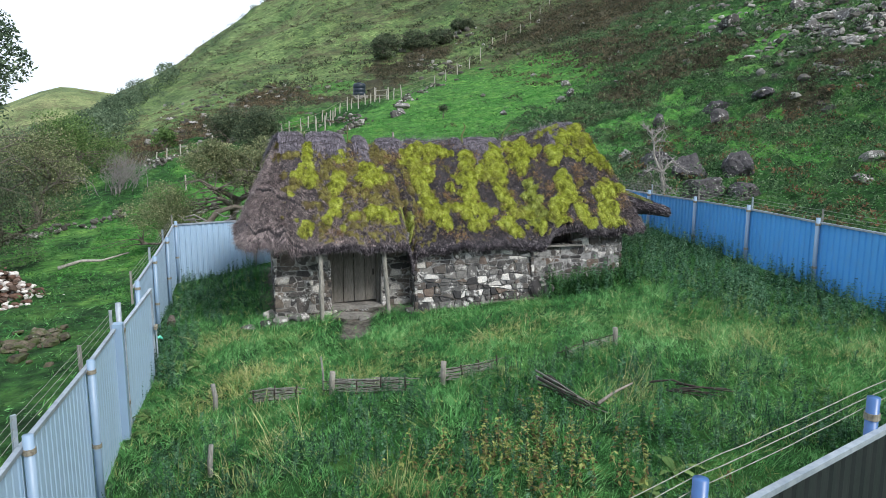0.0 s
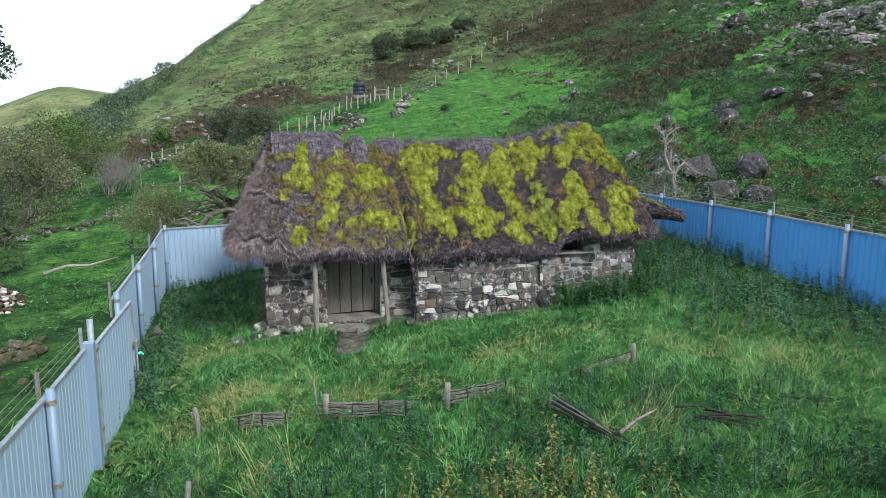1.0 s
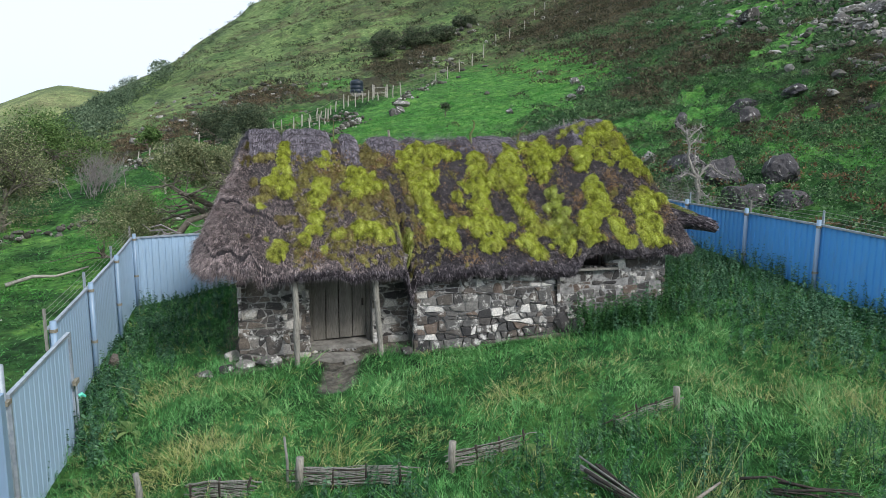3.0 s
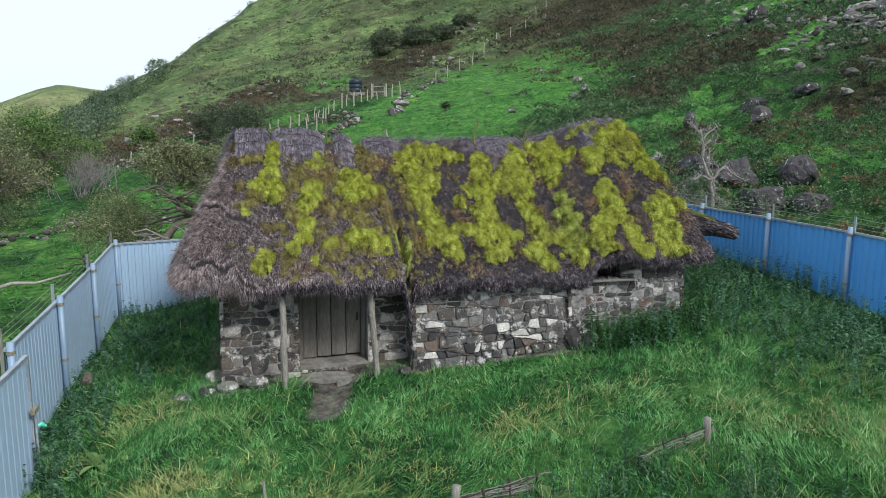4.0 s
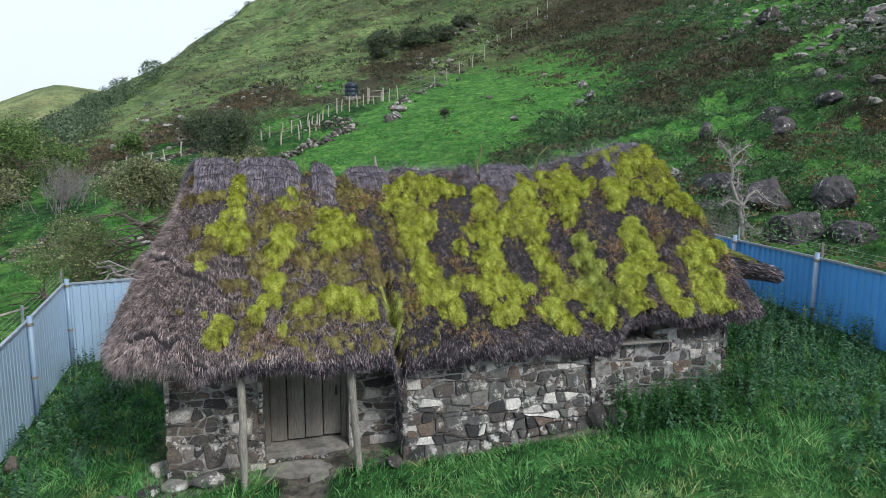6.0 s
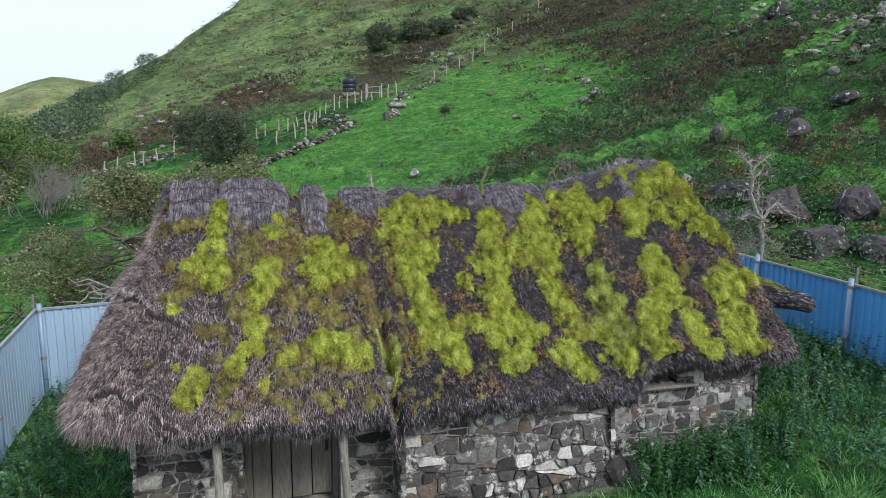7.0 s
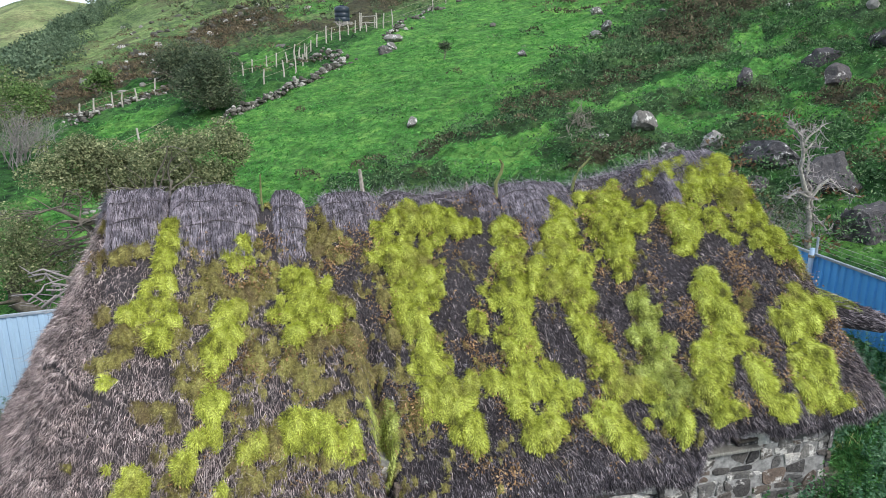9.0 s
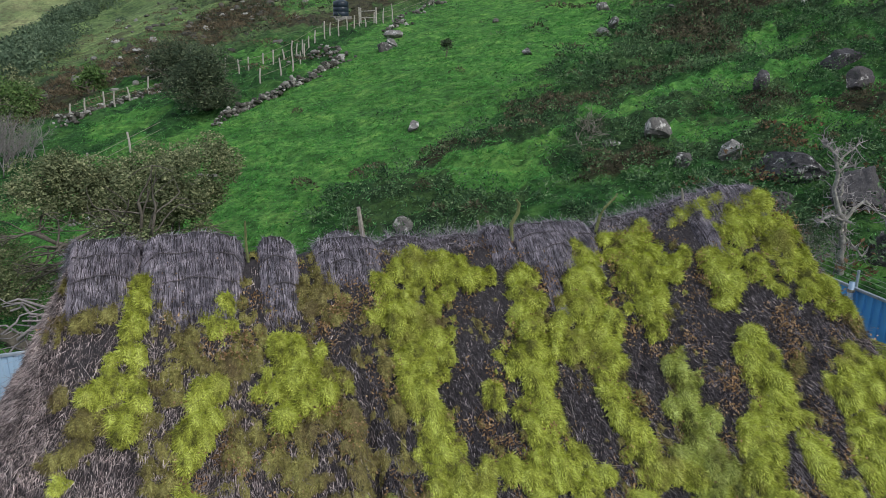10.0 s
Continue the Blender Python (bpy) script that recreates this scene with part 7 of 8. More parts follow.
def build_tank():
    t = thing("water_tank", (11.3, 80.0, ground_at(11.3, 80.0)), "dark plastic water tank on a low stone stand", "water tank")
    prof = [(0.66, 0.25), (0.7, 0.3), (0.7, 0.6), (0.67, 0.63), (0.7, 0.66), (0.7, 1.0), (0.67, 1.03), (0.7, 1.06), (0.7, 1.42), (0.6, 1.56), (0.22, 1.64), (0.0, 1.65)]
    n = 24
    V = [(r * math.cos(2 * math.pi * j / n), r * math.sin(2 * math.pi * j / n), z) for r, z in prof for j in range(n)]
    F = [(i * n + j, i * n + (j + 1) % n, (i + 1) * n + (j + 1) % n, (i + 1) * n + j) for i in range(len(prof) - 1) for j in range(n)]
    body = part("body", mesh_of("body", V, F, True), TANK_PLASTIC, t)
    bm = bmesh.new()
    tube(bm, [(0, 0, 1.64), (0, 0, 1.72)], 0.24, 14)
    part("lid", bm, TANK_PLASTIC, body)
    for q in range(4):
        bm = bmesh.new()
        a = q * math.pi / 2 + 0.4
        bar_between(bm, (0.72 * math.cos(a), 0.72 * math.sin(a), 0.2), (0.72 * math.cos(a), 0.72 * math.sin(a), 1.5), 0.06, 0.06)
        part("strap", bm, ZINC, body, "pale metal strap")
    bm = bmesh.new()
    box(bm, -0.85, 0.85, -0.85, 0.85, -0.4, 0.25)
    part("stand", bm, FLAG, t, "low stone stand")


build_tank()


# ---- scrub: mounds of leaves ----
def scrub(name, x, y, rad, high, per, leaf, mat, seed, label, category, upright=0.6, fine=False):
    """Low mounds of leaves at (x, y): one mesh."""
    r = np.random.default_rng(seed)
    k = len(x)
    who = np.repeat(np.arange(k), per)
    m = len(who)
    a, q = r.uniform(0, 2 * np.pi, m), np.sqrt(r.uniform(0, 1, m))
    X, Y = x[who] + np.cos(a) * q * rad[who], y[who] + np.sin(a) * q * rad[who]
    dome = high[who] * np.sqrt(1 - 0.95 * q * q)
    Z = ground(x, y)[who] + dome * r.uniform(0.72, 1.08, m) - 0.1 * high[who]
    way = np.stack([np.cos(a) * q, np.sin(a) * q, np.full(m, upright * 0.5)], -1) + r.normal(0, 0.5, (m, 3))
    size = r.uniform(leaf[0], leaf[1], m)
    if fine:
        V, F = spikes(np.stack([X, Y, Z], -1), way, size, size * r.uniform(0.25, 0.5, m), r)
    else:
        V, F = leaves(np.stack([X, Y, Z], -1), r.normal(size=(m, 3)) * 0.45 + np.stack([np.cos(a) * q * 1.3, np.sin(a) * q * 1.3, np.sqrt(1 - 0.9 * q * q)], -1), way, size, size * r.uniform(0.3, 0.6, m))
    tagged(part(name, mesh_of(name, V, F), mat), label, category, kind="stuff")


def spots(n, x0, x1, y0, y1, weight, seed):
    r = np.random.default_rng(seed)
    x, y = r.uniform(x0, x1, n), r.uniform(y0, y1, n)
    keep = r.uniform(size=n) < weight(x, y) * (1 - inside_yard(x, y))
    keep &= ~((x > -3.4) & (x < 14.6) & (y > 1) & (y < 26.9))
    return x[keep], y[keep], r


open_hill = lambda x, y: np.clip(1 - 1.3 * field_part(x, y), 0, 1)
green_scrub = lambda x, y: np.clip(1 - 0.98 * field_part(x, y), 0, 1) * (1 - 0.95 * lawn_part(x, y)) * (1 - 0.55 * brown_part(x, y))
x, y, r = spots(3600, 3, 38, 27, 50, lambda x, y: green_scrub(x, y) * (0.45 + 0.55 * smooth_step(-0.2, 0.4, wave_noise(x, y, 0.13, 51))), 71)
scrub("bramble_scrub", x, y, r.uniform(0.22, 0.6, len(x)), r.uniform(0.25, 0.75, len(x)), 36, (0.07, 0.165), SCRUB_LEAF, 72, "low dark green bramble scrub on the slope", "scrub")
x, y, r = spots(5200, 18, 66, 42, 84, lambda x, y: green_scrub(x, y) * 0.6, 171)
scrub("upper_scrub", x, y, r.uniform(0.4, 1.0, len(x)), r.uniform(0.25, 0.65, len(x)), 30, (0.13, 0.3), SCRUB_LEAF, 172, "dark green scrub higher on the slope", "scrub", 0.6, True)
brown_scrub = lambda x, y: np.clip(1 - 0.8 * field_part(x, y), 0, 1) * (1 - 0.9 * lawn_part(x, y)) * np.clip(brown_part(x, y) + 0.06, 0, 1)
x, y, r = spots(3200, 4, 42, 28, 54, brown_scrub, 73)
scrub("heather_scrub", x, y, r.uniform(0.25, 0.6, len(x)), r.uniform(0.2, 0.5, len(x)), 110, (0.07, 0.16), HEATH_LEAF, 74, "brown heather and bracken on the hillside", "heather", 1.2, True)
x, y, r = spots(6500, 16, 84, 48, 122, brown_scrub, 173)
scrub("upper_heather", x, y, r.uniform(0.5, 1.3, len(x)), r.uniform(0.25, 0.65, len(x)), 40, (0.16, 0.36), HEATH_LEAF, 174, "brown heather covering the upper hillside", "heather", 1.2, True)
SLOPE_BRACKEN = blade_mat("faded_bracken", [(0.0, (0.05, 0.045, 0.03)), (0.5, (0.11, 0.086, 0.055)), (1.0, (0.19, 0.155, 0.1))], 0.9, 0.8, 0.6, 0.15, 0.3)
x, y, r = spots(1500, -18, 8, 62, 112, brown_scrub, 273)
scrub("slope_bracken", x, y, r.uniform(0.5, 1.2, len(x)), r.uniform(0.2, 0.6, len(x)), 40, (0.13, 0.3), SLOPE_BRACKEN, 274, "brown bracken among scree below the slope", "bracken", 1.2, True)
drifts = lambda x, y: smooth_step(-0.15, 0.45, wave_noise(x, y, 0.03, 66) + 0.8 * wave_noise(x, y, 0.09, 67)) * (0.2 + 0.8 * smooth_step(-6, 34, x))
x, y, r = spots(21000, -24, 110, 84, 290, lambda x, y: open_hill(x, y) * np.clip(0.05 + 0.75 * drifts(x, y), 0, 1) * np.clip(1.25 - y / 400, 0.3, 1) * (x > 0.18 * (80 - y)), 75)
scrub("far_heather", x, y, r.uniform(0.4, 1.3, len(x)), r.uniform(0.25, 0.75, len(x)), 14, (0.25, 0.55), UPLAND_LEAF, 76, "rough bracken and heather on the upper slopes", "heather", 1.2, True)
x, y, r = spots(1700, -24, 60, 78, 240, lambda x, y: open_hill(x, y) * (0.15 + 0.85 * smooth_step(0.1, 0.5, wave_noise(x, y, 0.05, 68))) * (x > 0.18 * (80 - y)), 77)
scrub("gorse_tufts", x, y, r.uniform(0.35, 0.9, len(x)), r.uniform(0.4, 1.0, len(x)), 26, (0.2, 0.42), DARK_LEAF, 78, "small dark gorse and bramble tufts dotted over the slope", "scrub", 0.8, True)
x, y, r = spots(3400, -40, -3.4, 3, 60, lambda x, y: (0.35 + 0.65 * smooth_step(0, 0.5, wave_noise(x, y, 0.12, 52))) * (0.45 + 0.55 * smooth_step(34, 26, y)), 77)
scrub("bank_weeds", x, y, r.uniform(0.2, 0.55, len(x)), r.uniform(0.1, 0.42, len(x)), 34, (0.07, 0.15), WEED_DARK, 78, "dark green weeds and rough grass outside the hoarding", "weeds", 0.8, True)
x, y, r = spots(1700, 14.6, 34, 8, 32, lambda x, y: 0.75 + 0 * x, 79)
low = 1 + 0.9 * smooth_step(19, 15.5, x)
scrub("fern_scrub", x, y, r.uniform(0.3, 0.8, len(x)), r.uniform(0.3, 0.8, len(x)) * low, 28, (0.07, 0.17), SCRUB_LEAF, 80, "bramble and fern thicket behind the blue hoarding", "scrub")
x, y, r = spots(420, 14.6, 34, 12, 34, lambda x, y: 0.5 + 0 * x, 81)
scrub("dead_bracken", x, y, r.uniform(0.2, 0.6, len(x)), r.uniform(0.2, 0.6, len(x)), 40, (0.08, 0.22), BRACKEN, 82, "dead brown bracken fronds", "bracken")


def turf_blades(name, n, x0, x1, y0, y1, weight, h, w, mat, seed, label):
    x, y, r = spots(n, x0, x1, y0, y1, weight, seed)
    k = len(x)
    P = np.stack([x, y, ground(x, y) - 0.02], -1)
    H = h * r.uniform(0.4, 1.2, k) * (0.75 + 0.4 * wave_noise(x, y, 0.3, 53))
    D = np.array([0.5, -0.2, 0.45]) + r.normal(0, 0.7, (k, 3)) * np.array([1, 1, 0.15])
    V, F = spikes(P, D, H, w * r.uniform(0.7, 1.3, k), r)
    tagged(part(name, mesh_of(name, V, F), mat), label, "grass", kind="stuff")


FIELD_GRASS = blade_mat("field_grass", [(0.0, (0.0285, 0.12, 0.033)), (0.4, (0.057, 0.21, 0.0462)), (0.75, (0.095, 0.29, 0.066)), (1.0, (0.247, 0.44, 0.143))], 1.0, 0.6, 0.3, 0.15, 0.8)
turf_blades("field_grass", 230000, -8, 34, 26, 64, lambda x, y: np.maximum(field_part(x, y), 0.9 * lawn_part(x, y)) * np.clip(1.5 - y / 60, 0.25, 1), 0.26, 0.04, FIELD_GRASS, 83, "short bright green grazed turf of the field")
turf_blades("field_grass", 60000, -34, 34, 60, 97, field_part, 0.22, 0.07, FIELD_GRASS, 84, "short bright green grazed turf of the upper field")
turf_blades("rough_grass", 260000, -26, 60, 3, 80, lambda x, y: open_hill(x, y) * np.clip(1.5 - np.hypot(x - 8, y - 20) / 40, 0.12, 1), 0.27, 0.028, GRASS, 85, "rough tussocky grass on the slope")


# ---- trees and bushes ----
def limbs(bm, start, way, length, rad, depth, r, tips, droop=0.0, spread=0.6, split=(2, 3)):
    pts, p, d = [Vector(start)], Vector(start), Vector(way).normalized()
    for k in range(4):
        d = (d + Vector((r.gauss(0, 0.2), r.gauss(0, 0.2), r.gauss(0, 0.15) - droop))).normalized()
        p = p + d * length / 4
        pts.append(p.copy())
    tube(bm, pts, [rad * (1 - 0.5 * k / 4) for k in range(5)], 6 if depth > 1 else 3, depth > 1)
    if depth <= 1:
        tips.extend(pts[1:])
    if depth <= 0:
        return
    for k in range(r.randint(*split) + (1 if depth > 1 else 0)):
        t = r.randint(2, 4)
        nd = (d + Vector((r.gauss(0, spread), r.gauss(0, spread), r.gauss(0.1, spread * 0.6)))).normalized()
        limbs(bm, pts[t], nd, length * r.uniform(0.55, 0.8), rad * 0.5, depth - 1, r, tips, droop, spread, split)


def tree(name, x, y, way, length, rad, depth, seed, leaf_mat, per, leaf, label, category="tree", wood=BARK, droop=0.02, spread=0.6, cloud=0.35, stems=1, flat=1.0, span=None, lump_count=26, low=0.25, lobes=()):
    """span: (x0, x1, z1), how far the crown reaches from the foot; the whole tree is stretched to it.
    lobes: (x, z, half width, half height), the domes that a crown is made of, with z above the datum."""
    r = random.Random(seed)
    t = thing(name, (x, y, ground_at(x, y)), label, category)
    tips, wood_parts = [], []
    for s in range(stems):
        bm = bmesh.new()
        w = Vector(way) + Vector((r.gauss(0, 0.35), r.gauss(0, 0.35), 0)) * (s > 0)
        limbs(bm, (r.uniform(-0.1, 0.1) * s, r.uniform(-0.1, 0.1) * s, -0.2), w, length, rad, depth, r, tips, droop, spread)
        wood_parts.append(bm)
    T = np.array([tuple(p) for p in tips])
    if span:
        lo, hi = np.percentile(T[:, 0], (3, 97))
        sx, sz = (span[1] - span[0]) / (hi - lo), span[2] / np.percentile(T[:, 2], 97)
        mz = T[:, 2].mean()
        shift = (span[0] - lo * sx) / (mz * sz)
        fit = lambda p: (p[0] * sx + shift * max(p[2] * sz, 0), p[1] * min(sx, 1.3), p[2] * sz)
        for bm in wood_parts:
            for v in bm.verts:
                v.co = Vector(fit(v.co)) * (0.74 if leaf_mat else 1.0)
        T = np.array([fit(p) for p in T])
    for bm in wood_parts:
        part("trunk", bm, wood, t, smooth=True)
    if per:
        g = np.random.default_rng(seed)
        lo, hi = np.percentile(T, 4, 0), np.percentile(T, 96, 0)
        if span:
            lo[0], hi[0], lo[2], hi[2] = span[0], span[1], low * span[2], span[2]
        mid, half = (lo + hi) / 2, np.maximum((hi - lo) / 2, 0.15)
        k = lump_count
        c = unit(g.normal(size=(k, 3)) + np.array([0, 0, 0.25])) * g.uniform(0.15, 0.66, (k, 1)) ** 0.6 * half + mid
        q = half.mean() * g.uniform(0.28, 0.5, k) * cloud
        if lobes:
            L = np.array(lobes)[g.integers(0, len(lobes), k)]
            c = np.stack([L[:, 0], np.zeros(k), L[:, 1] - ground_at(x, y)], -1) + unit(g.normal(size=(k, 3))) * g.uniform(0.2, 1.0, (k, 1)) ** 0.5 * np.stack([L[:, 2], L[:, 2], L[:, 3]], -1)
            q = g.uniform(0.24, 0.5, k)
        which = g.choice(k, per, p=q ** 2 / (q ** 2).sum())
        way = unit(g.normal(size=(per, 3)) + np.array([0, 0, 0.3]))
        P = c[which] + way * (q[which] * g.uniform(0.6, 1.12, per) ** 0.6)[:, None] * np.array([1, 1, 0.8 * flat])
        stay = P[:, 2] > 0.15
        P, way = P[stay], way[stay]
        n = len(P)
        size = g.uniform(leaf[0], leaf[1], n)
        V, F = leaves(P, g.normal(size=(n, 3)) * 0.5 + way + np.array([0, 0, 0.3]), g.normal(size=(n, 3)) * np.array([1, 1, 0.6]), size, size * g.uniform(0.45, 0.7, n))
        part("crown", mesh_of("crown", V, F), leaf_mat, t)
    return t


tree("thorn_tree", -1.0, 32.0, (-0.15, 0.0, 1.0), 2.0, 0.2, 4, 11, TREE_LEAF, 56000, (0.05, 0.1), "spreading old fruit tree with sparse yellowing leaves", spread=0.95, cloud=1.0, droop=0.05, stems=2, span=(-2.5, 3.7, 4.9), lump_count=150, lobes=((-0.85, 3.75, 1.5, 0.75), (0.2, 3.85, 1.3, 0.75), (2.3, 4.05, 1.35, 0.95), (1.2, 3.5, 1.5, 0.75), (0.6, 2.9, 2.3, 0.5)))
tree("thorn_tree", -2.7, 31.5, (-0.9, 0.2, 0.5), 1.5, 0.13, 3, 12, TREE_LEAF, 15000, (0.045, 0.09), "small leaning thorn tree with thin grey-green foliage", spread=0.7, cloud=1.0, span=(-3.0, 0.6, 3.1), low=0.12, lump_count=40)
tree("broad_tree", -11.6, 34.5, (0, 0, 1), 2.4, 0.2, 4, 13, DARK_LEAF, 24000, (0.055, 0.12), "dark olive tree with thinning leaves outside the hoarding", spread=0.8, cloud=1.0, stems=2, span=(-4.2, 3.2, 6.2), lump_count=64, low=-0.3)
tree("broad_tree", -12.6, 46.0, (0, 0, 1), 2.6, 0.2, 4, 14, TREE_LEAF, 15000, (0.08, 0.16), "olive brown tree beyond the hoarding", spread=0.75, cloud=1.0, stems=2, span=(-3.4, 3.0, 6.2), lump_count=50, low=-0.25)
tree("broad_tree", -15.4, 61.5, (0, 0, 1), 2.6, 0.2, 4, 30, GREEN_LEAF, 17000, (0.1, 0.21), "leafy fresh green tree in the valley", spread=0.75, cloud=1.0, stems=2, span=(-4.4, 4.3, 6.3), lump_count=50, low=-0.25)
tree("tall_tree", -11.75, 25.0, (0.1, 0.05, 1), 4.2, 0.24, 4, 15, FAR_LEAF, 11000, (0.1, 0.22), "tall tree with airy blue-green leaves", spread=0.4, cloud=0.62, span=(-3.5, 4.4, 12.0), lump_count=46, low=0.46)
tree("bare_bush", -9.2, 52.6, (0, 0, 1), 1.7, 0.045, 3, 16, TREE_LEAF, 900, (0.05, 0.1), "bare purplish grey twiggy bush", "bush", GREY_TWIG, spread=0.45, cloud=1.0, stems=34, span=(-2.4, 2.4, 3.6))
tree("thorn_bush", 0.4, 55.6, (0, 0, 1), 1.9, 0.14, 3, 17, DARK_LEAF, 16000, (0.08, 0.17), "round dark thorn bush by the wall", "bush", spread=0.75, cloud=1.0, stems=3, span=(-2.3, 2.3, 3.6), low=-0.3, lump_count=46)
tree("thorn_bush", -2.0, 66.5, (0, 0, 1), 1.6, 0.12, 3, 18, DARK_LEAF, 9000, (0.1, 0.2), "dark thorn bush beyond the wall", "bush", spread=0.75, cloud=1.0, stems=2, span=(-2.4, 2.4, 3.4), low=-0.3, lump_count=40)
tree("green_bush", -8.0, 68.5, (0, 0, 1), 1.3, 0.1, 3, 19, GREEN_LEAF, 3500, (0.14, 0.26), "rounded bright green bush", "bush", spread=0.7, cloud=1.0, stems=2, span=(-1.3, 1.3, 1.9), low=-0.25)
tree("green_bush", -12.0, 66.5, (0, 0, 1), 1.4, 0.1, 3, 20, GREEN_LEAF, 3500, (0.14, 0.26), "rounded olive green bush", "bush", spread=0.7, cloud=1.0, stems=2, span=(-1.5, 1.5, 2.2), low=-0.25)
tree("thorn_bush", -14.5, 57.0, (0, 0, 1), 1.6, 0.12, 3, 21, TREE_LEAF, 5000, (0.12, 0.24), "brownish green thicket bush", "bush", spread=0.75, cloud=1.0, stems=3, span=(-2.2, 2.2, 3.0), low=-0.25)
tree("hill_bush", 20.4, 114.5, (0, 0, 1), 2.6, 0.2, 3, 22, DARK_LEAF, 5500, (0.18, 0.4), "dark evergreen bush high on the hillside", "bush", spread=0.7, cloud=0.9, stems=3, span=(-2.6, 2.9, 4.4), low=-0.3, lump_count=34)
tree("hill_bush", 25.6, 116.0, (0.2, 0, 1), 2.0, 0.2, 3, 23, DARK_LEAF, 4200, (0.18, 0.4), "dark bush above the stone gully", "bush", spread=0.8, cloud=0.9, stems=3, span=(-2.8, 3.0, 3.4), low=-0.3, lump_count=30)
tree("hill_bush", 30.2, 115.5, (0.2, 0, 1), 2.0, 0.2, 3, 29, DARK_LEAF, 3600, (0.18, 0.38), "dark thorn bush leaning over the stone gully", "bush", spread=0.8, cloud=0.9, stems=3, span=(-2.4, 2.6, 2.8), low=-0.3, lump_count=30)
tree("hill_bush", 34.4, 119.0, (0.2, 0, 1), 1.4, 0.15, 3, 24, DARK_LEAF, 2600, (0.18, 0.38), "low dark bush beside pale rocks", "bush", spread=0.8, cloud=0.9, stems=2, span=(-2.2, 2.4, 2.3), low=-0.3)
tree("sapling", 14.9, 57.2, (0.05, 0, 1), 0.9, 0.04, 2, 25, DARK_LEAF, 500, (0.08, 0.16), "small lone sapling in the field", spread=0.5, cloud=1.0)


def dead_thorn():
    """A broken old thorn: a bent trunk, crooked arms and short tangled twigs."""
    r = random.Random(26)
    t = thing("dead_tree", (16.05, 25.6, ground_at(16.05, 25.6)), "bare silver-grey dead thorn tree, broken and twisted", "tree")
    foot = Vector(t.location)
    arms = [("trunk", 0.15, ((16.05, 25.6, foot.z - 0.2), (16.0, 25.6, 2.6), (15.95, 25.6, 3.0), (15.83, 25.58, 3.54), (15.5, 25.55, 4.03), (15.39, 25.5, 4.74), (15.28, 25.5, 5.14))),
            ("trunk", 0.11, ((16.15, 25.7, foot.z - 0.2), (16.12, 25.7, 2.7), (16.05, 25.65, 3.2), (15.92, 25.6, 3.55), (15.8, 25.7, 4.0), (15.85, 25.75, 4.4))),
            ("limb", 0.07, ((15.83, 25.58, 3.49), (15.48, 25.5, 3.66), (15.21, 25.45, 3.57), (15.03, 25.4, 3.51))),
            ("limb", 0.075, ((15.89, 25.6, 3.4), (16.09, 25.55, 3.74), (16.29, 25.5, 3.96), (16.6, 25.5, 3.73), (17.11, 25.45, 3.46))),
            ("limb", 0.05, ((15.38, 25.5, 4.85), (15.62, 25.5, 5.06), (15.88, 25.5, 5.27))),
            ("limb", 0.045, ((15.33, 25.5, 5.0), (15.09, 25.5, 5.21), (14.9, 25.5, 5.29))),
            ("limb", 0.05, ((15.43, 25.5, 4.6), (15.74, 25.6, 4.82), (16.03, 25.6, 4.7))),
            ("limb", 0.05, ((15.96, 25.6, 3.1), (16.25, 25.5, 2.87), (16.47, 25.45, 2.62)))]
    for name, rad, pts in arms:
        bm, fine_wood = bmesh.new(), bmesh.new()
        pts = [Vector(p) - foot for p in pts]
        fine = [a.lerp(b, q / 3) + Vector([r.uniform(-0.03, 0.03) for _ in range(3)]) for a, b in zip(pts, pts[1:]) for q in range(3)] + [pts[-1]]
        tube(bm, fine, [0.6 * rad * (1 - 0.7 * k / len(fine)) for k in range(len(fine))], 7)
        for k in range(2, len(fine)):
            for _ in range(3):
                a = Vector((r.gauss(0, 1), r.gauss(0, 0.8), r.gauss(0.35, 0.7))).normalized() * r.uniform(0.1, 0.32)
                b = Vector((r.gauss(0, 1), r.gauss(0, 0.8), r.gauss(0.2, 0.7))).normalized() * r.uniform(0.06, 0.22)
                tube(fine_wood, [fine[k], fine[k] + a * 0.6, fine[k] + a, fine[k] + a + b], [0.014, 0.011, 0.008, 0.004], 4, False)
                tube(fine_wood, [fine[k] + a * 0.6, fine[k] + a * 0.6 + Vector((b.y, b.z, b.x))], [0.011, 0.005], 3, False)
        tagged(part("brushwood", fine_wood, GREY_TWIG, part(name, bm, SILVER, t, smooth=True)), kind="stuff")


dead_thorn()
tree("dead_shrub", 15.3, 26.1, (0, 0, 1), 0.9, 0.03, 3, 31, DARK_LEAF, 700, (0.05, 0.1), "tangle of grey brown twigs at the foot of the dead tree", "bush", GREY_TWIG, spread=0.7, stems=14, span=(-1.2, 1.2, 1.5))
tree("dead_shrub", 15.0, 37.2, (0, 0, 1), 0.8, 0.05, 3, 27, DARK_LEAF, 500, (0.05, 0.1), "half-dead shrub among stones on the slope", "bush", BRANCH, spread=0.7, stems=4)
tree("thorn_bush", 22.8, 20.2, (0, 0, 1), 0.9, 0.06, 3, 28, TREE_LEAF, 500, (0.06, 0.12), "dry thorn bush behind the blue hoarding", "bush", BRANCH, spread=0.7, stems=4)


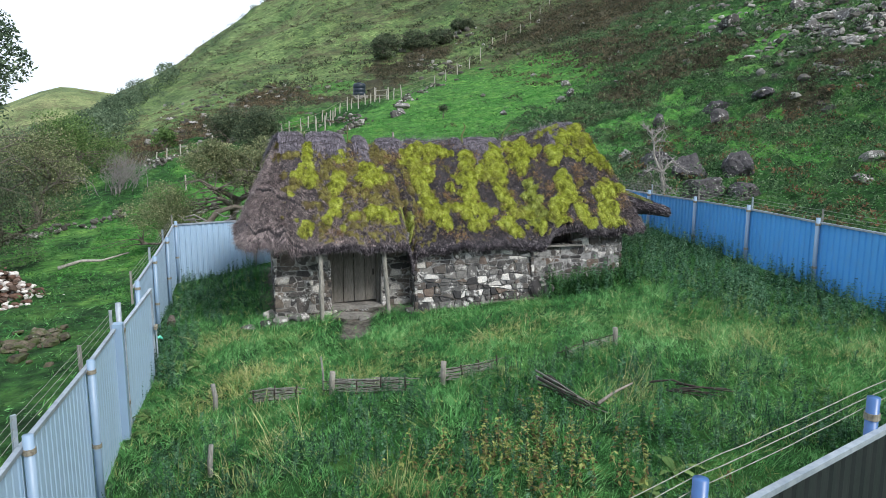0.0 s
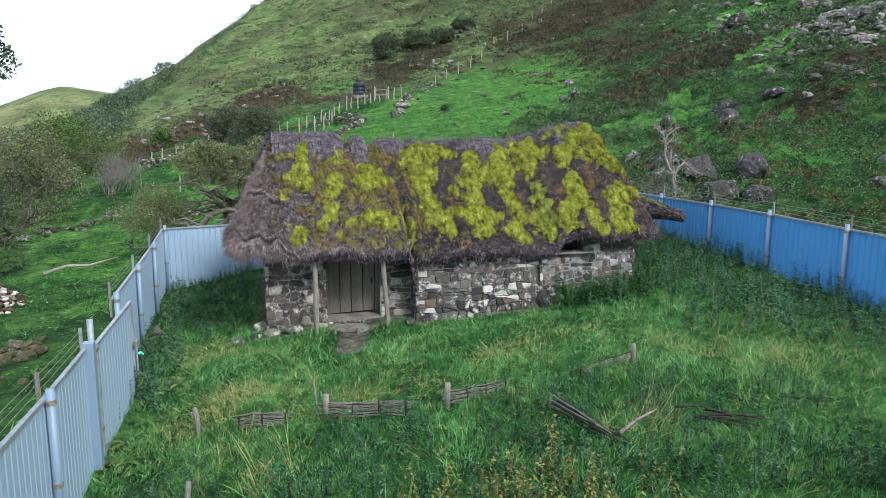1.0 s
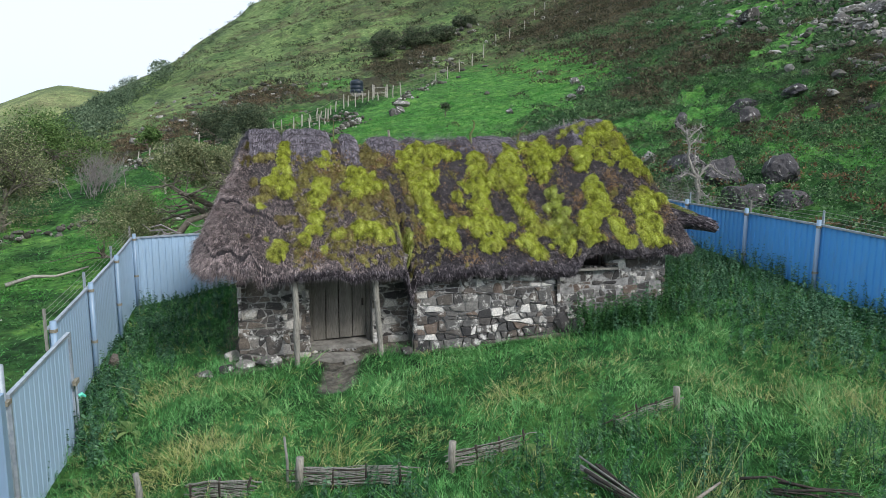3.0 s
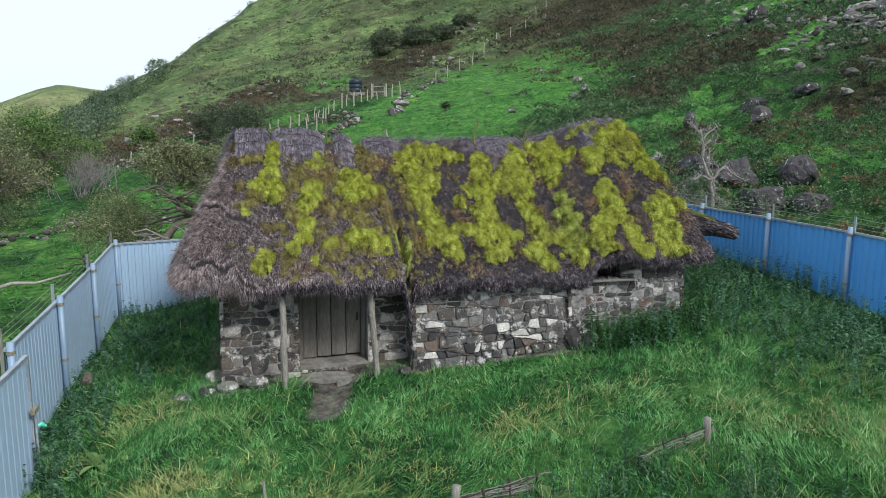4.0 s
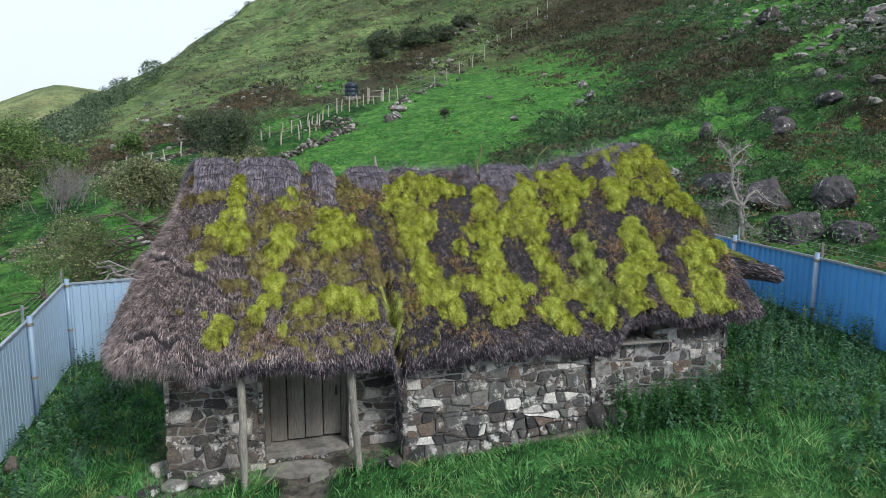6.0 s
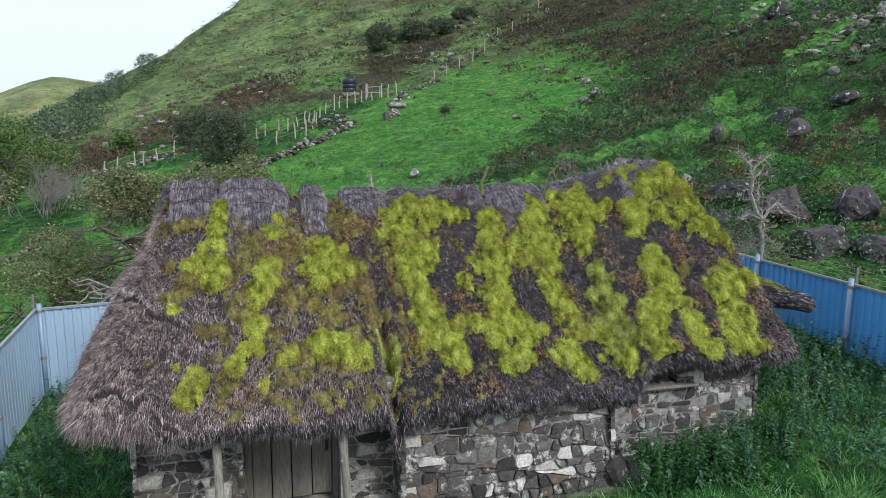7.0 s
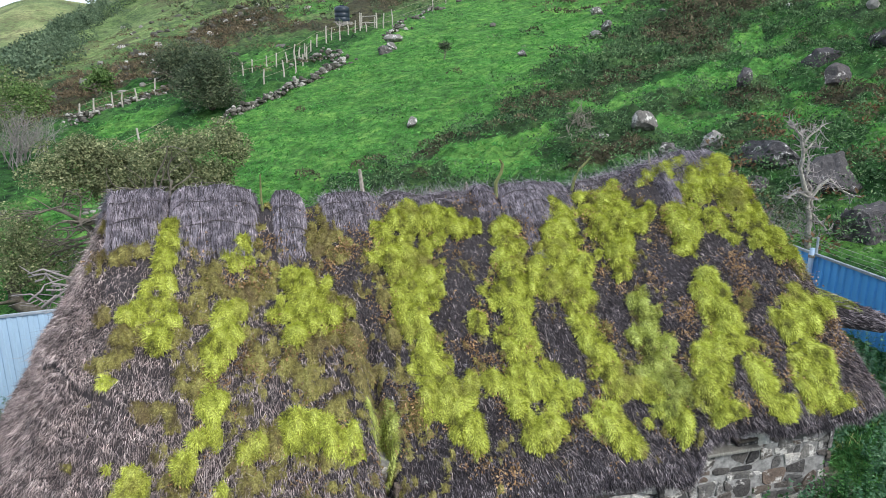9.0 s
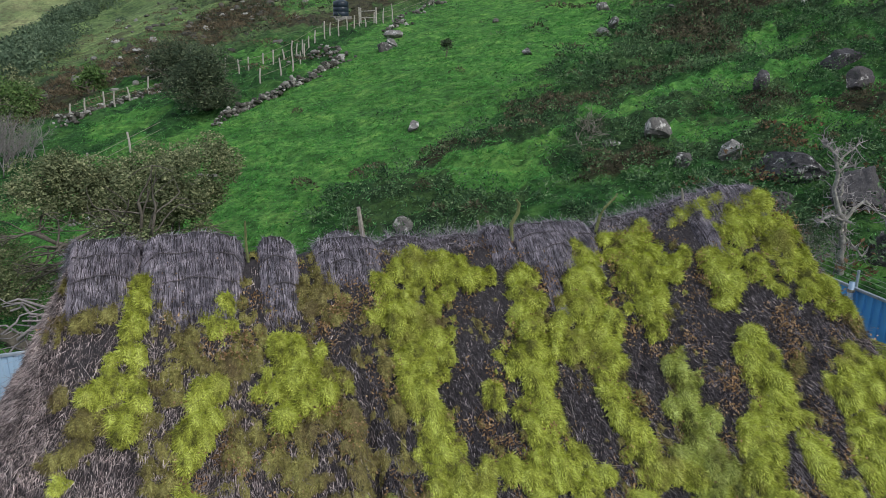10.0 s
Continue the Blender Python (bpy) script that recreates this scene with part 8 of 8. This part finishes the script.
def dead_wood(x, y, n, seed, label, high=0.65, thick=0.05):
    r = random.Random(seed)
    for k in range(n):
        a = r.uniform(0, 6.28)
        px, py = x + r.uniform(-1.0, 1.0), y + r.uniform(-0.6, 0.6)
        o = Vector((px, py, ground_at(px, py) + r.uniform(0.05, high)))
        d = Vector((math.cos(a), 0.5 * math.sin(a), r.uniform(-0.1, 0.45))) * r.uniform(0.5, 1.0)
        stick("dead_branch", [o, o + d * 0.4 + Vector((0, 0, r.uniform(-0.1, 0.2))), o + d * 0.75 + Vector((r.uniform(-0.2, 0.2), 0, r.uniform(-0.1, 0.25))), o + d + Vector((r.uniform(-0.2, 0.2), 0, r.uniform(-0.15, 0.3)))], r.uniform(0.6, 1.4) * thick, GREY_TWIG, label, "branch", "fallen branches behind the hoarding")


dead_wood(-3.4, 35.0, 16, 1, "pale fallen branch, bare and twisted")
dead_wood(-2.1, 29.8, 48, 2, "grey fallen branch heaped behind the hoarding", 1.5, 0.03)
stick("leaning_dead_tree", [(-2.6, 30.6, 0.2), (-2.2, 30.7, 1.1), (-1.7, 30.8, 1.75), (-1.0, 30.9, 1.95), (0.2, 31.0, 1.7)], 0.17, BARK, "dark leaning dead tree behind the hoarding", "dead tree")
stick("fallen_branch", [(-8.0, 31.2, ground_at(-8, 31.2) + 0.12), (-7.2, 31.6, ground_at(-7.2, 31.6) + 0.25), (-6.4, 31.4, ground_at(-6.4, 31.4) + 0.22), (-5.4, 31.9, ground_at(-5.4, 31.9) + 0.35)], 0.08, SILVER, "long pale fallen branch in the grass", "branch")


# ---- woods in the far gully ----
def far_wood(name, n, line, width, size, seed, label, mat=FAR_LEAF):
    r = np.random.default_rng(seed)
    t = r.uniform(0, len(line) - 1.001, n)
    i = t.astype(int)
    f = (t - i)[:, None]
    L = np.array(line, float)
    c = L[i] * (1 - f) + L[i + 1] * f + r.normal(0, 1, (n, 2)) * width
    rad = r.uniform(0.7, 1.3, n) * size
    per = 300
    who = np.repeat(np.arange(n), per)
    d = unit(r.normal(size=(n * per, 3)))
    lump = 0.75 + 0.35 * r.uniform(size=(n * per, 1))
    P = np.stack([c[who, 0], c[who, 1], ground(c[who, 0], c[who, 1])], -1) + d * lump * rad[who][:, None] * np.array([1, 1, 0.8]) + np.array([0, 0, 0.55]) * rad[who][:, None]
    s = r.uniform(0.11, 0.23, n * per) * rad[who]
    V, F = leaves(P, d + r.normal(0, 0.5, d.shape), r.normal(size=d.shape), s, s * 0.6)
    tagged(part(name, mesh_of(name, V, F), mat), label, "woods", kind="stuff")


far_wood("gully_wood", 120, [(-20, 84), (-20.5, 96), (-21.5, 108), (-23, 122), (-24.5, 138), (-25, 154)], 2.2, 1.75, 91, "dark wood filling the gully below the hill")
far_wood("gully_wood", 30, [(-30, 98), (-33, 118), (-38, 140)], 3.0, 1.8, 92, "dark wood on the far side of the gully")
far_wood("hedge_trees", 30, [(-18, 66), (-21, 78), (-25, 90)], 3.0, 1.6, 93, "olive trees and scrub along the valley", TREE_LEAF)
far_wood("skyline_trees", 5, [(-17.5, 160), (-15.5, 152)], 0.9, 2.6, 94, "dark trees standing on the skyline")
far_wood("skyline_trees", 3, [(-25, 168), (-24, 166)], 0.7, 2.2, 95, "dark trees on the edge of the gully")
far_wood("skyline_shrubs", 22, [(-12, 190), (-8, 215), (-3, 240), (2, 260)], 2.0, 0.9, 96, "scattered shrubs along the hill's edge")
far_wood("hill_shrubs", 44, [(-14, 105), (0, 130), (20, 150), (45, 160)], 14.0, 0.6, 97, "scattered dark gorse shrubs on the hillside")
